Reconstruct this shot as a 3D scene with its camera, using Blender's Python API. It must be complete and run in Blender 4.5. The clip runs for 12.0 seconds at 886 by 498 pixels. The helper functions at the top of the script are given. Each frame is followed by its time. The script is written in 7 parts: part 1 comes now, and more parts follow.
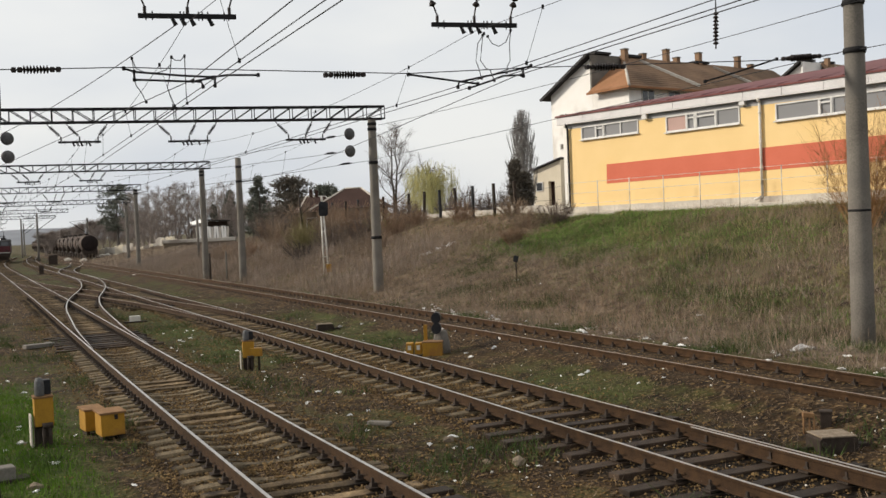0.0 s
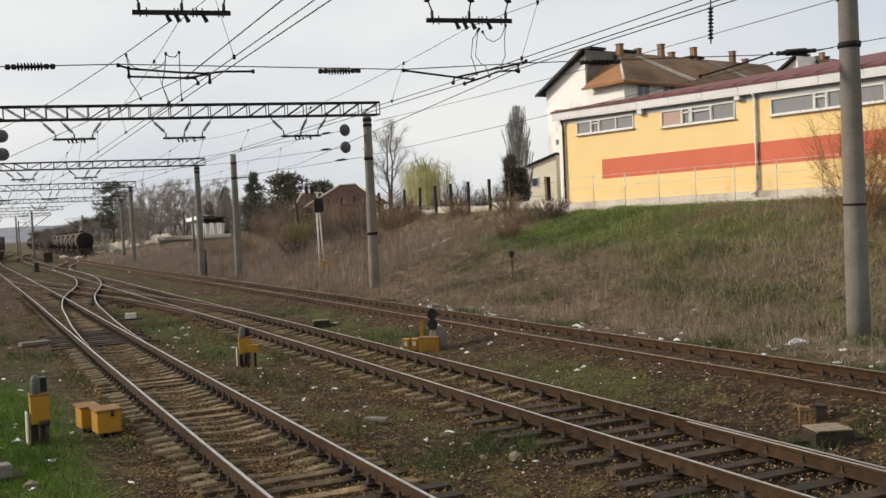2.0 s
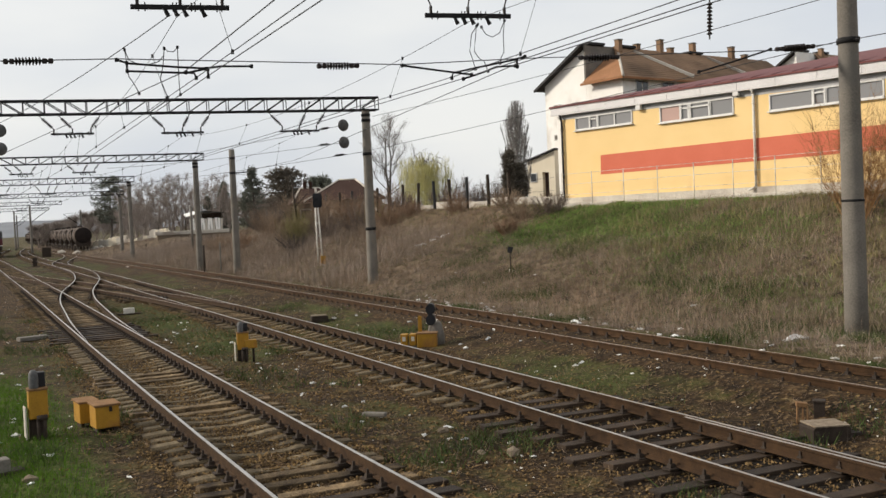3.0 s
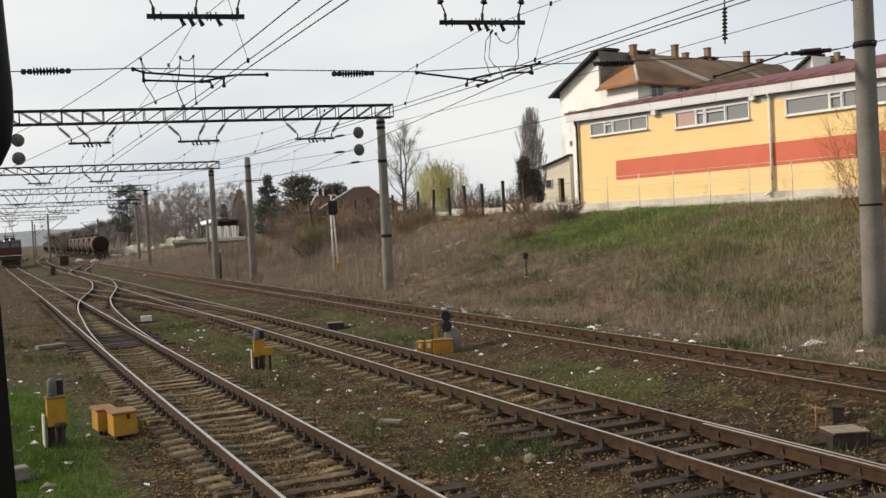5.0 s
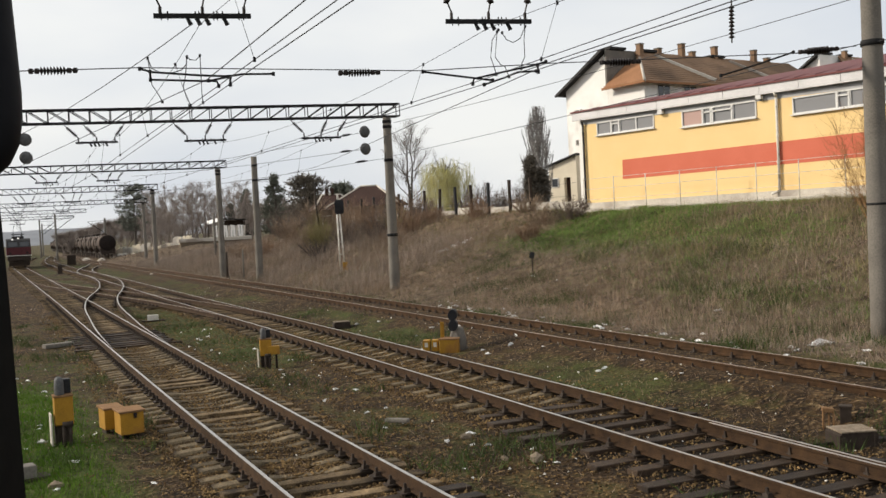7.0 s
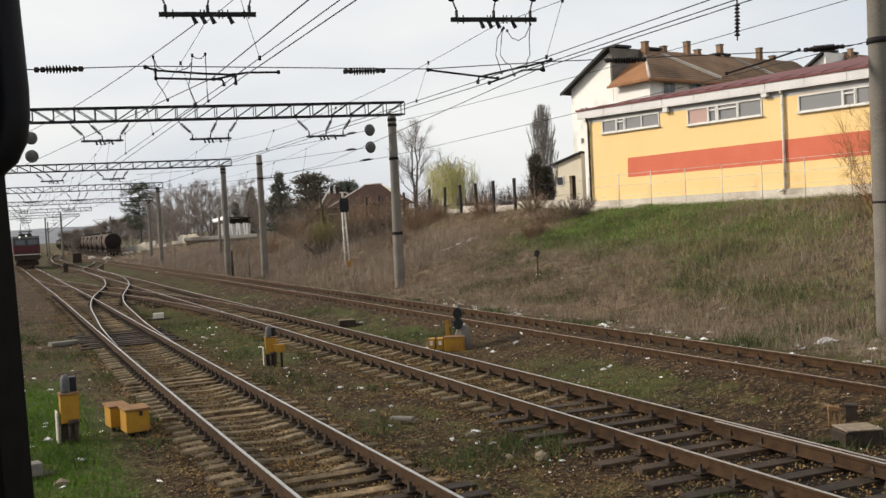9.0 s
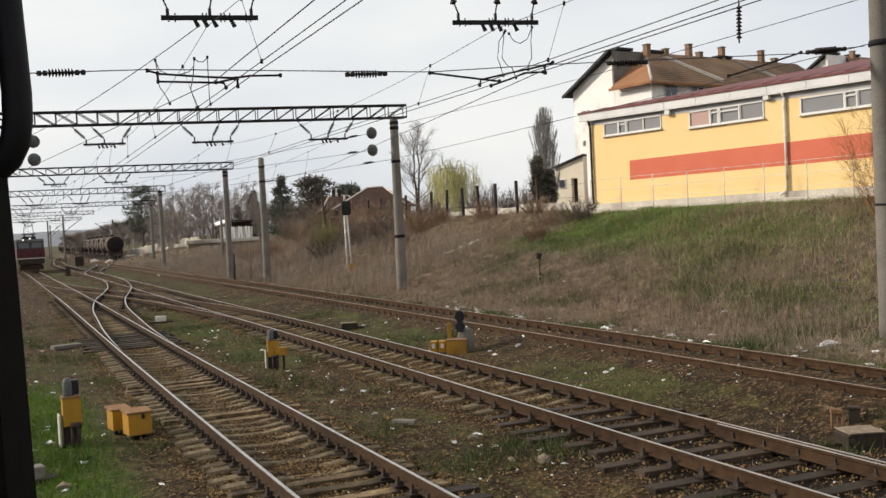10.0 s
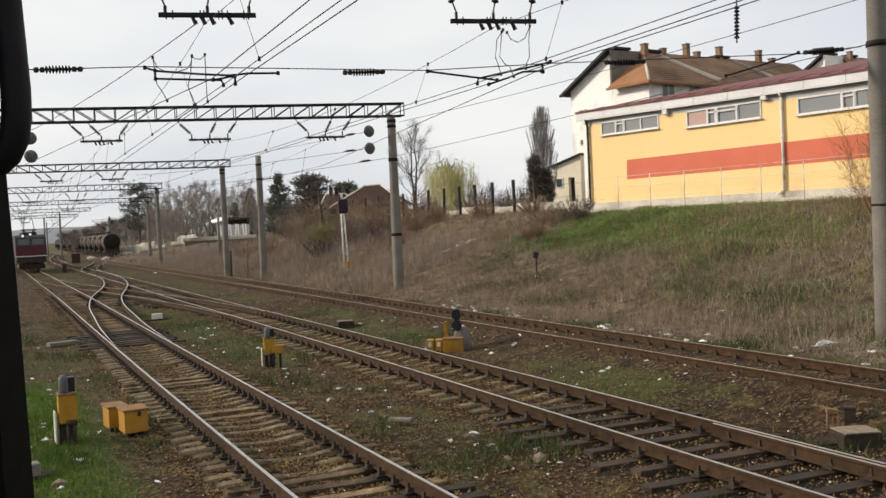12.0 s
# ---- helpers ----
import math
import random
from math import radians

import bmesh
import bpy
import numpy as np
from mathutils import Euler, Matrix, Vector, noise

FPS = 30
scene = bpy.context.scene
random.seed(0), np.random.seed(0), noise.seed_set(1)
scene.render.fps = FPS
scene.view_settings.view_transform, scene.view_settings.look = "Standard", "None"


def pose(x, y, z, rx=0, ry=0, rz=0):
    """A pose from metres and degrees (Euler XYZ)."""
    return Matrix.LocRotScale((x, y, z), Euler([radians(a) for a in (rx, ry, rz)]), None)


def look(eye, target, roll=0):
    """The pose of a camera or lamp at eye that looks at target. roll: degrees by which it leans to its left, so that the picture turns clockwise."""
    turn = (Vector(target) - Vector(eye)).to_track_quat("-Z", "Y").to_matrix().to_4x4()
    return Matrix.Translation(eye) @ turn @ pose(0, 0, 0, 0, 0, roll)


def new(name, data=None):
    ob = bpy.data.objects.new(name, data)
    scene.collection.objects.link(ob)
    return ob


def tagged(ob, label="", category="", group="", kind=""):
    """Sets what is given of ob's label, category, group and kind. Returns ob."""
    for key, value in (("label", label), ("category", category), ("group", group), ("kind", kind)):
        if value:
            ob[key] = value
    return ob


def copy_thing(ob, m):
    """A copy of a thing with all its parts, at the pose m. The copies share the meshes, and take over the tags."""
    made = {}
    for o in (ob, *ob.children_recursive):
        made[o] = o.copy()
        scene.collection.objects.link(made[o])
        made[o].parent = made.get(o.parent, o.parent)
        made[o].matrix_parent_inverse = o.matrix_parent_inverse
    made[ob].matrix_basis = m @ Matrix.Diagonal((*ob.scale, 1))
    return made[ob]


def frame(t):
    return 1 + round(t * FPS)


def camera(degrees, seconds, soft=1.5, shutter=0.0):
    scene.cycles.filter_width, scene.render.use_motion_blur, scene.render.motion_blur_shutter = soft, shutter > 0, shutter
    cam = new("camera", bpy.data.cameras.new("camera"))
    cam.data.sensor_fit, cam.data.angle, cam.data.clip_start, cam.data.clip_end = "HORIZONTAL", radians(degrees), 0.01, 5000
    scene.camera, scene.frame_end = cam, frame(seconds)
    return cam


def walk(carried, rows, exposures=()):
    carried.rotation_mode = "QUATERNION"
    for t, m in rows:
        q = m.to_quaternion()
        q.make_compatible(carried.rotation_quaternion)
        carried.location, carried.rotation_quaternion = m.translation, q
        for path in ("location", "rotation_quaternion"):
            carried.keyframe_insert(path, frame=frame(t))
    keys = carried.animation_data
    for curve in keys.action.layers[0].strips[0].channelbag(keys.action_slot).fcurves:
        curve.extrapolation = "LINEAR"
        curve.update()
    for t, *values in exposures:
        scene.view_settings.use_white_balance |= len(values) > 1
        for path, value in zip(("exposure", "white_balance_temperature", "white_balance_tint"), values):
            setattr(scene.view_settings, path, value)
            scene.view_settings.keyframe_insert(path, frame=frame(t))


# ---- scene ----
cam = camera(48.0, 12.0, soft=1.5)
# seconds, place, then yaw, pitch, roll in degrees
PATH = [
    (0.0, 0.0050, 0, 2.974, 0.000, -1.276, 2.357),
    (0.5, 0.0053, 0, 2.974, 0.118, -1.484, 2.361),
    (1.0, 0.0057, 0, 2.974, 0.330, -1.605, 2.316),
    (1.5, 0.0060, 0, 2.974, -0.011, -1.182, 2.524),
    (2.0, 0.0057, 0, 2.974, -0.244, -1.525, 2.588),
    (2.5, 0.0055, 0, 2.974, -0.378, -1.904, 2.531),
    (3.0, 0.0053, 0, 2.974, -0.333, -1.796, 2.499),
    (3.5, 0.0050, 0, 2.974, -0.031, -1.582, 2.468),
    (5.5, 0.0033, 0, 2.974, 0.730, -1.364, 2.796),
    (6.0, 0.0032, 0, 2.974, 0.905, -1.465, 2.681),
    (6.5, 0.0030, 0, 2.974, 0.785, -1.458, 2.796),
    (7.0, 0.0027, 0, 2.974, 0.908, -1.405, 2.818),
    (9.0, 0.0016, 0, 2.974, 1.197, -1.492, 2.830),
    (9.5, 0.0013, 0, 2.974, 1.267, -1.386, 2.840),
    (10.0, 0.0013, 0, 2.974, 1.312, -1.322, 2.893),
    (10.5, 0.0013, 0, 2.974, 1.339, -1.217, 2.856),
    (11.0, 0.0009, 0, 2.974, 1.388, -1.421, 2.656),
    (11.5, 0.0004, 0, 2.974, 1.373, -1.363, 2.595),
    (12.0, 0.0000, 0, 2.974, 1.139, -1.414, 2.649),
]
walk(cam, [(t, pose(x, y, z, 90 + p, r, w)) for t, x, y, z, w, p, r in PATH], [(0.0, -0.04), (4.0, 0.0), (9.0, 0.06), (12.0, 0.06)])

# ---- light ----
SUN_AZ, SUN_EL = 84.0, 27.0          # degrees left of the y axis, height
world = bpy.data.worlds.new("world")
scene.world = world
world.use_nodes = True
wn = world.node_tree.nodes
wl = world.node_tree.links
sky = wn.new("ShaderNodeTexSky")
sky.sky_type = "NISHITA"
sky.sun_disc = False
sky.sun_elevation = radians(SUN_EL)
sky.sun_rotation = radians(-SUN_AZ)
sky.dust_density = 4.0
sky_gain = wn.new("ShaderNodeVectorMath")
sky_gain.operation = "SCALE"
sky_gain.inputs["Scale"].default_value = 0.11
wl.new(sky.outputs[0], sky_gain.inputs[0])
coord = wn.new("ShaderNodeTexCoord")
stretch = wn.new("ShaderNodeMapping")
stretch.inputs["Scale"].default_value = (1.0, 1.0, 3.2)
stretch.inputs["Location"].default_value = (0.35, 0.1, 0.0)
wl.new(coord.outputs["Generated"], stretch.inputs[0])
cloud = wn.new("ShaderNodeTexNoise")
cloud.inputs["Scale"].default_value = 1.9
cloud.inputs["Detail"].default_value = 5.0
cloud.inputs["Roughness"].default_value = 0.45
wl.new(stretch.outputs[0], cloud.inputs["Vector"])
ramp = wn.new("ShaderNodeValToRGB")
ramp.color_ramp.elements[0].position, ramp.color_ramp.elements[0].color = 0.34, (0.74, 0.78, 0.84, 1)
ramp.color_ramp.elements[1].position, ramp.color_ramp.elements[1].color = 0.60, (0.98, 0.98, 0.955, 1)
wl.new(cloud.outputs[0], ramp.inputs[0])
veil = wn.new("ShaderNodeMix")
veil.data_type = "RGBA"
veil.inputs[0].default_value = 0.86
wl.new(sky_gain.outputs[0], veil.inputs[6])
wl.new(ramp.outputs[0], veil.inputs[7])
wl.new(veil.outputs[2], wn["Background"].inputs[0])
wn["Background"].inputs[1].default_value = 1.0

sun_data = bpy.data.lights.new("sun", "SUN")
sun_data.energy, sun_data.angle, sun_data.color = 3.9, radians(7.0), (1.0, 0.91, 0.78)
sun = new("sun", sun_data)
sun_dir = Vector((-math.sin(radians(SUN_AZ)) * math.cos(radians(SUN_EL)), math.cos(radians(SUN_AZ)) * math.cos(radians(SUN_EL)), math.sin(radians(SUN_EL))))
sun.matrix_world = look(sun_dir * 50, (0, 0, 0))

# ---- plan: u runs along the tracks, n across them to the far side ----
TURN = radians(25.7)
UX, UY = -math.sin(TURN), math.cos(TURN)
NX, NY = math.cos(TURN), math.sin(TURN)
YAW = 25.7                            # degrees: local y of a thing set along the tracks


def at(u, n, z=0.0):
    return Vector((u * UX + n * NX, u * UY + n * NY, z))


def to_un(x, y):
    return x * UX + y * UY, x * NX + y * NY


def smooth(a, b, x):
    t = min(1.0, max(0.0, (x - a) / (b - a)))
    return t * t * (3 - 2 * t)


def line(knots):
    """A smooth curve through (u, n) knots, as a function of u."""
    ks = np.array(knots, float)
    tan = np.gradient(ks[:, 1], ks[:, 0])

    def value(u):
        i = int(np.clip(np.searchsorted(ks[:, 0], u) - 1, 0, len(ks) - 2))
        if u <= ks[0, 0]:
            return ks[0, 1] + tan[0] * (u - ks[0, 0])
        if u >= ks[-1, 0]:
            return ks[-1, 1] + tan[-1] * (u - ks[-1, 0])
        w = ks[i + 1, 0] - ks[i, 0]
        t = (u - ks[i, 0]) / w
        return (ks[i, 1] * (1 + 2 * t) * (1 - t) ** 2 + tan[i] * w * t * (1 - t) ** 2
                + ks[i + 1, 1] * t * t * (3 - 2 * t) + tan[i + 1] * w * t * t * (t - 1))
    return value


GAUGE = 0.752                         # half the spacing of the rail heads
track_a = line([(-20, 3.73), (0, 3.73), (20, 3.74), (38, 3.84), (52, 3.94), (80, 4.0), (110, 4.08), (140, 4.15), (170, 4.75), (200, 6.2), (260, 10.5)])
track_b = line([(-20, 8.1), (0, 8.36), (8, 8.46), (18, 8.58), (30, 8.69), (50, 8.72), (70, 8.85), (100, 8.9), (140, 9.0), (170, 9.6), (200, 11.0), (260, 15.3)])
track_c = line([(-20, 12.3), (0, 12.9), (6, 13.05), (12, 13.15), (17, 13.22), (22, 13.27), (30, 13.4), (38, 13.52), (60, 13.7), (100, 13.8), (160, 14.3), (260, 18)])
cross_d = line([(24, 3.76), (30, 3.86), (36, 4.06), (40, 4.28), (47.7, 4.75), (54.4, 5.42), (64.4, 6.9), (68, 7.4), (74, 8.02), (80, 8.5), (90, 8.82), (100, 8.9)])
cross_e = line([(37, 8.68), (44, 8.32), (50, 7.75), (60, 6.6), (66, 5.85), (75, 4.78), (82, 4.25), (90, 4.05), (96, 4.03)])
branch_f = line([(98, 8.9), (104, 9.05), (110, 9.4), (120, 10.5), (130, 12.0), (140, 13.3), (150, 14.1), (160, 14.4)])


def crest(u):
    """Height of the bank's shoulder along the tracks."""
    return 3.5 - 0.32 * (1 - smooth(45, 50, u)) - 1.7 * smooth(84, 120, u) - 1.2 * smooth(150, 260, u)


def ground_z(u, n):
    bed = min(abs(n - track_a(u)), abs(n - track_b(u)), abs(n - track_c(u))) if -25 < u < 270 else 9.0
    z = -0.30 + 0.050 * (1 - smooth(1.1, 1.9, bed))
    if abs(n - track_c(u)) < 2.2 and u < 270:
        z += 0.19 * (1 - smooth(1.0, 2.2, abs(n - track_c(u))))
    z += 0.10 * noise.noise((u * 0.35, n * 0.35, 0.0)) * smooth(1.3, 2.6, bed)
    z += 0.05 * noise.noise((u * 1.3, n * 1.3, 4.0)) * smooth(1.2, 2.2, bed)
    z += 0.18 * smooth(10.2, 11.3, n) * (1 - smooth(12.0, 12.9, n)) * 0.4
    foot = 16.3 + 2.9 * (1 - smooth(20, 44, u)) + 0.5 * noise.noise((u * 0.06, 3.0, 1.0))
    rise = smooth(foot, 29.4, n + 0.7 * noise.noise((u * 0.12, n * 0.12, 8.0)))
    z += (crest(u) + 0.30) * (0.35 * rise + 0.65 * min(1.0, max(0.0, (n - foot) / (29.0 - foot))))
    if n > foot:
        z += (0.24 * noise.noise((u * 0.3, n * 0.3, 2.0)) + 0.13 * noise.noise((u * 0.9, n * 0.9, 6.0))) * (1 - smooth(28.6, 30, n)) * smooth(foot, foot + 2, n)
    if n > 60:
        z += 9.0 * smooth(60, 400, n) * smooth(60, 300, u)
    return z


# ---- mesh helpers ----
def obj(name, data, material=None, parent=None, label=""):
    ob = new(name, data)
    if material is not None and not data.materials:
        data.materials.append(material)
    if parent is not None:
        ob.parent = parent
    if label:
        ob["label"] = label
    return ob


def part(name, bm, material, parent=None, label=""):
    me = bpy.data.meshes.new(name)
    bm.to_mesh(me)
    bm.free()
    return obj(name, me, material, parent, label)


def box(bm, size, centre=(0, 0, 0), turn=None, bevel=0.0):
    sx, sy, sz = (a / 2 for a in size)
    m = Matrix.Translation(centre) @ (turn if turn is not None else Matrix())
    vs = [bm.verts.new(m @ Vector((x * sx, y * sy, z * sz))) for x in (-1, 1) for y in (-1, 1) for z in (-1, 1)]
    fs = [bm.faces.new([vs[i] for i in q]) for q in ((0, 1, 3, 2), (4, 6, 7, 5), (0, 4, 5, 1), (2, 3, 7, 6), (0, 2, 6, 4), (1, 5, 7, 3))]
    if bevel:
        edges = list({e for f in fs for e in f.edges})
        bmesh.ops.bevel(bm, geom=edges, offset=bevel, segments=2, affect="EDGES", profile=0.5)
    return bm


def tube(bm, a, b, ra, rb=None, sides=8, caps=True):
    a, b = Vector(a), Vector(b)
    rb = ra if rb is None else rb
    d = (b - a)
    if d.length < 1e-6:
        return bm
    q = d.to_track_quat("Z", "Y")
    rings = []
    for c, r in ((a, ra), (b, rb)):
        rings.append([bm.verts.new(c + q @ Vector((r * math.cos(2 * math.pi * i / sides), r * math.sin(2 * math.pi * i / sides), 0))) for i in range(sides)])
    for i in range(sides):
        f = bm.faces.new((rings[0][i], rings[0][(i + 1) % sides], rings[1][(i + 1) % sides], rings[1][i]))
        f.smooth = sides > 5
    if caps:
        bm.faces.new(rings[0][::-1])
        bm.faces.new(rings[1])
    return bm


def lathe(bm, profile, m=None, sides=16):
    """Turn (radius, z) points round z."""
    m = m if m is not None else Matrix()
    rings = [[bm.verts.new(m @ Vector((r * math.cos(2 * math.pi * i / sides), r * math.sin(2 * math.pi * i / sides), z))) for i in range(sides)] for r, z in profile]
    for lo, hi in zip(rings, rings[1:]):
        for i in range(sides):
            f = bm.faces.new((lo[i], lo[(i + 1) % sides], hi[(i + 1) % sides], hi[i]))
            f.smooth = True
    bm.faces.new(rings[0][::-1])
    bm.faces.new(rings[-1])
    return bm


def prism(bm, outline, y0, y1, m=None):
    """A closed outline of (x, z) drawn out from y0 to y1."""
    m = m if m is not None else Matrix()
    a = [bm.verts.new(m @ Vector((x, y0, z))) for x, z in outline]
    b = [bm.verts.new(m @ Vector((x, y1, z))) for x, z in outline]
    k = len(outline)
    for i in range(k):
        bm.faces.new((a[i], a[(i + 1) % k], b[(i + 1) % k], b[i]))
    bm.faces.new(a[::-1])
    bm.faces.new(b)
    bmesh.ops.recalc_face_normals(bm, faces=bm.faces)
    return bm


def thing(name, m, label, category, group="", kind=""):
    e = new(name)
    e.matrix_world = m
    e.empty_display_size = 0.2
    return tagged(e, label, category, group, kind)


def raw_mesh(name, verts, faces, material):
    me = bpy.data.meshes.new(name)
    me.from_pydata([tuple(v) for v in verts], [], faces)
    me.materials.append(material)
    return me


def blades(name, roots, tips, widths, material):
    """Thin triangles from roots to tips: grass, twigs, needles."""
    roots, tips = np.asarray(roots, float), np.asarray(tips, float)
    k = len(roots)
    d = tips - roots
    side = np.cross(d, np.random.normal(size=(k, 3)))
    side /= np.linalg.norm(side, axis=1, keepdims=True) + 1e-9
    w = np.asarray(widths, float).reshape(-1, 1) * np.ones((k, 1))
    verts = np.empty((k, 3, 3))
    verts[:, 0], verts[:, 1], verts[:, 2] = roots - side * w / 2, roots + side * w / 2, tips
    me = bpy.data.meshes.new(name)
    me.vertices.add(3 * k)
    me.vertices.foreach_set("co", verts.reshape(-1))
    me.loops.add(3 * k)
    me.loops.foreach_set("vertex_index", np.arange(3 * k, dtype=np.int32))
    me.polygons.add(k)
    me.polygons.foreach_set("loop_start", np.arange(0, 3 * k, 3, dtype=np.int32))
    me.update()
    me.validate()
    me.materials.append(material)
    return me


# ---- materials ----
def mat(name, a, b, rough=0.8, metal=0.0, scale=4.0, fine=40.0, bump=0.15, spec=0.2, per=0.0, c=None):
    """Two colours mixed by coarse and fine noise, with relief; c: stains; per: variation from piece to piece."""
    m = bpy.data.materials.new(name)
    m.use_nodes = True
    nt, ln = m.node_tree.nodes, m.node_tree.links
    bsdf = nt["Principled BSDF"]
    co = nt.new("ShaderNodeTexCoord")
    n1 = nt.new("ShaderNodeTexNoise")
    n1.inputs["Scale"].default_value, n1.inputs["Detail"].default_value = scale, 4
    n2 = nt.new("ShaderNodeTexNoise")
    n2.inputs["Scale"].default_value, n2.inputs["Detail"].default_value = fine, 3
    ln.new(co.outputs["Object"], n1.inputs["Vector"])
    ln.new(co.outputs["Object"], n2.inputs["Vector"])
    mixn = nt.new("ShaderNodeMath")
    mixn.operation = "MULTIPLY_ADD"
    mixn.inputs[1].default_value = 0.45
    ln.new(n2.outputs[0], mixn.inputs[0])
    half = nt.new("ShaderNodeMath")
    half.operation = "MULTIPLY"
    half.inputs[1].default_value = 0.55
    ln.new(n1.outputs[0], half.inputs[0])
    ln.new(half.outputs[0], mixn.inputs[2])
    rp = nt.new("ShaderNodeValToRGB")
    rp.color_ramp.elements[0].position, rp.color_ramp.elements[0].color = 0.36, (*a, 1)
    rp.color_ramp.elements[1].position, rp.color_ramp.elements[1].color = 0.64, (*b, 1)
    ln.new(mixn.outputs[0], rp.inputs[0])
    out = rp.outputs[0]
    if c is not None:
        n3 = nt.new("ShaderNodeTexNoise")
        n3.inputs["Scale"].default_value, n3.inputs["Detail"].default_value = scale * 0.45, 6
        ln.new(co.outputs["Object"], n3.inputs["Vector"])
        r3 = nt.new("ShaderNodeValToRGB")
        r3.color_ramp.elements[0].position, r3.color_ramp.elements[1].position = 0.52, 0.66
        ln.new(n3.outputs[0], r3.inputs[0])
        mx = nt.new("ShaderNodeMix")
        mx.data_type = "RGBA"
        mx.inputs[7].default_value = (*c, 1)
        ln.new(r3.outputs[0], mx.inputs[0])
        ln.new(out, mx.inputs[6])
        out = mx.outputs[2]
    if per:
        info = nt.new("ShaderNodeObjectInfo")
        geo = nt.new("ShaderNodeNewGeometry")
        add = nt.new("ShaderNodeMath")
        add.operation = "ADD"
        ln.new(info.outputs["Random"], add.inputs[0])
        ln.new(geo.outputs["Random Per Island"], add.inputs[1])
        fr = nt.new("ShaderNodeMath")
        fr.operation = "FRACT"
        ln.new(add.outputs[0], fr.inputs[0])
        rng = nt.new("ShaderNodeMapRange")
        rng.inputs["To Min"].default_value, rng.inputs["To Max"].default_value = 1 - per, 1 + per
        ln.new(fr.outputs[0], rng.inputs[0])
        hsv = nt.new("ShaderNodeHueSaturation")
        ln.new(rng.outputs[0], hsv.inputs["Value"])
        ln.new(out, hsv.inputs["Color"])
        out = hsv.outputs[0]
    ln.new(out, bsdf.inputs["Base Color"])
    bsdf.inputs["Roughness"].default_value = rough
    bsdf.inputs["Metallic"].default_value = metal
    bsdf.inputs["Specular IOR Level"].default_value = spec
    if bump:
        bp = nt.new("ShaderNodeBump")
        bp.inputs["Strength"].default_value = bump
        bp.inputs["Distance"].default_value = 0.03
        ln.new(mixn.outputs[0], bp.inputs["Height"])
        ln.new(bp.outputs[0], bsdf.inputs["Normal"])
    return m


def leafy(name, a, b, rough=0.8):
    return mat(name, a, b, rough, 0, 0.6, 6.0, 0.0, 0.15, 0.35)


M_RAIL = mat("worn_rail_steel", (0.022, 0.0115, 0.0055), (0.058, 0.031, 0.0135), 0.85, 0.0, 6, 60, 0.2)
M_RAIL_RUST = mat("rusty_rail_steel", (0.028, 0.015, 0.007), (0.072, 0.038, 0.017), 0.9, 0.0, 6, 60, 0.2)
M_HEAD = mat("polished_rail_head", (0.42, 0.395, 0.355), (0.60, 0.57, 0.52), 0.38, 1.0, 3, 40, 0.02)
M_HEAD_RUST = mat("dull_rail_head", (0.30, 0.23, 0.18), (0.42, 0.34, 0.28), 0.5, 0.7, 3, 40, 0.05)
M_IRON = mat("dark_greasy_iron", (0.022, 0.016, 0.012), (0.05, 0.036, 0.027), 0.75, 0.0, 8, 60, 0.3, 0.2)
M_SLEEPER = mat("weathered_sleeper_wood", (0.030, 0.019, 0.010), (0.22, 0.155, 0.085), 0.9, 0, 5, 45, 0.7, 0.2, 0.5, (0.026, 0.018, 0.012))
M_SLEEPER_CONC = mat("weathered_concrete_sleeper", (0.036, 0.027, 0.016), (0.20, 0.152, 0.092), 0.95, 0, 4, 45, 0.5, 0.2, 0.35, (0.03, 0.021, 0.013))
M_GREASY = mat("oil_soaked_sleeper", (0.012, 0.007, 0.004), (0.055, 0.034, 0.019), 0.75, 0, 5, 45, 0.5, 0.3, 0.4)
M_STONE = mat("ballast_stone", (0.026, 0.0145, 0.006), (0.23, 0.15, 0.066), 0.95, 0, 3, 30, 0.3, 0.2, 0.5)
M_CONCRETE = mat("weathered_concrete", (0.115, 0.103, 0.088), (0.195, 0.176, 0.152), 0.9, 0, 1.2, 25, 0.2, 0.3, 0.05, (0.13, 0.12, 0.108))
M_STEEL = mat("dark_painted_steel", (0.010, 0.010, 0.011), (0.025, 0.024, 0.024), 0.75, 0.0, 3, 40, 0.1, 0.12)
M_INSUL = mat("brown_glazed_insulator", (0.012, 0.009, 0.008), (0.028, 0.020, 0.018), 0.5, 0, 3, 30, 0.05, 0.2)
M_WIRE = mat("tarnished_wire", (0.02, 0.02, 0.022), (0.05, 0.05, 0.052), 0.7, 0.2, 1, 30, 0.0)
M_YELLOW = mat("faded_yellow_paint", (0.27, 0.135, 0.006), (0.39, 0.20, 0.012), 0.6, 0, 5, 50, 0.15, 0.4, 0.05, (0.25, 0.115, 0.02))
M_GALV = mat("dull_grey_casting", (0.05, 0.05, 0.05), (0.13, 0.13, 0.13), 0.6, 0.1, 6, 40, 0.1)
M_RUSTY = mat("rusty_brown_lid", (0.16, 0.085, 0.04), (0.26, 0.15, 0.07), 0.85, 0, 6, 50, 0.3)
M_PALE = mat("dirty_white_paint", (0.50, 0.47, 0.41), (0.68, 0.65, 0.60), 0.75, 0, 6, 50, 0.1, 0.3, 0.08, (0.36, 0.32, 0.27))
M_BLACK = mat("black_lacquer", (0.012, 0.012, 0.014), (0.03, 0.03, 0.033), 0.45, 0, 4, 40, 0.05)
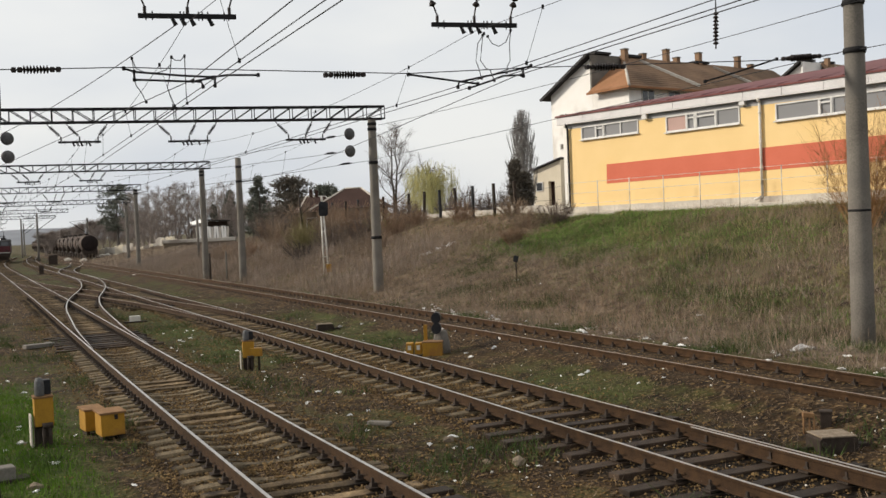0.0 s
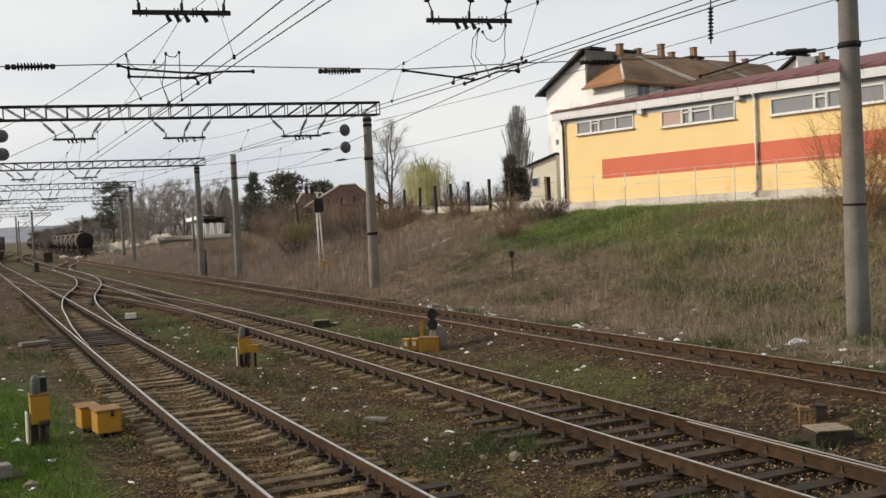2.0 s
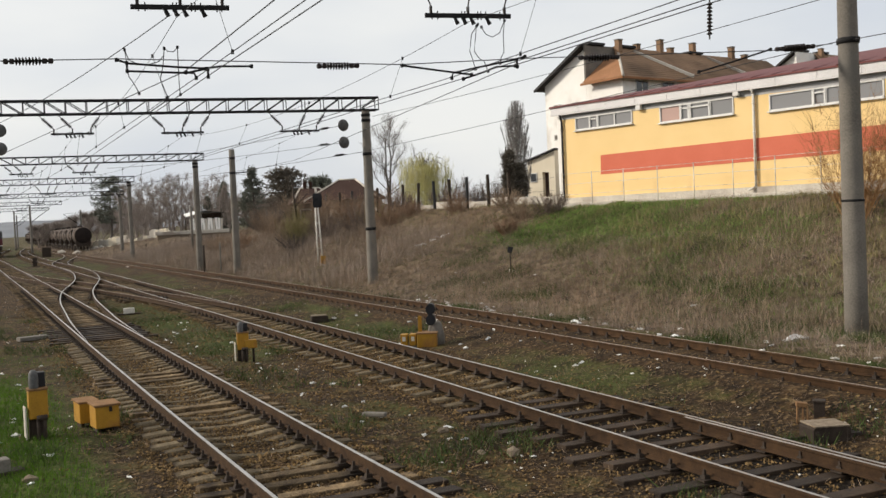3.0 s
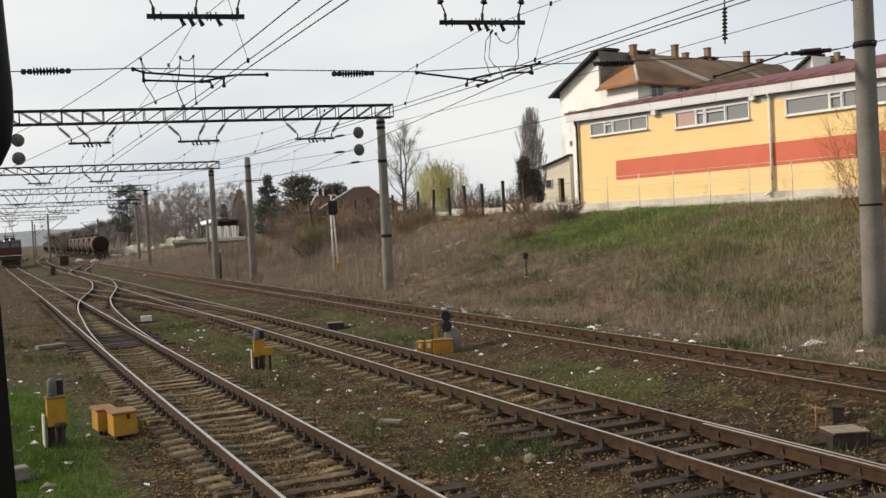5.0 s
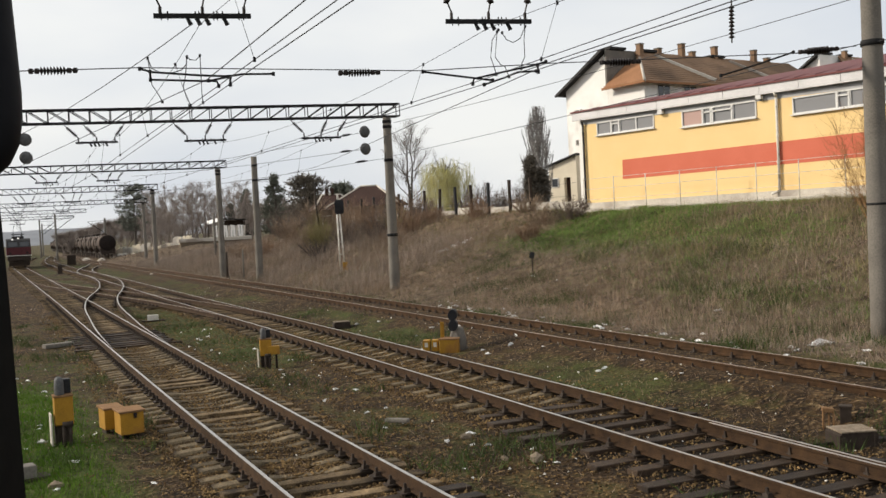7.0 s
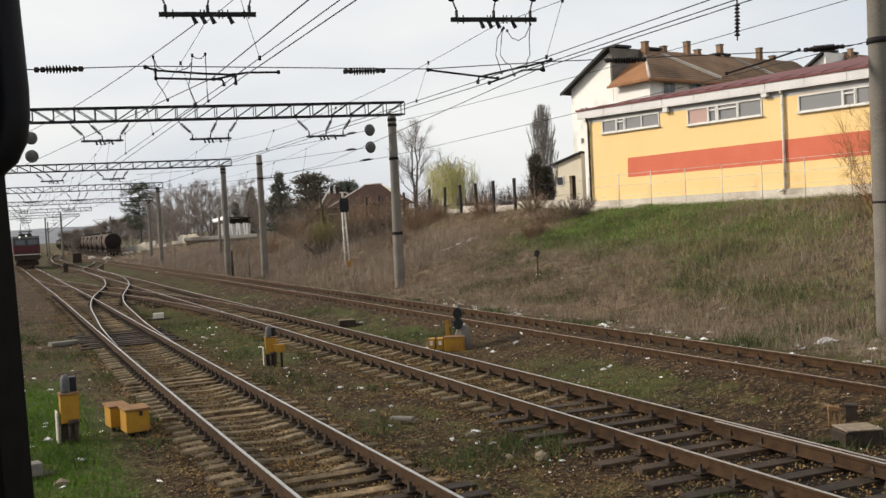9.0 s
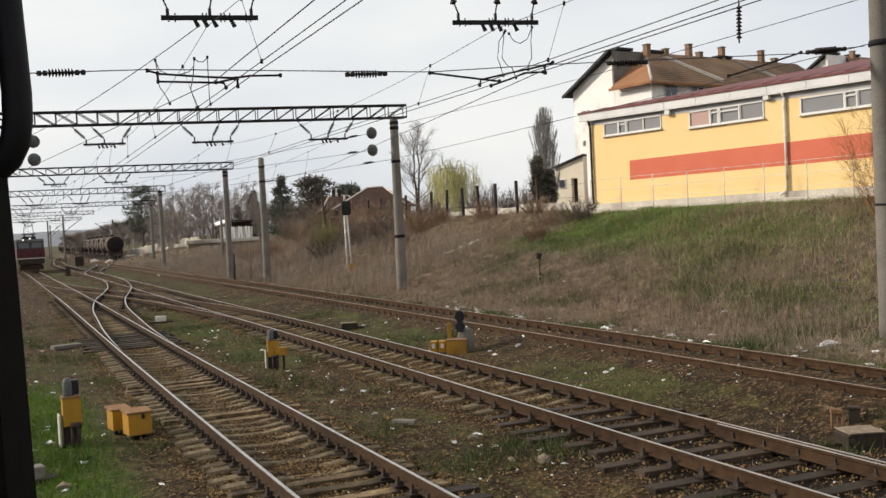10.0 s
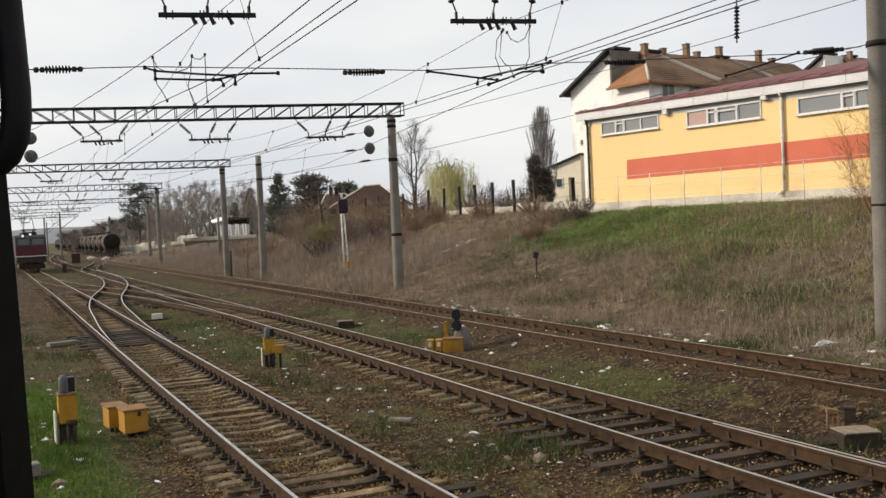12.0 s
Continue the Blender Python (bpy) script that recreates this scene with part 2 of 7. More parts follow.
M_WALL = mat("yellow_render", (0.75, 0.535, 0.25), (0.80, 0.58, 0.285), 0.9, 0, 0.5, 25, 0.08, 0.2, 0.0, (0.76, 0.535, 0.235))
M_STRIPE = mat("brick_red_paint", (0.53, 0.135, 0.08), (0.59, 0.16, 0.10), 0.85, 0, 0.6, 25, 0.05)
M_WHITE = mat("off_white_render", (0.74, 0.72, 0.68), (0.82, 0.80, 0.77), 0.9, 0, 0.7, 20, 0.08, 0.2, 0.0, (0.57, 0.54, 0.50))
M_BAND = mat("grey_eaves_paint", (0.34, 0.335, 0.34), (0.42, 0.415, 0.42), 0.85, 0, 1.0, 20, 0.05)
M_FASCIA = mat("pale_sheet_fascia", (0.50, 0.49, 0.49), (0.62, 0.60, 0.60), 0.55, 0.1, 1.0, 20, 0.05)
M_MAROON = mat("maroon_sheet_roof", (0.11, 0.035, 0.035), (0.16, 0.055, 0.05), 0.6, 0.1, 0.7, 20, 0.1)
M_TILE = mat("brown_roof_tile", (0.17, 0.105, 0.065), (0.27, 0.17, 0.105), 0.9, 0, 0.5, 12, 0.5, 0.2, 0.0, (0.13, 0.085, 0.055))
M_TILE_RED = mat("orange_roof_tile", (0.22, 0.11, 0.055), (0.31, 0.155, 0.08), 0.9, 0, 0.8, 14, 0.5)
M_FRAME = mat("white_window_frame", (0.56, 0.55, 0.53), (0.66, 0.65, 0.63), 0.5, 0, 2, 20, 0.02)
M_ROCK = mat("weathered_field_stone", (0.13, 0.10, 0.07), (0.25, 0.20, 0.145), 0.95, 0, 8, 50, 0.4, 0.2, 0.2)
M_PLINTH = mat("stained_cement_plinth", (0.40, 0.36, 0.31), (0.58, 0.54, 0.47), 0.95, 0, 0.8, 12, 0.3, 0.2, 0.0, (0.3, 0.26, 0.22))
M_BARK = mat("grey_bark", (0.06, 0.052, 0.045), (0.13, 0.115, 0.10), 0.95, 0, 3, 30, 0.5)
M_BARK_PALE = mat("pale_poplar_bark", (0.22, 0.205, 0.19), (0.38, 0.36, 0.34), 0.95, 0, 3, 30, 0.4)
M_TWIG = leafy("brown_twigs", (0.10, 0.075, 0.06), (0.19, 0.15, 0.125))
M_TWIG_DARK = leafy("dark_twigs", (0.045, 0.036, 0.03), (0.10, 0.08, 0.066))
M_TWIG_GREY = leafy("grey_twigs", (0.16, 0.125, 0.100), (0.34, 0.275, 0.22))
M_TWIG_PALE = leafy("pale_twigs", (0.17, 0.155, 0.145), (0.29, 0.27, 0.255))
M_TWIG_RUST = leafy("rusty_twigs", (0.20, 0.10, 0.04), (0.32, 0.18, 0.08))
# paler than M_TWIG: distance haze is put into the colour
M_TWIG_FAR = leafy("haze_paled_far_twigs", (0.19, 0.16, 0.14), (0.31, 0.265, 0.235))
M_WILLOW = leafy("young_willow_leaves", (0.36, 0.34, 0.12), (0.52, 0.48, 0.23))
# needle and cypress colours are lightened to stand for haze
M_NEEDLE = leafy("haze_paled_pine_needles", (0.085, 0.094, 0.075), (0.15, 0.155, 0.122))
M_CYPRESS = leafy("haze_paled_cypress", (0.085, 0.075, 0.060), (0.15, 0.13, 0.105))
M_GRASS = leafy("fresh_grass", (0.045, 0.105, 0.005), (0.105, 0.19, 0.016))
M_GRASS_BANK = leafy("soft_bank_grass", (0.090, 0.155, 0.030), (0.19, 0.27, 0.072))
M_OLIVE = leafy("olive_tufts", (0.135, 0.120, 0.045), (0.29, 0.25, 0.12))
M_GRASS_DULL = leafy("dull_grass", (0.07, 0.085, 0.024), (0.13, 0.135, 0.05))
M_DRY = leafy("dry_weeds", (0.145, 0.102, 0.068), (0.33, 0.245, 0.17))
M_SCRUB = leafy("grey_brown_scrub", (0.145, 0.105, 0.074), (0.33, 0.245, 0.175))
M_SCRUB_RED = leafy("reddish_dead_stems", (0.15, 0.096, 0.062), (0.29, 0.195, 0.13))
M_LITTER = mat("pale_plastic", (0.55, 0.545, 0.53), (0.82, 0.81, 0.79), 0.6, 0, 6, 50, 0.1, 0.3, 0.35)
M_RED = mat("faded_red_paint", (0.055, 0.013, 0.016), (0.09, 0.022, 0.025), 0.55, 0, 2, 20, 0.05)
M_LOCO_DARK = mat("sooty_grey_paint", (0.018, 0.017, 0.018), (0.034, 0.032, 0.031), 0.6, 0, 2, 20, 0.05)
M_TANK = mat("grimy_tank_brown", (0.06, 0.043, 0.035), (0.12, 0.087, 0.068), 0.8, 0, 0.8, 14, 0.1, 0.3, 0.15, (0.05, 0.038, 0.032))
# tank end's shade is put into this dark colour; straps and dome share it
M_TANK_END = mat("tank_end_shade_and_fittings", (0.012, 0.009, 0.008), (0.025, 0.018, 0.016), 0.8, 0, 1.5, 20, 0.1, 0.15)
M_RUBBER = mat("black_rubber_seal", (0.006, 0.006, 0.008), (0.008, 0.008, 0.010), 0.6, 0, 10, 80, 0.05, 0.12)
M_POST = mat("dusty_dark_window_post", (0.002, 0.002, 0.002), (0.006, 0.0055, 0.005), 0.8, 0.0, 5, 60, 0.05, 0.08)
# blue-grey of the distance haze is put into the hill colour
M_HILL = mat("haze_tinted_wooded_hill", (0.16, 0.17, 0.19), (0.22, 0.23, 0.25), 1.0, 0, 0.02, 0.3, 0.0)


def glass(name, tint, rough=0.08):
    m = bpy.data.materials.new(name)
    m.use_nodes = True
    b = m.node_tree.nodes["Principled BSDF"]
    b.inputs["Base Color"].default_value = (*tint, 1)
    b.inputs["Roughness"].default_value = rough
    b.inputs["Specular IOR Level"].default_value = 0.7
    return m


M_GLASS = glass("dusty_window_glass", (0.20, 0.20, 0.205), 0.18)
M_GLASS_WARM = glass("curtained_window_glass", (0.42, 0.27, 0.23), 0.25)
M_GLASS_DARK = glass("dark_glass", (0.02, 0.022, 0.025), 0.08)


def lamp_glow(name, colour, power):
    m = bpy.data.materials.new(name)
    m.use_nodes = True
    b = m.node_tree.nodes["Principled BSDF"]
    b.inputs["Emission Color"].default_value = (*colour, 1)
    b.inputs["Emission Strength"].default_value = power
    return m


M_HEADLIGHT = lamp_glow("lit_headlight", (1.0, 0.95, 0.85), 0.5)


def ground_material():
    """Soil, gravel and grass, by the share of grass stored with the ground."""
    m = bpy.data.materials.new("trackside_ground")
    m.use_nodes = True
    nt, ln = m.node_tree.nodes, m.node_tree.links
    bsdf = nt["Principled BSDF"]
    co = nt.new("ShaderNodeTexCoord")

    def noise_node(scale, detail):
        k = nt.new("ShaderNodeTexNoise")
        k.inputs["Scale"].default_value, k.inputs["Detail"].default_value = scale, detail
        ln.new(co.outputs["Object"], k.inputs["Vector"])
        return k

    def ramp_node(src, stops):
        k = nt.new("ShaderNodeValToRGB")
        k.color_ramp.elements[0].position, k.color_ramp.elements[0].color = stops[0][0], (*stops[0][1], 1)
        k.color_ramp.elements[1].position, k.color_ramp.elements[1].color = stops[-1][0], (*stops[-1][1], 1)
        for pos, colour in stops[1:-1]:
            k.color_ramp.elements.new(pos).color = (*colour, 1)
        ln.new(src, k.inputs[0])
        return k.outputs[0]

    def mix(fac, a, b):
        k = nt.new("ShaderNodeMix")
        k.data_type = "RGBA"
        ln.new(fac, k.inputs[0])
        ln.new(a, k.inputs[6])
        ln.new(b, k.inputs[7])
        return k.outputs[2]

    big, mid, fine = noise_node(0.55, 6), noise_node(2.2, 6), noise_node(14, 5)
    pebble = nt.new("ShaderNodeTexVoronoi")
    pebble.inputs["Scale"].default_value = 16
    ln.new(co.outputs["Object"], pebble.inputs["Vector"])
    soil = ramp_node(mid.outputs[0], [(0.32, (0.006, 0.0038, 0.0018)), (0.5, (0.030, 0.0165, 0.0065)), (0.68, (0.105, 0.060, 0.025))])
    grit = ramp_node(pebble.outputs["Color"], [(0.1, (0.007, 0.0045, 0.0022)), (0.6, (0.046, 0.027, 0.0115)), (0.95, (0.21, 0.14, 0.072))])
    sel = ramp_node(fine.outputs[0], [(0.42, (0, 0, 0)), (0.56, (1, 1, 1))])
    base = mix(sel, soil, grit)
    oily = nt.new("ShaderNodeRGB")
    oily.outputs[0].default_value = (0.011, 0.0078, 0.005, 1)
    patch = ramp_node(big.outputs[0], [(0.50, (0, 0, 0)), (0.68, (0.38, 0.38, 0.38))])
    base = mix(patch, base, oily.outputs[0])
    grass = ramp_node(fine.outputs[0], [(0.3, (0.025, 0.034, 0.008)), (0.55, (0.052, 0.066, 0.014)), (0.75, (0.095, 0.105, 0.030))])
    attr = nt.new("ShaderNodeAttribute")
    attr.attribute_name = "grass"
    edge = nt.new("ShaderNodeMath")
    edge.operation = "MULTIPLY_ADD"
    edge.inputs[1].default_value = 0.6
    ln.new(mid.outputs[0], edge.inputs[0])
    ln.new(attr.outputs["Fac"], edge.inputs[2])
    sharp = ramp_node(edge.outputs[0], [(0.55, (0, 0, 0)), (0.85, (1, 1, 1))])
    thatch = ramp_node(mid.outputs[0], [(0.3, (0.036, 0.025, 0.016)), (0.5, (0.105, 0.075, 0.049)), (0.7, (0.25, 0.185, 0.125))])
    attr2 = nt.new("ShaderNodeAttribute")
    attr2.attribute_name = "thatch"
    base = mix(attr2.outputs["Fac"], base, thatch)
    attr3 = nt.new("ShaderNodeAttribute")
    attr3.attribute_name = "oil"
    base = mix(attr3.outputs["Fac"], base, oily.outputs[0])
    ln.new(mix(sharp, base, grass), bsdf.inputs["Base Color"])
    bsdf.inputs["Roughness"].default_value = 0.95
    bsdf.inputs["Specular IOR Level"].default_value = 0.15
    hsum = nt.new("ShaderNodeMath")
    hsum.operation = "ADD"
    ln.new(fine.outputs[0], hsum.inputs[0])
    ln.new(pebble.outputs["Distance"], hsum.inputs[1])
    bp = nt.new("ShaderNodeBump")
    bp.inputs["Strength"].default_value, bp.inputs["Distance"].default_value = 0.7, 0.05
    ln.new(hsum.outputs[0], bp.inputs["Height"])
    ln.new(bp.outputs[0], bsdf.inputs["Normal"])
    return m


def grass_share(u, n):
    """How grassy the ground is, 0 to 1."""
    k = noise.noise((u * 0.16, n * 0.22, 5.0)) * 0.5 + 0.5
    f = noise.noise((u * 0.7, n * 0.7, 9.0)) * 0.5 + 0.5
    v = 0.65 * k + 0.35 * f
    if n < 2.3:
        return 0.35 * v + 0.62 * (1 - smooth(0.4, 2.0, n)) * (1 - smooth(21, 27, u)) + 0.12 * (1 - smooth(24, 60, u))
    on = min(abs(n - track_a(u)), abs(n - track_b(u)), abs(n - track_c(u))) if u < 260 else 9
    if on < 1.5:
        g = 0.25 * v if abs(n - track_b(u)) > 1.5 else (0.25 + 0.4 * smooth(14, 22, u) * (1 - smooth(38, 50, u))) * v
        return g
    if n < 16.5:
        return (0.58 + 0.14 * smooth(14, 20, u)) * v
    green = smooth(21.5, 25, n) * smooth(20, 26, u) * (1 - smooth(40, 50, u + 3 * noise.noise((n * 0.4, u * 0.1, 2.0))))
    green *= 0.42 + 0.58 * smooth(29, 36, u + 4 * noise.noise((u * 0.2, n * 0.3, 61.0)))
    green = max(green, 0.36 * smooth(18.5, 21, n) * (1 - smooth(30, 44, u)))
    green = max(green, 0.7 * smooth(23, 27, n) * (1 - smooth(20, 24, u)))
    w = noise.noise((u * 0.11, n * 0.25, 14.0)) * 0.5 + 0.5
    return 0.34 * v + 0.62 * green * (0.15 + 0.5 * v + 0.75 * w)


# ---- ground: one sheet to the horizon ----
def axis(spans):
    out = []
    for a, b, step in spans:
        out += list(np.arange(a, b, step))
    return out + [spans[-1][1]]


def build_ground():
    us = axis([(-2500, -500, 500), (-500, -60, 110), (-60, -8, 6), (-8, 4, 2), (4, 42, 0.3), (42, 100, 0.8), (100, 280, 5), (280, 600, 40), (600, 4500, 650)])
    ns = axis([(-2500, -500, 500), (-500, -60, 80), (-60, -12, 6), (-12, -4, 1), (-4, 18, 0.3), (18, 36, 0.5), (36, 60, 3), (60, 300, 30), (300, 2600, 460)])
    verts, share = [], []
    for u in us:
        for n in ns:
            verts.append(at(u, n, ground_z(u, n)))
            share.append(grass_share(u, n) if -10 < u < 300 and -30 < n < 80 else 0.35)
    w = len(ns)
    faces = [(i * w + j, i * w + j + 1, (i + 1) * w + j + 1, (i + 1) * w + j) for i in range(len(us) - 1) for j in range(w - 1)]
    faces = [f[::-1] for f in faces]
    me = raw_mesh("ground", verts, faces, ground_material())
    me.attributes.new("grass", "FLOAT", "POINT").data.foreach_set("value", np.array(share, np.float32))
    dry = [smooth(15.3, 17.2, n + 0.8 * noise.noise((u * 0.2, n * 0.2, 7.0))) if -10 < u < 400 else 0.6 for u in us for n in ns]
    oil = [0.95 * (1 - smooth(12, 17, u + 2 * noise.noise((u, n, 3.0)))) * smooth(6.6, 7.6, n) * (1 - smooth(9.8, 10.8, n)) if -10 < u < 20 else 0.0 for u in us for n in ns]
    me.attributes.new("oil", "FLOAT", "POINT").data.foreach_set("value", np.array(oil, np.float32))
    me.attributes.new("thatch", "FLOAT", "POINT").data.foreach_set("value", np.array(dry, np.float32))
    me.polygons.foreach_set("use_smooth", np.ones(len(me.polygons), bool))
    tagged(new("ground", me), "brown trackside soil with gravel, grass patches and a bank", "ground", kind="structure")


build_ground()


# ---- tracks ----
RAIL_OUT = [(-0.062, -0.168), (0.062, -0.168), (0.062, -0.155), (0.012, -0.132), (0.010, -0.045), (0.035, -0.034), (0.035, -0.008)]
HEAD_OUT = [(0.024, 0.0), (-0.024, 0.0)]
RAIL_REST = [(-0.035, -0.008), (-0.035, -0.034), (-0.010, -0.045), (-0.012, -0.132), (-0.062, -0.155)]


def rail_mesh(path, u0, u1, side, step, drop=0.0, head=M_HEAD, blade=False):
    us = np.arange(u0, u1 + step * 0.5, step)
    prof = RAIL_OUT + HEAD_OUT + RAIL_REST
    k = len(prof)
    verts, faces, mats = [], [], []
    for i, u in enumerate(us):
        slope = (path(u + 0.1) - path(u - 0.1)) / 0.2
        inv = 1 / math.hypot(1, slope)
        n0 = path(u) + side * GAUGE * inv
        thin = min(1.0, 0.25 + i * step * 0.12) if blade else 1.0
        for x, z in prof:
            verts.append(at(u - (side * GAUGE + x * thin) * slope * inv, n0 + x * thin * inv, z - drop))
    for i in range(len(us) - 1):
        for j in range(k):
            faces.append((i * k + j, (i + 1) * k + j, (i + 1) * k + (j + 1) % k, i * k + (j + 1) % k))
            mats.append(1 if j == 7 else 0)
    faces.append(tuple(range(k))[::-1])
    faces.append(tuple((len(us) - 1) * k + j for j in range(k)))
    mats += [0, 0]
    me = raw_mesh("rail", verts, faces, M_RAIL_RUST if drop < 0 else M_RAIL)
    me.materials.append(head)
    me.polygons.foreach_set("material_index", np.array(mats, np.int32))
    return me


def sleeper_mesh(length, material=None):
    bm = bmesh.new()
    box(bm, (length, 0.23, 0.16), (0, 0, 0), None, 0.014)
    for v in bm.verts:
        v.co += 0.012 * noise.noise_vector(v.co * 5 + Vector((length, 0, 0)))
    me = bpy.data.meshes.new("sleeper")
    bm.to_mesh(me)
    bm.free()
    me.materials.append(material or M_SLEEPER)
    return me


SLEEPERS = [sleeper_mesh(l) for l in (2.5, 2.56, 2.6, 2.66)]


def bowed_sleeper(length, seed):
    """A concrete sleeper whose top dips between the rails, with chamfered edges."""
    bm = bmesh.new()
    rings = []
    for i in range(15):
        x = length * (i / 14 - 0.5)
        a = abs(x)
        dip = 0.042 * (1 - smooth(0.15, 0.62, a)) + 0.022 * smooth(0.9, 1.3, a)
        half = 0.125 - 0.02 * (1 - smooth(0.2, 0.6, a))
        top = 0.08 - dip + 0.004 * noise.noise((x * 3, seed, 0))
        rings.append([bm.verts.new((x, y, z)) for y, z in ((-half - 0.02, -0.1), (-half, top - 0.03), (-half + 0.025, top), (half - 0.025, top), (half, top - 0.03), (half + 0.02, -0.1))])
    for p, q in zip(rings, rings[1:]):
        for j in range(6):
            bm.faces.new((p[j], q[j], q[(j + 1) % 6], p[(j + 1) % 6]))
    bm.faces.new(rings[0])
    bm.faces.new(rings[-1][::-1])
    bmesh.ops.recalc_face_normals(bm, faces=bm.faces)
    me = bpy.data.meshes.new("sleeper")
    bm.to_mesh(me)
    bm.free()
    me.materials.append(M_SLEEPER_CONC)
    return me


BOWED = [bowed_sleeper(2.5, 1.0), bowed_sleeper(2.54, 4.0), bowed_sleeper(2.58, 9.0)]
GREASY = [sleeper_mesh(l, M_GREASY) for l in (2.6, 2.9, 3.1)]


def build_fasteners(rows, parent, lift=0.0):
    """Base plates with a clip and bolt on either side of the rail foot."""
    verts, faces = [], []

    def block(u, n, turn, cx, cy, cz, sx, sy, sz, top=1.0):
        o = len(verts)
        base = at(u, n, 0)
        for z, k in ((cz, 1.0), (cz + sz, top)):
            for x, y in ((-1, -1), (1, -1), (1, 1), (-1, 1)):
                verts.append(base + turn @ Vector((cx + x * sx / 2 * k, cy + y * sy / 2 * k, z)))
        faces.extend(((o, o + 3, o + 2, o + 1), (o + 4, o + 5, o + 6, o + 7), (o, o + 1, o + 5, o + 4), (o + 1, o + 2, o + 6, o + 5), (o + 2, o + 3, o + 7, o + 6), (o + 3, o, o + 4, o + 7)))

    turn = Matrix.Rotation(TURN, 3, "Z")
    for u, n in rows:
        block(u, n, turn, 0, 0, lift - 0.192, 0.36, 0.16, 0.022)
        for s in (-1, 1):
            block(u, n, turn, s * 0.095, 0, lift - 0.17, 0.09, 0.09, 0.045, 0.75)
            block(u, n, turn, s * 0.105, 0, lift - 0.125, 0.035, 0.035, 0.06, 0.8)
    tagged(obj("fasteners", raw_mesh("fasteners", verts, faces, M_IRON), None, parent), kind="stuff")


def build_track(path, u0, u1, label, head, keep=None, both=(1, -1), blade=False, drop=0.0, sink=0.0, pitch=0.62):
    """Two rails on separate wooden sleepers."""
    track = thing("railway_track", Matrix(), label, "railway track", "railway tracks", "structure")
    for side in both:
        if u0 < 60:
            obj("rail", rail_mesh(path, u0, min(u1, 60), side, 0.5, drop, head, blade), None, track)
        if u1 > 60:
            obj("rail", rail_mesh(path, max(60, u0), u1, side, 2.0, drop, head), None, track)
    far, fast = [], []
    u = u0
    i = 0
    while u < u1:
        if keep is None or keep(u):
            slope = (path(u + 0.2) - path(u - 0.2)) / 0.4
            ang = TURN - math.atan(slope) + radians(random.uniform(-1.6, 1.6))
            m = Matrix.Translation(at(u, path(u) + random.uniform(-0.05, 0.05), -0.270 - sink + random.uniform(-0.026, 0.008))) @ Matrix.Rotation(ang, 4, "Z")
            if u < 62:
                greasy = path is track_b and u < 15.0 or path is track_a and (31 < u < 36 or 10 < u < 11.2)
                wooden = path not in (track_a, track_b) or path is track_a and (u < 12.4 or 17.2 < u < 18.2 or 21.5 < u < 22.6 or u > 36) or path is track_b and (u < 15 or 33 < u < 45)
                s = new("sleeper", random.choice(GREASY if greasy else SLEEPERS if wooden else BOWED))
                s.parent = track
                s.matrix_world = m
            else:
                far.append(m)
            if u < 62:
                fast += [(u, path(u) + s2 * GAUGE) for s2 in both]
        u += (pitch if u < 40 else 0.64) + random.uniform(-0.03, 0.03)
    if far:
        verts, faces = [], []
        for m in far:
            o = len(verts)
            verts += [m @ Vector((x * 1.3, y * 0.125, z * 0.08)) for x in (-1, 1) for y in (-1, 1) for z in (-1, 1)]
            faces += [tuple(o + i for i in q) for q in ((0, 1, 3, 2), (4, 6, 7, 5), (0, 4, 5, 1), (2, 3, 7, 6), (0, 2, 6, 4), (1, 5, 7, 3))]
        tagged(obj("far_sleepers", raw_mesh("far_sleepers", verts, faces, M_SLEEPER), None, track), kind="stuff")
    if fast:
        build_fasteners(fast, track, max(0.0, -drop))
    return track


build_track(track_a, -6, 258, "railway track with polished rails on dark wooden sleepers", M_HEAD, pitch=0.47)
build_track(track_b, -6, 258, "railway track with bright rails on weathered wooden sleepers", M_HEAD)
blade_part = tagged(new("switch_blade", rail_mesh(lambda u: track_b(u) - 0.085 - 0.004 * max(0.0, 11.0 - u), -4, 11.4, 1, 0.4, 0.004, M_HEAD, False)), "polished switch blade lying against the stock rail", "switch blade")
build_track(track_c, -8, 258, "little-used siding with rusty rails half buried in soil", M_HEAD_RUST, None, (1, -1), False, -0.12, -0.075)
build_track(cross_d, 29, 98, "crossover track curving between two parallel tracks", M_HEAD, lambda u: 51 < u < 73, (1, -1), True, 0.004, 0.006)
build_track(cross_e, 35, 95, "crossover track crossing back between two parallel tracks", M_HEAD_RUST, lambda u: 47 < u < 76, (1, -1), True, 0.008, 0.012)
build_track(branch_f, 101, 160, "turnout track leading off to the siding", M_HEAD, lambda u: u > 112, (1, -1), False, 0.006, 0.01)


# ---- overhead line: poles, gantries, suspension, wires ----
SKEW = -0.189                         # the gantries stand a little askew to the tracks


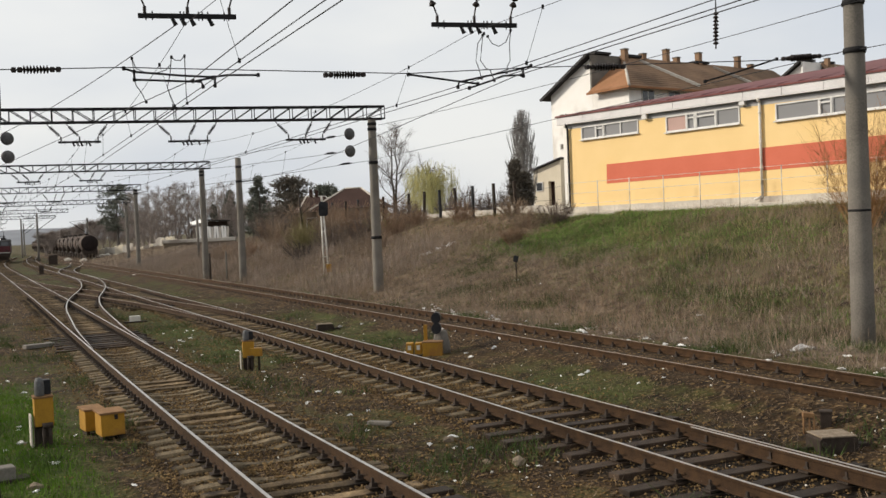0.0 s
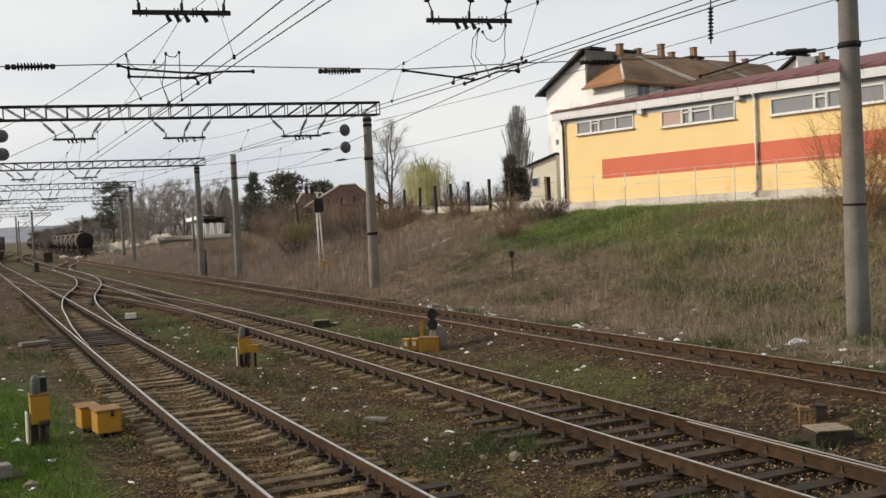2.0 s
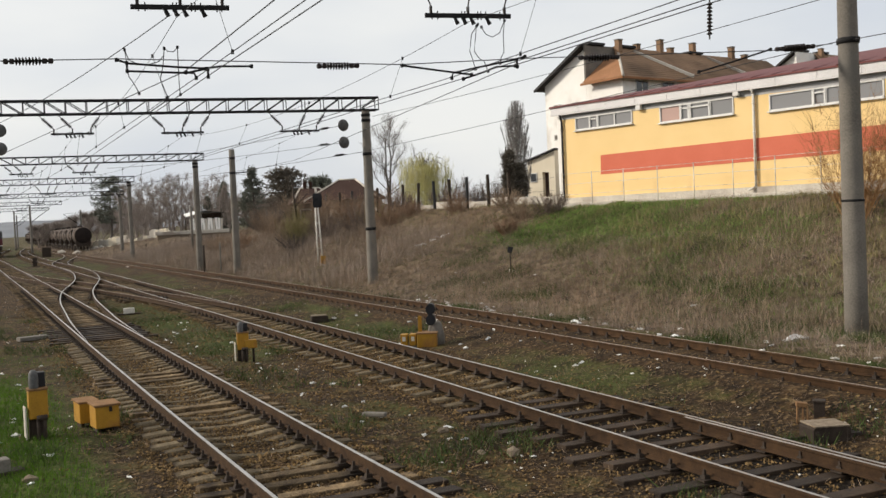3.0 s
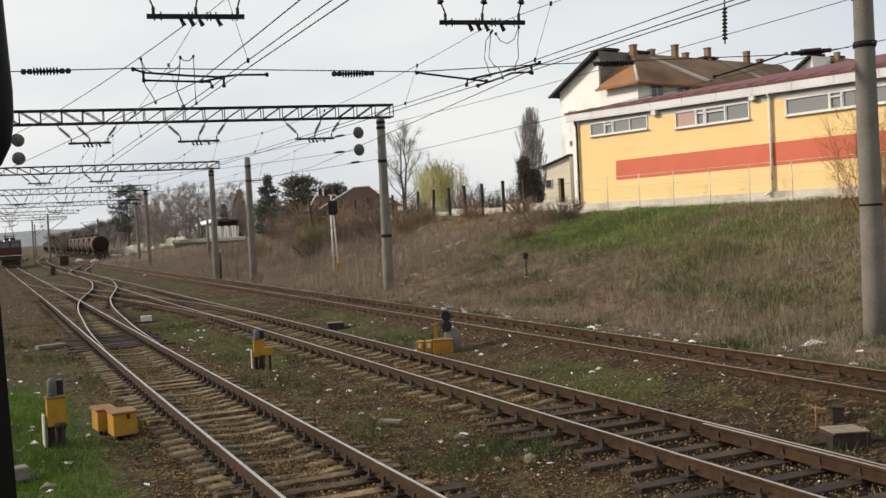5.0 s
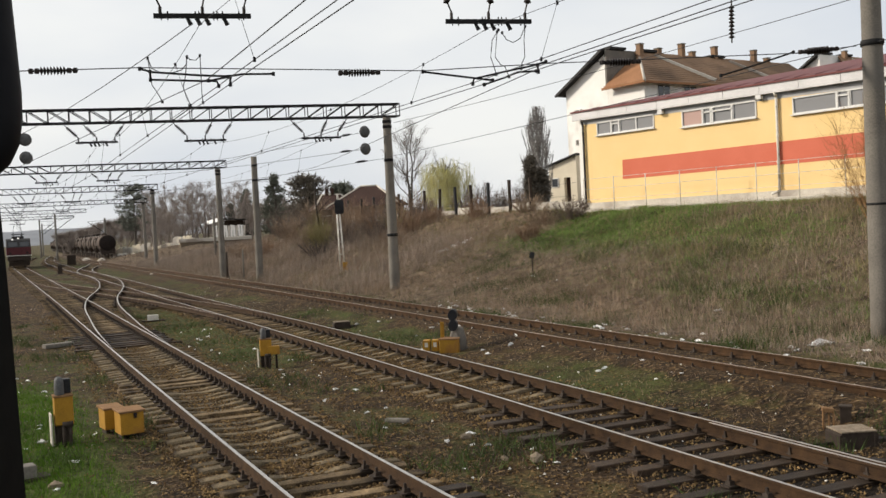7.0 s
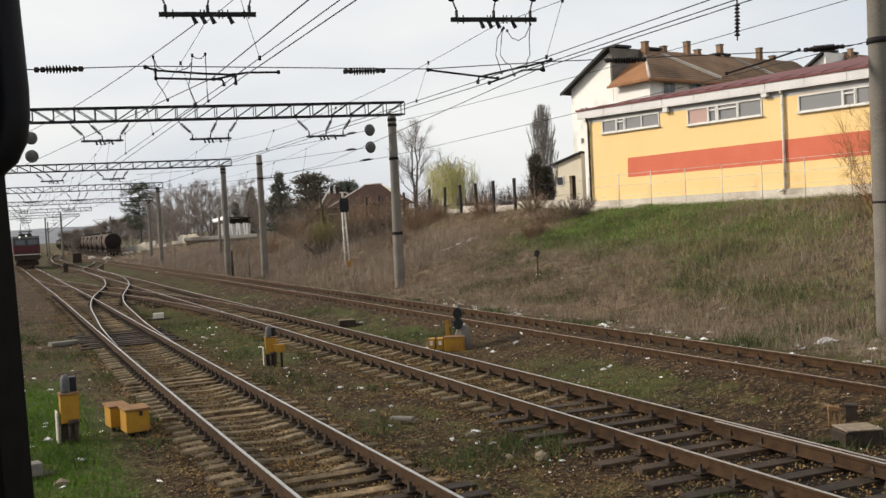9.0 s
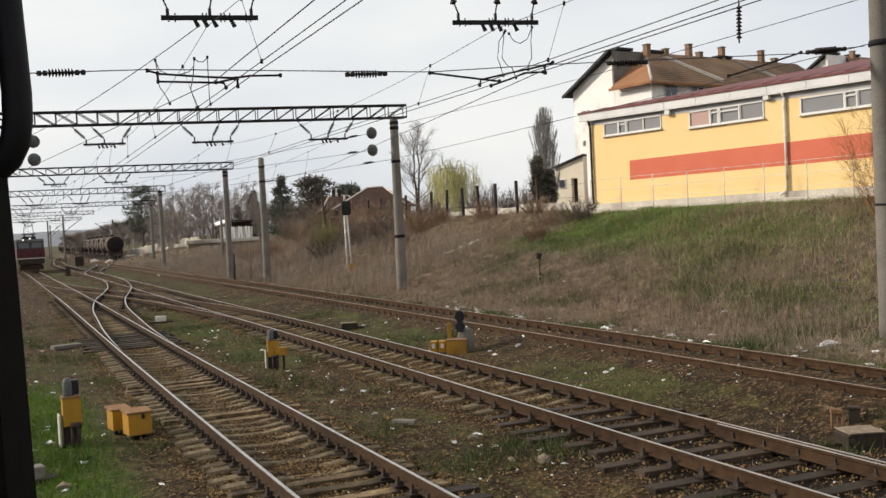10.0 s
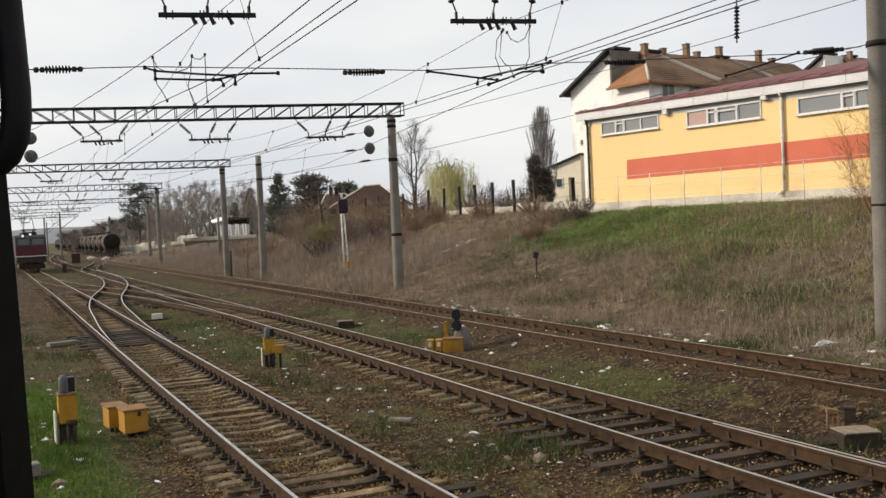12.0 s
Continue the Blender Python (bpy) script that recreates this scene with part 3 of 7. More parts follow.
def concrete_pole(u, n, height, base=-0.5, r0=0.26, r1=0.18, label="round grey concrete mast with steel bands", bands=(), group="overhead line masts"):
    top = thing("overhead_line_mast", Matrix.Translation(at(u, n, base)), label, "mast", group)
    bm = bmesh.new()
    h = height - base
    lathe(bm, [(r0 + (r1 - r0) * i / 10, h * i / 10) for i in range(11)], None, 20)
    part("shaft", bm, M_CONCRETE, top)
    for z in bands:
        bm = bmesh.new()
        r = r0 + (r1 - r0) * (z - base) / h
        lathe(bm, [(r, z - base - 0.07), (r + 0.025, z - base - 0.065), (r + 0.025, z - base + 0.065), (r, z - base + 0.07)], None, 20)
        box(bm, (0.10, 2 * r + 0.16, 0.10), (0, 0, z - base), Matrix.Rotation(TURN, 4, "Z"))
        part("band", bm, M_STEEL, top)
    return top


def insulator(bm, a, b, r=0.075, sheds=8, share=0.62):
    """A string of sheds along a rod from a to b."""
    a, b = Vector(a), Vector(b)
    tube(bm, a, b, 0.018, None, 5)
    d = b - a
    q = d.to_track_quat("Z", "Y").to_matrix().to_4x4()
    L = d.length
    for i in range(sheds):
        z = L * (0.5 + share * ((i + 0.5) / sheds - 0.5))
        w = L * share / sheds
        lathe(bm, [(0.025, z - w * 0.45), (r, z - w * 0.2), (r * 0.9, z - w * 0.05), (0.03, z + w * 0.4)], Matrix.Translation(a) @ q, 8)


def build_gantry(u0, n0, n1, z0, z1, bars, panel=0.86, kf=0.26, label="dark steel lattice gantry carrying overhead wires", deep=0.45, chord=0.075):
    """Lattice beam from n1 to n0 with hung stirrups; z0, z1: lower and upper chord."""
    def g(n, z, du=0.0):
        return at(u0 + SKEW * (n - n0) + du, n, z)
    top = thing("overhead_line_gantry", Matrix(), label, "gantry", "overhead line gantries")
    for nm, z in (("top_chord", z1), ("bottom_chord", z0)):
        for du in (-deep / 2, deep / 2):
            bm = bmesh.new()
            a, b = g(n1, z, du), g(n0 + 0.55, z, du)
            mid = (a + b) / 2
            rot = (b - a).to_track_quat("X", "Z").to_matrix().to_4x4()
            box(bm, ((b - a).length, chord, chord), mid, rot)
            part(nm, bm, M_STEEL, top)
    k = max(2, int((n0 + 0.55 - n1) / panel))
    for du in (-deep / 2, deep / 2):
        bm = bmesh.new()
        for i in range(k + 1):
            na = n1 + (n0 + 0.55 - n1) * i / k
            tube(bm, g(na, z0, du), g(na, z1, du), 0.022, None, 4)
            if i < k:
                nb = n1 + (n0 + 0.55 - n1) * (i + 1) / k
                fall = na < (n0 + n1) / 2
                tube(bm, g(na, z1 if fall else z0, du), g(nb, z0 if fall else z1, du), 0.022, None, 4)
        part("lattice", bm, M_STEEL, top)
    bm = bmesh.new()
    for i in range(0, k + 1, 2):
        na = n1 + (n0 + 0.55 - n1) * i / k
        for z in (z0, z1):
            tube(bm, g(na, z, -deep / 2), g(na, z, deep / 2), 0.02, None, 4)
    tagged(part("cross_ties", bm, M_STEEL, top), kind="stuff")
    for na, nb, zb, flip in bars:
        stirrup = part("stirrup_bar", box(bmesh.new(), ((g(nb, zb) - g(na, zb)).length + 0.12, 0.07, 0.09), (g(na, zb) + g(nb, zb)) / 2, (g(nb, zb) - g(na, zb)).to_track_quat("X", "Z").to_matrix().to_4x4()), M_STEEL, top)
        w = nb - na
        spots = ((na + 0.04 * w, na - 0.28 * w), (na + 0.5 * w, na + (0.68 * w if flip else 0.2 * w)), (nb - 0.04 * w, nb + 0.2 * w))
        for low, high in spots:
            bm = bmesh.new()
            knee = g(low, zb + (z0 - zb) * kf)
            head = g(high, zb + (z0 - zb) * 0.88)
            tube(bm, g(low, zb), knee, 0.035, None, 5)
            insulator(bm, knee, head, 0.085, 8, 0.75)
            tube(bm, head, g(high, z0), 0.028, None, 5)
            part("insulator", bm, M_INSUL, stirrup)
        bm = bmesh.new()
        for f in (0.05, 0.12, 0.42, 0.46, 0.62, 0.66, 0.72, 0.9, 0.95):
            tube(bm, g(na + f * w, zb - 0.085), g(na + f * w, zb + 0.095), 0.014, None, 5)
        tagged(part("bolts", bm, M_STEEL, stirrup), kind="stuff")
        for f in (0.32, 0.42, 0.52, 0.72):
            part("clamp", tube(bmesh.new(), g(na + f * w, zb), g(na + (f + 0.05) * w, zb - 0.18), 0.03, 0.05, 5), M_STEEL, stirrup)
    return top


# masts of the gantries and single masts
concrete_pole(16.93, 19.09, 10.4, -0.6, 0.275, 0.205, "thick round concrete mast with steel bands beside the siding", (6.72, 7.85))
ring = bmesh.new()
lathe(ring, [(0.250, 2.93), (0.262, 2.94), (0.262, 2.98), (0.250, 2.99)], Matrix.Translation(at(16.93, 19.09)), 20)
tagged(part("wire_tie", ring, M_STEEL), "thin dark wire tied round the concrete mast", "wire tie")
concrete_pole(44.6, 17.9, 8.3, -0.6, 0.26, 0.19, "round grey concrete gantry mast standing in dry weeds", (6.2, 8.05, 7.8, 2.6))
concrete_pole(75.3, 16.3, 8.05, -0.6, 0.25, 0.19, "round grey concrete gantry mast standing in dry weeds", (7.6, 7.85))
concrete_pole(66.6, 16.9, 8.2, -0.6, 0.26, 0.19, "tall free-standing concrete mast with a short bracket", (6.6, 7.6))
concrete_pole(113.3, 17.2, 8.5, -0.6, 0.25, 0.19, "round grey concrete gantry mast standing in dry weeds", (8.0, 8.3))
concrete_pole(146, 20.8, 8.3, -0.6, 0.25, 0.19, "round grey concrete gantry mast standing in dry weeds", (8.0,))
concrete_pole(22.3, -9.0, 10.4, -0.6, 0.275, 0.205, "round concrete mast of the gantry on the near side")
for uu in (44.6, 75.3, 113.3, 146.0):
    concrete_pole(uu + 4.8, -7.5, 8.3, -0.6, 0.25, 0.19, "round concrete mast of the gantry on the near side")

build_gantry(17.3, 19.09, -9.0, 9.2, 9.9, [(3.35, 5.1, 7.38, True), (9.22, 10.98, 7.28, True)], 0.86, 0.10)
build_gantry(44.6, 17.9, -7.5, 8.29, 8.88, [(-0.6, 1.1, 7.4, False), (4.02, 5.68, 7.42, False), (8.65, 10.38, 7.38, True), (13.9, 15.62, 7.36, True)])
build_gantry(75.3, 16.35, -7.5, 8.09, 8.6, [(-0.5, 1.0, 7.4, False), (3.65, 5.1, 7.42, False), (7.8, 9.3, 7.42, True)])
build_gantry(113.3, 17.2, -7.5, 8.4, 9.0, [(-0.5, 1.0, 7.4, False), (3.5, 5.0, 7.4, False), (8.2, 9.7, 7.4, True)])
build_gantry(146, 20.8, -7.5, 8.2, 8.75, [(3.4, 5.0, 7.4, False), (9.4, 10.9, 7.4, True)])
build_gantry(185, 16.0, -7.5, 8.2, 8.8, [(4.4, 6.0, 7.4, False), (9.4, 10.9, 7.4, True)])
build_gantry(225, 17.0, -7.5, 8.2, 8.8, [(6.4, 8.0, 7.4, False)])


def bracket_mast(u, n, height, lean):
    top = concrete_pole(u, n, height, -0.6, 0.22, 0.16, "slim concrete mast with a raked cantilever arm", (height - 0.5,), "cantilever masts")
    bm = bmesh.new()
    h = height + 0.6
    turn = Matrix.Rotation(TURN, 3, "Z")
    tube(bm, turn @ Vector((0, 0, h - 3.2)), turn @ Vector((3.4 * lean, 0, h - 0.7)), 0.06, None, 6)
    tube(bm, turn @ Vector((0, 0, h - 0.5)), turn @ Vector((3.4 * lean, 0, h - 0.7)), 0.03, None, 6)
    part("cantilever_arm", bm, M_STEEL, top)


bracket_mast(199, 12.3, 8.6, 1)
bracket_mast(250, 12.0, 8.8, 1)
bracket_mast(300, 15.0, 8.8, 1)
bracket_mast(215, 22.8, 7.8, -1)


def wire(bm, pts, r, sides=5):
    """One unbroken tube through the points."""
    rings = []
    for i, p in enumerate(pts):
        q = (pts[min(i + 1, len(pts) - 1)] - pts[max(i - 1, 0)]).to_track_quat("Z", "Y")
        rings.append([bm.verts.new(p + q @ Vector((r * math.cos(2 * math.pi * k / sides), r * math.sin(2 * math.pi * k / sides), 0))) for k in range(sides)])
    for a, b in zip(rings, rings[1:]):
        for k in range(sides):
            bm.faces.new((a[k], a[(k + 1) % sides], b[(k + 1) % sides], b[k])).smooth = True
    bm.faces.new(rings[0][::-1])
    bm.faces.new(rings[-1])


def sagged(a, b, sag, k=14):
    return [a.lerp(b, i / k) - Vector((0, 0, sag * 4 * (i / k) * (1 - i / k))) for i in range(k + 1)]


def build_catenary(supports, contact, sag, label, drop_step=5.5, r=0.008, shift=0.0):
    """Messenger hung between supports (u, n, z), contact wire (u, n, z) below it, droppers between."""
    top = thing("catenary", Matrix(), label, "overhead wire", "overhead wires")
    bmm, bmc = bmesh.new(), bmesh.new()
    ups, lows = [], []
    for (a, b), (c, d) in zip(zip(supports, supports[1:]), zip(contact, contact[1:])):
        pa, pb, pc, pd = at(*a), at(*b), at(*c), at(*d)
        up = sagged(pa, pb, sag)
        low = [pc.lerp(pd, i / 14) for i in range(15)]
        ups += up if not ups else up[1:]
        lows += low if not lows else low[1:]
        cnt = max(2, int((b[0] - a[0]) / drop_step))
        for i in range(cnt):
            f = (i + 0.5) / cnt
            p1 = pa.lerp(pb, f) - Vector((0, 0, sag * 4 * f * (1 - f)))
            p2 = pc.lerp(pd, f)
            bmd = tube(bmesh.new(), p1, p2, 0.006, None, 4, False)
            for q in (p1, p2):
                box(bmd, (0.045, 0.045, 0.08), q)
            part("dropper", bmd, M_STEEL, top)
    wire(bmm, ups, r * 0.8)
    wire(bmc, lows, r * 1.15)
    part("messenger_wire", bmm, M_WIRE, top)
    part("contact_wire", bmc, M_WIRE, top)
    return top


build_catenary([(-28, 4.1, 7.3), (20.1, 4.15, 7.2), (47, 4.85, 7.25), (77.6, 4.4, 7.25), (115.7, 4.3, 7.25), (149, 4.3, 7.25), (187, 5.3, 7.25), (227, 7.2, 7.25)],
               [(-28, 4.07, 6.05), (20.4, 4.55, 6.05), (47, 4.6, 6.0), (77.6, 4.2, 6.0), (115.7, 4.2, 6.0), (149, 4.3, 6.0), (187, 5.3, 6.0), (227, 7.2, 6.0)], 0.55, "thin messenger and contact wire hung over the near track")
build_catenary([(-28, 8.6, 7.3), (19, 10.1, 7.15), (46.1, 9.5, 7.22), (76.8, 8.55, 7.25), (115, 8.95, 7.25), (148, 10.0, 7.25), (186, 10.1, 7.25), (226, 13, 7.25)],
               [(-28, 9.05, 6.05), (19.5, 9.94, 6.05), (46.1, 9.2, 6.0), (76.8, 8.7, 6.0), (115, 8.9, 6.0), (148, 9.2, 6.0), (186, 10.2, 6.0), (226, 13, 6.0)], 0.55, "thin messenger and contact wire hung over the middle track")
build_catenary([(45.2, 14.7, 7.2), (76, 14.5, 7.0), (114.5, 14.5, 7.0)],
               [(45.2, 14.5, 6.0), (76, 14.3, 6.0), (114.5, 14.3, 6.0)], 0.4, "thin messenger and contact wire hung over the siding")
build_catenary([(48.2, 0.25, 7.25), (78.5, 0.25, 7.25), (116.6, 0.25, 7.25)],
               [(48.2, 0.2, 6.0), (78.5, 0.2, 6.0), (116.6, 0.2, 6.0)], 0.55, "thin messenger and contact wire on the near side")

# second wires that fan out from the switches over the two main tracks
for a, b, sg in (((20.2, 3.98, 7.2), (48.2, 0.25, 7.3), 0.3), ((-24, 3.53, 6.05), (19.76, 4.16, 6.05), 0.0), ((19.76, 4.16, 6.05), (48.2, 0.6, 6.0), 0.0), ((-24, 4.5, 6.05), (20.2, 4.73, 6.05), 0.0), ((20.2, 4.73, 6.05), (47.0, 4.95, 6.0), 0.0), ((-24, 9.77, 6.05), (19.7, 10.3, 6.05), 0.0), ((19.7, 10.3, 6.05), (46.1, 9.5, 6.0), 0.0), ((-24, 10.2, 6.05), (18.0, 10.5, 6.05), 0.0), ((18.0, 10.5, 6.05), (45.2, 14.5, 6.0), 0.0), ((-20, 19.6, 7.9), (17.0, 18.85, 7.80), 0.3), ((17.0, 18.85, 7.80), (44.6, 18.25, 8.0), 0.12), ((-20, 19.6, 6.9), (17.0, 19.0, 6.72), 0.3), ((17.0, 18.9, 6.72), (44.6, 17.9, 6.35), 0.05)):
    bm = bmesh.new()
    wire(bm, sagged(at(*a), at(*b), sg, 16), 0.010)
    tagged(part("overhead_wire", bm, M_WIRE), "single thin sagging overhead wire", "overhead wire", "single overhead wires")


def build_cross_span():
    """The lower cross wire at the near gantry with its insulators, arms and hanging jumpers."""
    def c(n, z):
        return at(17.3 + SKEW * (n - 19.09), n, z)
    top = thing("cross_span", Matrix(), "taut cross wire with rod insulators and steady arms", "overhead wire")
    bm = bmesh.new()
    wire(bm, [c(19.0, 6.72), c(17.5, 6.56), c(11.3, 6.37), c(8.6, 6.24), c(3.0, 6.36), c(-1, 6.28), c(-9.0, 6.7)], 0.011)
    part("cross_wire", bm, M_WIRE, top)
    for na, za, nb, zb in ((0.95, 6.31, 1.85, 6.32), (6.84, 6.21, 7.72, 6.22), (12.57, 6.38, 13.54, 6.40), (17.46, 6.58, 18.53, 6.66), (-4.6, 6.45, -3.7, 6.4)):
        bm = bmesh.new()
        insulator(bm, c(na, za), c(nb, zb), 0.088, 8, 0.52)
        for f in (0.06, 0.18, 0.82, 0.94):
            q = c(na + (nb - na) * f, za + (zb - za) * f)
            box(bm, (0.09, 0.09, 0.10), q, Matrix.Rotation(TURN, 4, "Z"), 0.02)
        part("rod_insulator", bm, M_INSUL, top)
    # bent steady arms with their hooks
    arms = (((2.98, 6.34), (3.21, 6.27), (4.06, 6.2), (4.65, 6.17), (4.93, 6.21), (5.54, 6.21)), ((3.17, 6.12), (4.27, 6.08), (4.65, 6.16)),
            ((4.27, 6.09), (4.43, 6.07), (4.46, 5.98)), ((4.69, 6.16), (4.69, 6.0)), ((3.17, 6.28), (3.17, 6.12)),
            ((8.62, 6.22), (9.28, 6.13), (10.12, 6.02)), ((9.68, 5.95), (9.71, 6.06), (10.28, 6.18), (11.04, 6.33), (11.33, 6.41)),
            ((9.93, 5.93), (10.12, 5.99), (10.4, 6.08), (10.68, 6.19), (11.11, 6.21)), ((11.14, 6.34), (11.15, 6.19)), ((15.48, 6.06), (16.31, 6.28), (17.34, 6.58)))
    for pts in arms:
        bm = bmesh.new()
        wire(bm, [c(*q) for q in pts], 0.023, 6)
        for q in (pts[0], pts[-1]):
            box(bm, (0.06, 0.06, 0.08), c(*q), Matrix.Rotation(TURN, 4, "Z"), 0.012)
        part("steady_arm", bm, M_STEEL, top)
    # slack jumper wires
    jumpers = (((3.14, 6.54), (3.17, 6.28), (3.17, 6.12), (3.2, 6.0), (3.26, 5.91), (3.31, 5.82), (3.37, 5.68)), ((3.14, 6.54), (3.21, 6.34), (3.37, 6.26), (3.58, 6.25), (3.77, 6.31), (3.86, 6.42), (3.88, 6.56)),
               ((3.88, 6.56), (3.84, 6.22), (3.78, 5.97), (3.82, 5.83), (3.9, 5.6)), ((3.88, 6.57), (3.94, 6.51), (4.05, 6.5), (4.13, 6.59)), ((4.13, 6.59), (4.13, 6.11), (4.13, 5.82), (4.14, 5.65)),
               ((10.3, 7.1), (10.15, 6.88), (10.12, 6.64), (10.1, 6.52), (10.15, 6.37), (10.21, 6.14)), ((10.27, 7.06), (10.23, 6.76), (10.2, 6.52), (10.31, 6.36), (10.41, 6.31), (10.49, 6.09)),
               ((10.38, 7.04), (10.47, 6.89), (10.62, 6.83), (10.78, 6.92), (10.9, 7.18)), ((10.9, 7.18), (10.86, 6.88), (10.86, 6.51), (10.79, 6.39), (10.77, 6.26)))
    for pts in jumpers:
        bm = bmesh.new()
        wire(bm, [c(*q) for q in pts], 0.0095)
        for q in (pts[0], pts[-1]):
            box(bm, (0.045, 0.045, 0.06), c(*q), Matrix.Rotation(TURN, 4, "Z"), 0.008)
        part("jumper", bm, M_WIRE, top)


build_cross_span()


def build_hanging_insulator():
    top = thing("hanging_insulator", Matrix(), "dark ribbed insulator hanging from the gantry", "insulator")
    bm = bmesh.new()
    a = 17.9
    insulator(bm, at(a, 15.76, 6.8), at(a, 15.8, 7.75), 0.07, 9, 0.8)
    part("insulator_string", bm, M_INSUL, top)
    bm = bmesh.new()
    tube(bm, at(a, 15.8, 7.75), at(a, 15.8, 9.2), 0.015, None, 5)
    part("rod", bm, M_STEEL, top)


build_hanging_insulator()


def build_weight_discs(u, n, z0, z1, label):
    """A pair of dark tensioning drums hung on wires."""
    for z in (z0, z1):
        d = thing("tension_drum", Matrix.Translation(at(u, n, z)) @ Matrix.Rotation(TURN, 4, "Z") @ Matrix.Rotation(radians(90), 4, "X") @ Matrix.Rotation(radians(12), 4, "Y"), label, "drum", "tension drums")
        bm = bmesh.new()
        lathe(bm, [(0.05, -0.12), (0.2, -0.11), (0.26, -0.06), (0.27, 0.0), (0.26, 0.06), (0.2, 0.11), (0.05, 0.12)], None, 18)
        part("disc", bm, M_GALV, d)
        bm = bmesh.new()
        lathe(bm, [(0.275, -0.02), (0.285, -0.015), (0.285, 0.015), (0.275, 0.02)], None, 18)
        part("rim", bm, M_IRON, d)


build_weight_discs(44.9, 16.85, 7.6, 6.78, "dark round drum hung beside the gantry mast")
build_weight_discs(47.6, 1.9, 7.62, 6.82, "dark round drum hung under the gantry")
for (ua, na, za), (ub, nb, zb) in (((44.7, 17.7, 6.3), (78, 9.0, 6.3)), ((66.7, 16.8, 6.6), (66, 18.3, 6.65)), ((44.9, 16.85, 7.6), (75.3, 11, 8.0)), ((44.9, 16.85, 6.78), (75.3, 10, 7.6))):
    bm = bmesh.new()
    a, b = at(ua, na, za), at(ub, nb, zb)
    wire(bm, sagged(a, b, 0.15, 10), 0.011)
    insulator(bm, a.lerp(b, 0.04), a.lerp(b, 0.04) + (b - a).normalized() * 1.1, 0.06, 7, 0.6)
    tagged(part("anchor_wire", bm, M_WIRE), "thin anchor wire with a rod insulator", "overhead wire", "anchor wires")


# ---- trackside equipment ----
def along(u, n, z=-0.27, extra=0.0):
    return Matrix.Translation(at(u, n, z)) @ Matrix.Rotation(TURN + radians(extra), 4, "Z")


def facing(u, n, z=-0.27, extra=0.0):
    """Local -y looks at the camera's place."""
    p = at(u, n, z)
    return Matrix.Translation(p) @ Matrix.Rotation(math.atan2(-p.x, p.y) + radians(extra), 4, "Z")


def yellow_stand(m, label, s=1.0, wide=1.0):
    """Narrow yellow box on a plinth with a domed lamp on top and a pipe in front."""
    m = m @ Matrix.Diagonal((wide, 0.85, 1, 1))
    t = thing("point_indicator", m, label, "point indicator", "yellow point indicators")
    part("plinth", box(bmesh.new(), (0.36 * s, 0.30 * s, 0.36 * s), (0.03, 0.1, 0.17 * s), None, 0.02), M_IRON, t)
    part("side_plate", box(bmesh.new(), (0.035 * s, 0.30 * s, 0.52 * s), (-0.235 * s, 0.02, 0.28 * s), None, 0.008), M_PLINTH, t, "pale painted side plate")
    body = part("cabinet", box(bmesh.new(), (0.40 * s, 0.30 * s, 0.46 * s), (0.04 * s, 0, 0.57 * s), None, 0.015), M_YELLOW, t, "faded yellow cabinet")
    part("lid", box(bmesh.new(), (0.43 * s, 0.33 * s, 0.03 * s), (0.04 * s, 0, 0.815 * s), None, 0.006), M_RUSTY, body)
    bm = bmesh.new()
    lathe(bm, [(0.10 * s, 0.83 * s), (0.105 * s, 0.86 * s), (0.105 * s, 1.02 * s), (0.09 * s, 1.08 * s), (0.06 * s, 1.12 * s), (0.01, 1.13 * s)], Matrix.Translation((-0.03 * s, -0.04, 0)), 18)
    dome = part("lamp_dome", bm, M_GALV, t, "grey domed lamp housing")
    part("hood", box(bmesh.new(), (0.20 * s, 0.18 * s, 0.24 * s), (0.13 * s, 0.12, 0.95 * s), None, 0.015), M_BLACK, dome)
    bm = bmesh.new()
    tube(bm, (0.0, -0.24 * s, -0.1), (0.0, -0.24 * s, 0.34 * s), 0.035 * s, None, 10)
    tube(bm, (0.13 * s, -0.24 * s, -0.1), (0.13 * s, -0.24 * s, 0.34 * s), 0.035 * s, None, 10)
    tube(bm, (-0.02 * s, -0.24 * s, 0.36 * s), (0.2 * s, -0.24 * s, 0.36 * s), 0.05 * s, None, 10)
    part("pipe_bend", bm, M_IRON, t)
    return t


yellow_stand(facing(17.0, 0.98, -0.25, 6), "yellow point indicator with a dark domed lamp, on grass", 0.98, 0.72)
small = yellow_stand(facing(23.9, 6.08, -0.3, 4), "smaller yellow point indicator with a domed lamp and side box", 0.86, 0.8)
part("side_box", box(bmesh.new(), (0.36, 0.26, 0.20), (0.26, -0.06, 0.42), None, 0.012), M_YELLOW, small, "low faded yellow side box")
part("side_leg", tube(bmesh.new(), (0.34, -0.06, -0.05), (0.34, -0.06, 0.34), 0.035, None, 8), M_IRON, small)


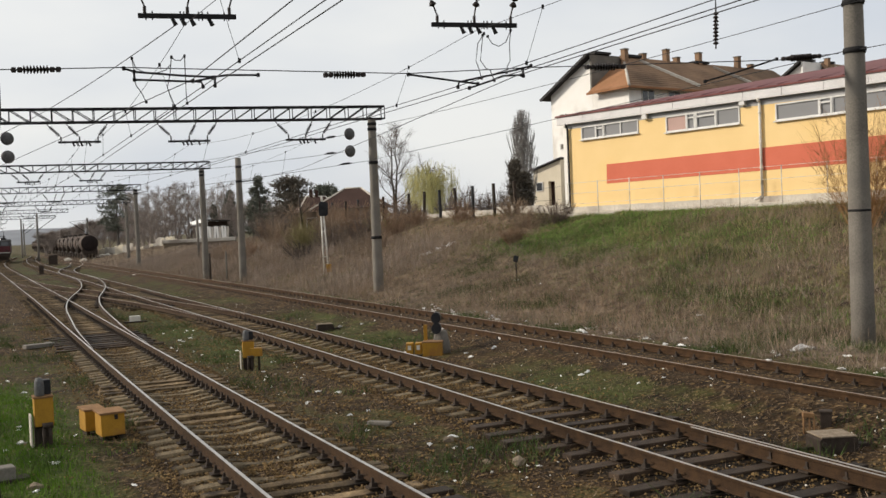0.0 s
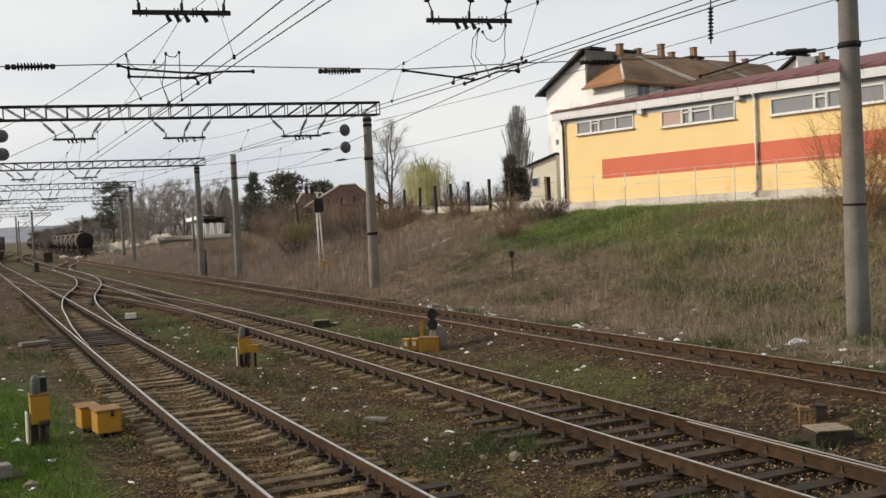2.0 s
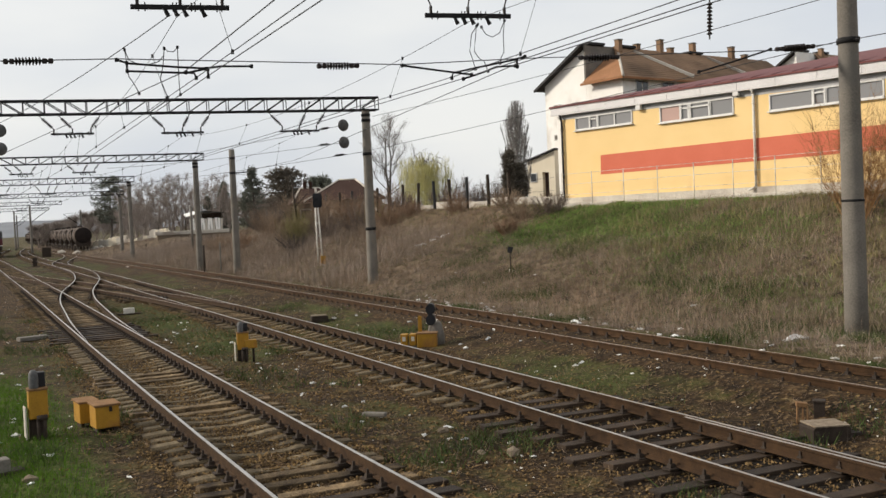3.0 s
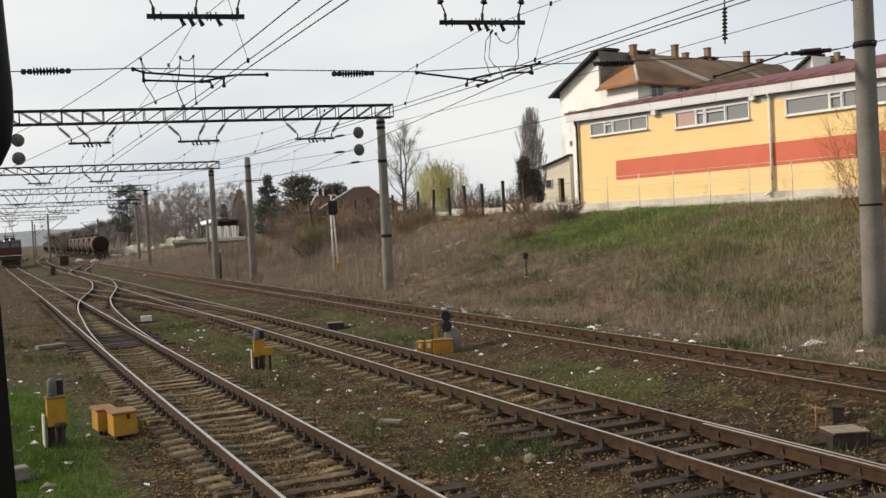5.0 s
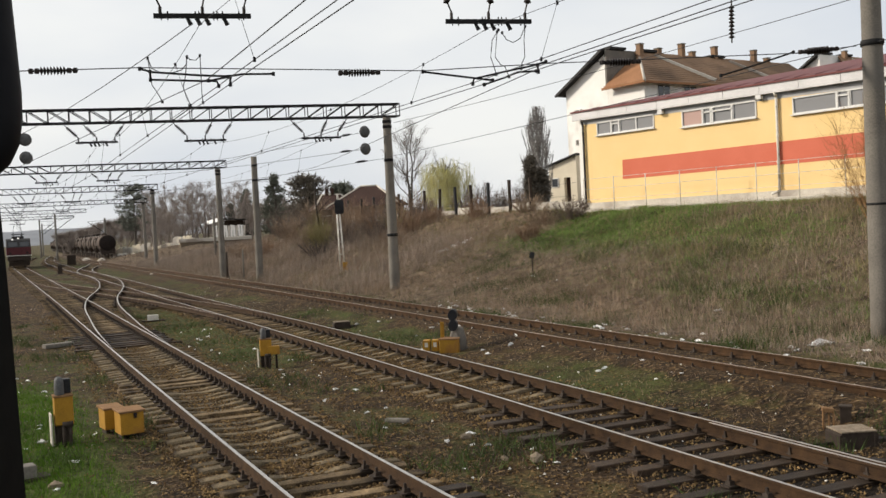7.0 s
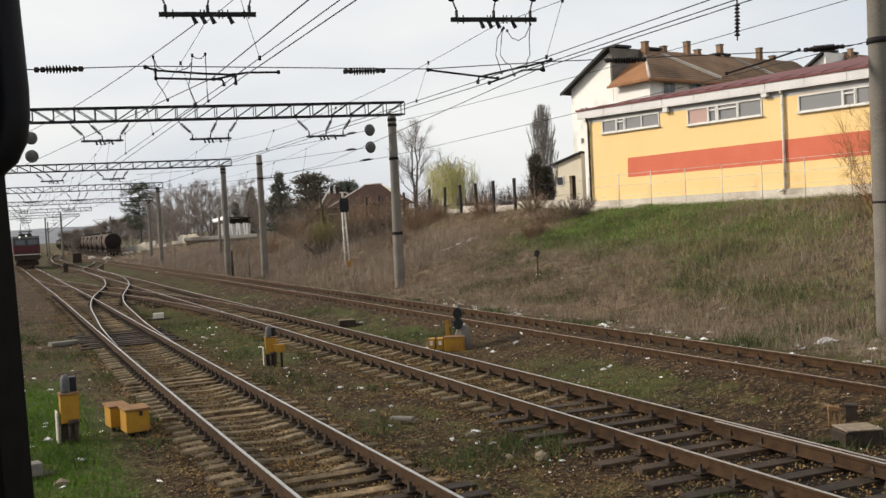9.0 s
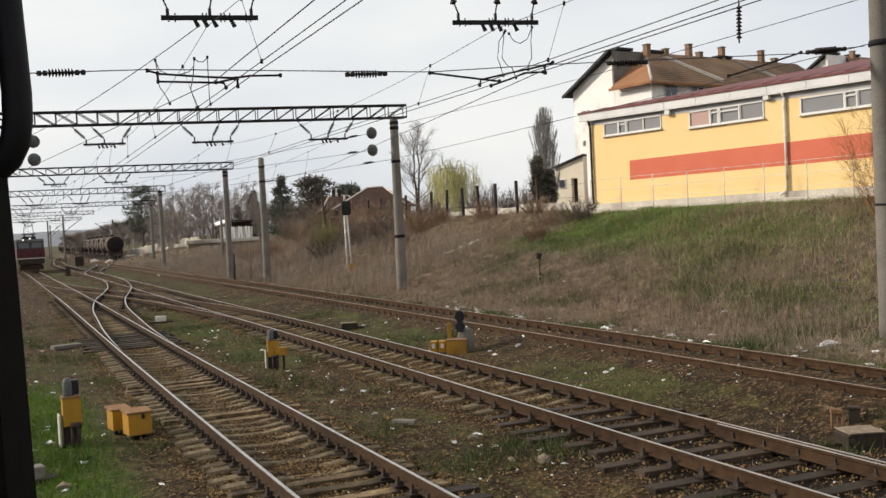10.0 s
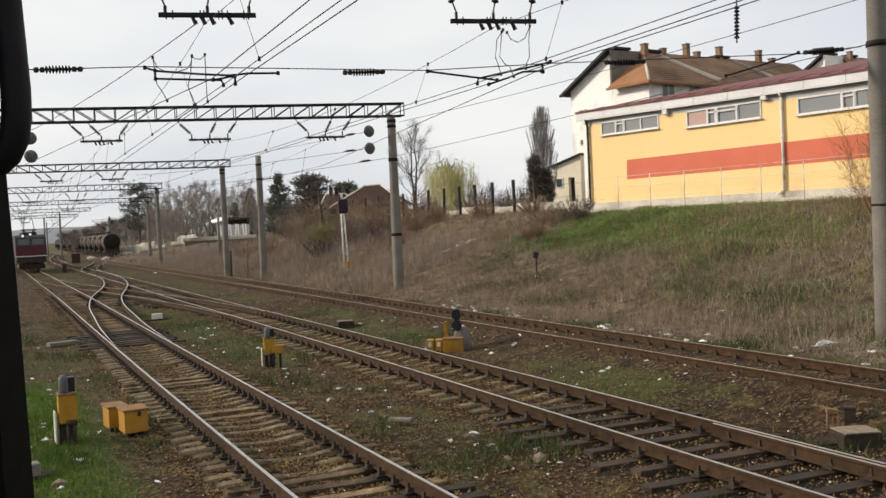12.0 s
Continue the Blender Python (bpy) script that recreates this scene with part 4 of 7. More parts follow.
def yellow_box(m, w, d, h, label, name="cable_box"):
    t = thing(name, m, label, "cable box", "yellow cable boxes")
    body = part("box_body", box(bmesh.new(), (w, d, h), (0, 0, h / 2 + 0.08), None, 0.012), M_YELLOW, t)
    part("box_lid", box(bmesh.new(), (w + 0.05, d + 0.05, 0.035), (0, 0, h + 0.1), Matrix.Rotation(radians(2), 4, "X"), 0.008), M_RUSTY, t, "rusty brown lid")
    for x in (-1, 1):
        part("foot", box(bmesh.new(), (0.06, d * 0.7, 0.2), (x * (w / 2 - 0.06), 0, 0.0), None, 0.008), M_IRON, t)
    part("hasp", box(bmesh.new(), (0.05, 0.02, 0.08), (0.05, -d / 2 - 0.01, h * 0.85 + 0.08), None, 0.004), M_IRON, body)
    return t


yellow_box(facing(17.1, 2.02, -0.28, 14), 0.38, 0.40, 0.36, "low yellow cable box with a rusty lid, in grass")
yellow_box(facing(17.75, 1.80, -0.28, 14), 0.30, 0.40, 0.34, "low yellow cable box with a rusty lid, in grass")


def dwarf_signal(m):
    m = m @ Matrix.Diagonal((0.8, 0.85, 0.95, 1))
    t = thing("dwarf_signal", m, "low two-lamp shunting signal on a yellow base", "railway signal")
    part("base_box", box(bmesh.new(), (0.62, 0.5, 0.36), (0.12, 0, 0.2), None, 0.015), M_YELLOW, t, "faded yellow base box")
    part("base_lid", box(bmesh.new(), (0.66, 0.54, 0.03), (0.12, 0, 0.395), None, 0.006), M_RUSTY, t)
    for x in (-0.34, -0.62):
        bx = part("side_box", box(bmesh.new(), (0.22, 0.34, 0.30), (x, 0.02, 0.22), None, 0.012), M_YELLOW, t)
        part("side_label", box(bmesh.new(), (0.10, 0.012, 0.12), (x, -0.158, 0.25), None, 0.003), M_PALE, bx)
    part("upright_plate", box(bmesh.new(), (0.12, 0.06, 0.42), (-0.12, 0.12, 0.62), None, 0.008), M_YELLOW, t)
    bm = bmesh.new()
    lathe(bm, [(0.30, 0.0), (0.27, 0.35), (0.20, 0.60), (0.16, 0.66)], Matrix.Translation((0.36, 0.28, 0.0)), 12)
    part("concrete_foot", bm, M_CONCRETE, t)
    head = None
    for i, z in enumerate((0.74, 1.02)):
        bm = bmesh.new()
        m2 = Matrix.Translation((0.25, 0.12, z)) @ Matrix.Rotation(radians(90), 4, "X")
        lathe(bm, [(0.10, -0.14), (0.15, -0.10), (0.155, 0.06), (0.13, 0.1)], m2, 16)
        head = part("lamp_head", bm, M_BLACK, t)
        bm = bmesh.new()
        lathe(bm, [(0.135, 0.06), (0.15, 0.07), (0.15, 0.26), (0.14, 0.26)], m2, 16)
        part("visor", bm, M_BLACK, head)
        bm = bmesh.new()
        lathe(bm, [(0.10, 0.098), (0.07, 0.118), (0.01, 0.125)], m2, 14)
        part("lens", bm, M_GLASS_DARK, head)


dwarf_signal(facing(23.0, 10.55, -0.3, -6))


def point_machine(m, label, lever=True):
    m = m @ Matrix.Diagonal((0.58, 0.7, 0.72, 1))
    t = thing("point_machine", m, label, "point machine", "point machines")
    bm = bmesh.new()
    prism(bm, [(-0.46, 0.0), (0.46, 0.0), (0.46, 0.26), (0.38, 0.30), (-0.38, 0.30), (-0.46, 0.26)], -0.3, 0.3)
    part("casing", bm, M_IRON, t, "dark metal casing")
    part("cover", box(bmesh.new(), (0.86, 0.64, 0.03), (0, 0, 0.315), None, 0.008), M_ROCK, t)
    bm = bmesh.new()
    lathe(bm, [(0.07, -0.03), (0.07, 0.0), (0.04, 0.012)], Matrix.Translation((-0.36, -0.30, 0.17)) @ Matrix.Rotation(radians(90), 4, "X"), 14)
    part("crank_port", bm, M_IRON, t)
    part("rod", tube(bmesh.new(), (-0.4, 0, 0.06), (-2.0, 0.05, 0.05), 0.03, None, 8), M_IRON, t)
    part("bracket", box(bmesh.new(), (0.5, 0.24, 0.12), (0.6, 0.0, 0.06), None, 0.01), M_IRON, t)
    return t


point_machine(along(9.9, 10.5, -0.28, -20), "grey point machine with a round crank port beside the rail")
point_machine(along(31.2, 10.55, -0.28, -10), "small grey point machine in grass beside the rail")
t = thing("cable_terminal", facing(10.75, 10.95, -0.28, 10) @ Matrix.Diagonal((0.8, 0.8, 0.72, 1)), "small rusty yellow terminal on three legs", "cable terminal")
part("terminal_head", box(bmesh.new(), (0.20, 0.14, 0.09), (0, 0, 0.42), Matrix.Rotation(radians(7), 4, "Y"), 0.01), M_RUSTY, t)
for x in (-0.08, 0.02, 0.1):
    part("terminal_leg", tube(bmesh.new(), (x, 0, -0.1), (x, 0, 0.38), 0.018, None, 6), M_RUSTY, t)
t = thing("junction_post", facing(10.75, 11.3, -0.28, 0) @ Matrix.Diagonal((0.8, 0.8, 0.8, 1)), "short dark square post in soil", "post")
part("post_body", box(bmesh.new(), (0.2, 0.2, 0.45), (0, 0, 0.15), None, 0.012), M_IRON, t)
part("post_cap", box(bmesh.new(), (0.23, 0.23, 0.04), (0, 0, 0.39), None, 0.008), M_IRON, t)


def kilometre_block(m, size, label, name="marker_block", material=None):
    t = thing(name, m, label, "marker", "trackside blocks")
    part("block", box(bmesh.new(), size, (0, 0, size[2] / 2), None, 0.02), material or M_PALE, t)
    if size[2] > 0.13:
        part("foot_slab", box(bmesh.new(), (size[0] * 2.2, size[1] * 1.2, 0.06), (0, 0, 0.02), None, 0.01), M_IRON, t)
    return t


kilometre_block(facing(40.5, 5.9, -0.28), (0.42, 0.2, 0.26), "small white block on a dark slab between the tracks")
kilometre_block(facing(88, 13.0, -0.25), (0.5, 0.25, 0.25), "small white block beside a far track")
kilometre_block(facing(72, 6.2, -0.25), (0.4, 0.2, 0.16), "small white block beside a far track")
kilometre_block(facing(14.9, 0.33, -0.28, 10), (0.30, 0.25, 0.22), "pale broken concrete block lying in grass", "concrete_block", M_CONCRETE)
kilometre_block(facing(33.5, 1.95, -0.28, 20), (0.9, 0.35, 0.125), "grey cable trough cover beside the rail", "concrete_block", M_CONCRETE)
kilometre_block(facing(15.28, 6.05, -0.26, -25), (0.42, 0.12, 0.07), "grey broken slab lying in weeds between the tracks", "concrete_block", M_CONCRETE)
kilometre_block(facing(110, 7.0, -0.2), (0.45, 0.4, 0.9), "dark relay box standing between far tracks", "relay_box", M_IRON)
kilometre_block(facing(155, 11.5, -0.2), (1.2, 0.8, 1.4), "dark relay cabinet standing between far tracks", "relay_box", M_IRON)


def loose_stone(u, n, size, seed, label, material=None):
    bm = bmesh.new()
    bmesh.ops.create_icosphere(bm, subdivisions=2, radius=size)
    for v in bm.verts:
        k = noise.noise(v.co * (1.6 / size) + Vector((seed * 5.1, 0, 0)))
        v.co = Vector((v.co.x * 1.5, v.co.y * 0.9, max(-0.4 * size, v.co.z * 0.75))) * (1 + 0.45 * k)
    o = part("stone", bm, material or M_ROCK)
    o.matrix_world = facing(u, n, ground_z(u, n) + size * 0.25, seed * 40)
    tagged(o, label, "stone", "loose stones")


loose_stone(13.4, 6.4, 0.07, 1, "pale weathered stone lying between the tracks")
loose_stone(11.75, 6.65, 0.10, 2, "pale ochre stone lying beside the rail")
loose_stone(12.0, 6.3, 0.05, 3, "small pale stone lying in grass")
loose_stone(14.2, 0.7, 0.08, 4, "pale broken stone lying in grass")
loose_stone(19.5, 0.3, 0.10, 5, "pale broken stone lying in grass")
loose_stone(9.2, 7.0, 0.05, 6, "small brown stone beside the rail", M_STONE)
loose_stone(16.5, 18.2, 0.14, 7, "pale stone at the foot of the bank")


def main_signal():
    t = thing("signal_mast", facing(56, 19.2, 0.72) @ Matrix.Diagonal((1, 1, 0.87, 1)), "white two-legged ladder mast with a black signal head", "railway signal")
    part("leg", tube(bmesh.new(), (-0.13, 0, -0.6), (-0.17, 0, 3.7), 0.05, None, 8), M_PALE, t)
    part("leg", tube(bmesh.new(), (0.14, 0, -0.6), (-0.03, 0, 3.7), 0.05, None, 8), M_PALE, t)
    for z in (0.9, 1.75, 2.6):
        part("rung", tube(bmesh.new(), (-0.14, 0, z), (0.08, 0, z), 0.03, None, 6), M_PALE, t)
    part("foot_box", box(bmesh.new(), (0.3, 0.3, 0.55), (0.16, 0.0, 0.1), None, 0.02), M_YELLOW, t, "rusty yellow foot box")
    bm = bmesh.new()
    prism(bm, [(-0.30, 3.75), (-0.22, 3.65), (0.14, 3.65), (0.24, 3.78), (0.24, 4.5), (0.16, 4.62), (-0.24, 4.62), (-0.30, 4.5)], -0.06, 0.02)
    head = part("signal_head", bm, M_BLACK, t)
    for z in (3.95, 4.3):
        bm = bmesh.new()
        lathe(bm, [(0.12, 0.06), (0.13, 0.07), (0.13, 0.22), (0.12, 0.22)], Matrix.Translation((-0.03, 0, z)) @ Matrix.Rotation(radians(90), 4, "X"), 12)
        part("visor", bm, M_BLACK, head)
    part("top_rod", tube(bmesh.new(), (-0.1, 0, 4.6), (-0.1, 0, 5.0), 0.06, None, 8), M_PALE, t)


main_signal()


def post(u, n, h, r, label, material, name="stub_post", group=""):
    z = ground_z(u, n)
    bm = bmesh.new()
    lathe(bm, [(r, 0), (r * 0.96, (h + 0.4) * 0.5), (r * 0.85, h + 0.38), (r * 0.4, h + 0.4)], Matrix.Translation(at(u, n, z - 0.4)), 10)
    tagged(part(name, bm, material), label, "post", group)


post(73, 16.1, 2.0, 0.09, "dark wooden stub post in weeds", M_IRON)
post(70, 16.6, 2.1, 0.06, "thin grey post in weeds", M_CONCRETE)
post(100, 21.0, 4.5, 0.13, "thin pale concrete post among bushes", M_CONCRETE)
post(35.6, 20.4, 0.9, 0.03, "thin rod with a dark cap in weeds", M_IRON)
cap = part("sign_plate", box(bmesh.new(), (0.20, 0.04, 0.26), (0, 0, 0.93), Matrix.Rotation(radians(14), 4, "Y"), 0.01), M_BLACK)
cap.matrix_world = facing(35.6, 20.4, ground_z(35.6, 20.4))
tagged(cap, "small dark plate on a thin rod in weeds", "sign")


# ---- yellow hall on the bank ----
HALL_AZ = radians(38.0)
HW = Vector((math.sin(HALL_AZ), -math.cos(HALL_AZ), 0))      # along the wall, towards the near end
HB = Vector((math.cos(HALL_AZ), math.sin(HALL_AZ), 0))       # back from the wall
H0 = Vector((7.05, 54.53, 0))
HALL_M = Matrix.Translation(H0) @ Matrix(((HW.x, HB.x, 0, 0), (HW.y, HB.y, 0, 0), (0, 0, 1, 0), (0, 0, 0, 1)))


def hall_window(parent, s0, s1, z0, z1, splits, warm=None):
    """Window band with a frame, mullions, a small opening sash and panes."""
    w = obj("window", bpy.data.meshes.new("window"), None, parent)
    bm = bmesh.new()
    fw = 0.07
    for a, b, c, d in ((s0, s1, z0, z0 + fw), (s0, s1, z1 - fw, z1), (s0, s0 + fw, z0, z1), (s1 - fw, s1, z0, z1)):
        box(bm, (b - a, 0.12, d - c), ((a + b) / 2, 0.02, (c + d) / 2), None, 0.006)
    bm.to_mesh(w.data)
    bm.free()
    w.data.materials.append(M_FRAME)
    part("sill", box(bmesh.new(), (s1 - s0 + 0.1, 0.16, 0.05), ((s0 + s1) / 2, -0.06, z0 - 0.03), None, 0.008), M_FRAME, w)
    edges = [s0] + [s0 + (s1 - s0) * f for f in splits] + [s1]
    for i, (a, b) in enumerate(zip(edges, edges[1:])):
        part("pane", box(bmesh.new(), (b - a - 0.03, 0.015, z1 - z0 - 2 * fw), ((a + b) / 2, 0.03, (z0 + z1) / 2)), M_GLASS_WARM if warm == i else M_GLASS, w)
        if i:
            part("mullion", box(bmesh.new(), (0.075, 0.10, z1 - z0 - 2 * fw), (a, 0.012, (z0 + z1) / 2), None, 0.006), M_FRAME, w)
        if b - a < 0.28 * (s1 - s0) and 0 < i < len(edges) - 1:
            bm = bmesh.new()
            zt = z0 + (z1 - z0) * 0.72
            box(bm, (b - a, 0.13, 0.07), ((a + b) / 2, 0.0, zt))
            for q in (a + 0.05, b - 0.05):
                box(bm, (0.08, 0.13, z1 - z0 - 2 * fw), (q, 0.0, (z0 + z1) / 2))
            part("sash", bm, M_FRAME, w)


def build_hall():
    hall = thing("hall", HALL_M, "long yellow hall with a red stripe and maroon roof", "building")
    L, D = 46.0, 14.0
    FALL = 0.011                      # the eaves drop towards the near end
    wins = [(1.0, 5.0, 7.34, 8.04, (0.26, 0.42, 0.70), None), (6.75, 11.05, 7.16, 7.96, (0.29, 0.42, 0.70), 0), (12.9, 18.2, 7.06, 7.82, (0.4, 0.52), None), (20.0, 25.0, 7.06, 7.95, (0.3, 0.45, 0.7), None)]
    # wall with openings: strips between the windows
    bm = bmesh.new()
    T = 0.3

    def slab(s0, s1, z0, z1):
        box(bm, (s1 - s0, T, z1 - z0), ((s0 + s1) / 2, T / 2, (z0 + z1) / 2))
    slab(0, L, 3.2, 7.06)
    cur = 0.0
    for s0, s1, z0, z1, sp, wm in wins:
        slab(cur, s0, 7.06, 8.2)
        if z0 > 7.07:
            slab(s0, s1, 7.06, z0)
        slab(s0, s1, z1, 8.2)
        cur = s1
    slab(cur, L, 7.06, 8.2)
    slab(0, L, 8.2, 8.34)
    part("front_wall", bm, M_WALL, hall)
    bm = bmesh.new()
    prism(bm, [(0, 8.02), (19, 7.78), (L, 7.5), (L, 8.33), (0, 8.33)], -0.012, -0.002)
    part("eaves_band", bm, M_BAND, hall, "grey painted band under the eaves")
    bm = bmesh.new()
    box(bm, (T, D - 2 * T, 5.1), (T / 2, D / 2, 5.8))
    box(bm, (T, D - 2 * T, 5.1), (L - T / 2, D / 2, 5.8))
    box(bm, (L, T, 5.1), (L / 2, D - T / 2, 5.8))
    part("rear_wall", bm, M_WHITE, hall)
    part("corner_strip", box(bmesh.new(), (0.55, 0.02, 4.7), (-0.27, 0.16, 5.95), None, 0.004), M_WHITE, hall)
    bm = bmesh.new()
    v = [bm.verts.new(q) for q in ((2.74, -0.012, 5.90), (2.7, -0.012, 4.89), (L, -0.012, 5.02), (L, -0.012, 6.08))]
    f = bm.faces.new(v)
    r = bmesh.ops.extrude_face_region(bm, geom=[f])
    bmesh.ops.translate(bm, vec=(0, 0.010, 0), verts=[q for q in r["geom"] if isinstance(q, bmesh.types.BMVert)])
    bmesh.ops.recalc_face_normals(bm, faces=bm.faces)
    part("red_stripe", bm, M_STRIPE, hall, "wide brick-red painted stripe")
    bm = bmesh.new()
    box(bm, (L, 0.12, 0.95), (L / 2, -0.06, 3.28), None, 0.01)
    box(bm, (L, 0.55, 0.9), (L / 2, -0.4, 3.02), Matrix.Rotation(radians(4), 4, "X"), 0.02)
    part("plinth", bm, M_PLINTH, hall, "pale stained cement plinth")
    for w in wins:
        hall_window(hall, *w)
    # grey band under the eaves, soffit and fascia
    for i in range(24):
        a = -0.6 + i * 2.0
        part("fascia_panel", box(bmesh.new(), (1.985, 0.05, 0.42), (a + 1.0, -0.24, 8.52 - FALL * (a + 1.0)), Matrix.Rotation(math.atan(FALL), 4, "Y"), 0.006), M_FASCIA, hall)
    part("soffit", box(bmesh.new(), (L + 0.6, 0.25, 0.04), (L / 2 - 0.3, -0.13, 8.30 - FALL * (L / 2 - 0.3)), Matrix.Rotation(math.atan(FALL), 4, "Y")), M_LOCO_DARK, hall)
    part("gutter", tube(bmesh.new(), (-0.6, -0.23, 8.29), (L, -0.23, 8.29 - FALL * L), 0.035, None, 8), M_FASCIA, hall)
    bm = bmesh.new()
    pts = [(-0.65, -0.32, 8.77), (L, -0.32, 8.77 - FALL * L), (L, 6.5, 9.85), (18.5, 6.5, 10.1), (-0.65, 14.2, 8.73), (L, 14.2, 8.73 - FALL * L)]
    vs = [bm.verts.new(q) for q in pts]
    bm.faces.new((vs[0], vs[1], vs[2], vs[3]))
    bm.faces.new((vs[0], vs[3], vs[4]))
    bm.faces.new((vs[3], vs[2], vs[5], vs[4]))
    r = bmesh.ops.extrude_face_region(bm, geom=bm.faces[:])
    bmesh.ops.translate(bm, vec=(0, 0, -0.08), verts=[q for q in r["geom"] if isinstance(q, bmesh.types.BMVert)])
    bmesh.ops.recalc_face_normals(bm, faces=bm.faces)
    roof = part("roof", bm, M_MAROON, hall)
    for i in range(1, 45):
        s = i * 1.02
        top = min(1.0, (s + 0.65) / 19.15)
        bm = bmesh.new()
        a, b = Vector((s, -0.32, 8.785 - FALL * s)), Vector((s, -0.32 + 6.82 * top, 8.785 - FALL * s + (1.33 + FALL * s * 0.5) * top))
        tube(bm, a, b, 0.022, None, 4)
        part("roof_seam", bm, M_MAROON, roof)
    for s, white in ((0.06, False), (12.15, True), (26.0, True)):
        bm = bmesh.new()
        m = M_PALE if white else M_LOCO_DARK
        for a, b in (((s, -0.24, 8.3 - FALL * s), (s, -0.10, 7.95)), ((s, -0.10, 7.95), (s, -0.10, 3.75)), ((s, -0.10, 3.75), (s - 0.25, -0.35, 3.62))):
            tube(bm, a, b, 0.062, None, 10)
        dp = part("downpipe", bm, m, hall)
        for z in (7.5, 6.2, 5.0):
            part("clip", tube(bmesh.new(), (s, -0.10, z), (s, -0.10, z + 0.05), 0.085, None, 10), m, dp)
    for s in (5.55, 11.3):
        part("floodlight", box(bmesh.new(), (0.30, 0.2, 0.28), (s, -0.14, 8.08), None, 0.02), M_FRAME, hall)


build_hall()


def build_wall_fence():
    """Thin wire fence with slim posts before the hall."""
    f = thing("wire_fence", HALL_M, "thin pale wire fence on slim posts before the hall", "fence")
    for i in range(14):
        s = 0.9 + i * 2.15
        part("fence_post", tube(bmesh.new(), (s, -1.1, 3.0), (s, -1.1, 5.05), 0.022, None, 6), M_PALE, f)
    for z in (3.9, 4.45, 5.0):
        part("fence_wire", tube(bmesh.new(), (0.9, -1.1, z), (29, -1.1, z + 0.05), 0.010, None, 4), M_PALE, f)


build_wall_fence()


# ---- apartment block behind the hall ----
def solid(bm, pts, faces, thick):
    """Sheets through the points, with thickness downwards."""
    vs = [bm.verts.new(q) for q in pts]
    for f in faces:
        bm.faces.new([vs[i] for i in f])
    r = bmesh.ops.extrude_face_region(bm, geom=bm.faces[:])
    bmesh.ops.translate(bm, vec=(0, 0, -thick), verts=[q for q in r["geom"] if isinstance(q, bmesh.types.BMVert)])
    bmesh.ops.recalc_face_normals(bm, faces=bm.faces)
    return bm


def build_apartments(p, axis_deg, length, far, near, eave, ridge, label, chimneys, full=True):
    """Block with a half-hipped end; local x runs along the ridge, -y towards the tracks."""
    m = Matrix.Translation(p) @ Matrix.Rotation(radians(axis_deg), 4, "Z")
    b = thing("apartment_block", m, label, "building", "apartment blocks")
    swap = Matrix(((0, 1, 0, 0), (1, 0, 0, 0), (0, 0, 1, 0), (0, 0, 0, 1)))
    eave_n = eave - 0.1
    part("far_wall", prism(bmesh.new(), [(0.02, 0), (far, 0), (far, eave), (0.02, ridge - 0.3)], 0, length, swap), M_WHITE, b, "white rendered gable wall")
    part("near_wall", prism(bmesh.new(), [(-near, 0), (0, 0), (0, eave_n), (-near, eave_n)], 0.01, length, swap), M_WHITE, b)
    sl = (ridge - eave) / far
    sn = (ridge - eave_n) / near
    ov = 0.75
    far_roof = part("far_roof", solid(bmesh.new(), [(-0.6, 0, ridge), (length + 0.6, 0, ridge), (length + 0.6, far + ov, eave - sl * ov), (-0.6, far + ov, eave - sl * ov)], [(0, 1, 2, 3)], 0.14), M_LOCO_DARK, b)
    part("barge_board", box(bmesh.new(), (0.1, math.hypot(far + ov, sl * (far + ov)), 0.22), (-0.64, (far + ov) / 2, ridge - sl * (far + ov) / 2 - 0.12), Matrix.Rotation(-math.atan(sl), 4, "X")), M_LOCO_DARK, far_roof)
    k = 3.3
    e = eave_n - sn * ov
    hip_x, hip_z = 2.7, ridge - sn * (1.15 if full else 1.18)
    near_roof = part("near_roof", solid(bmesh.new(), [(k, -0.05, ridge), (length + 0.6, -0.05, ridge), (length + 0.6, -near - ov, e), (-0.7, -near - ov, e), (hip_x, -1.2, hip_z)], [(0, 1, 2, 3, 4)], 0.22), M_TILE, b)
    part("hip_roof", solid(bmesh.new(), [(-0.7, -near - ov, e + 0.01), (hip_x, -1.2, hip_z + 0.01), (2.0, -0.24, hip_z - 0.45), (-0.7, -0.24, e + 0.1)], [(0, 1, 2, 3)], 0.2), M_TILE_RED, near_roof, "orange-brown tiled hip")
    part("attic_wall", prism(bmesh.new(), [(-0.25, e + 0.2), (k, e + 0.2), (k, ridge - 0.1), (-0.25, ridge - 0.1)], -0.22, -0.02), M_CONCRETE if full else M_WHITE, b, "weathered attic wall")
    part("eave_board", box(bmesh.new(), (length + 1.2, 0.12, 0.2), (length / 2, -near - ov, e - 0.1), None, 0.02), M_TILE_RED, near_roof)
    part("eave_board", box(bmesh.new(), (0.12, near + ov, 0.2), (-0.7, -(near + ov) / 2, e - 0.08), None, 0.02), M_TILE_RED, near_roof)
    for i in range(1, 15):
        f = i / 15
        y, z = -(near + ov) * f, ridge - (ridge - e) * f
        x0 = k + (-0.7 - k) * f
        part("tile_course", box(bmesh.new(), (length + 0.5 - x0, 0.12, 0.045), ((length + 0.6 + x0) / 2, y, z + 0.02), Matrix.Rotation(math.atan(sn), 4, "X")), M_TILE, near_roof)
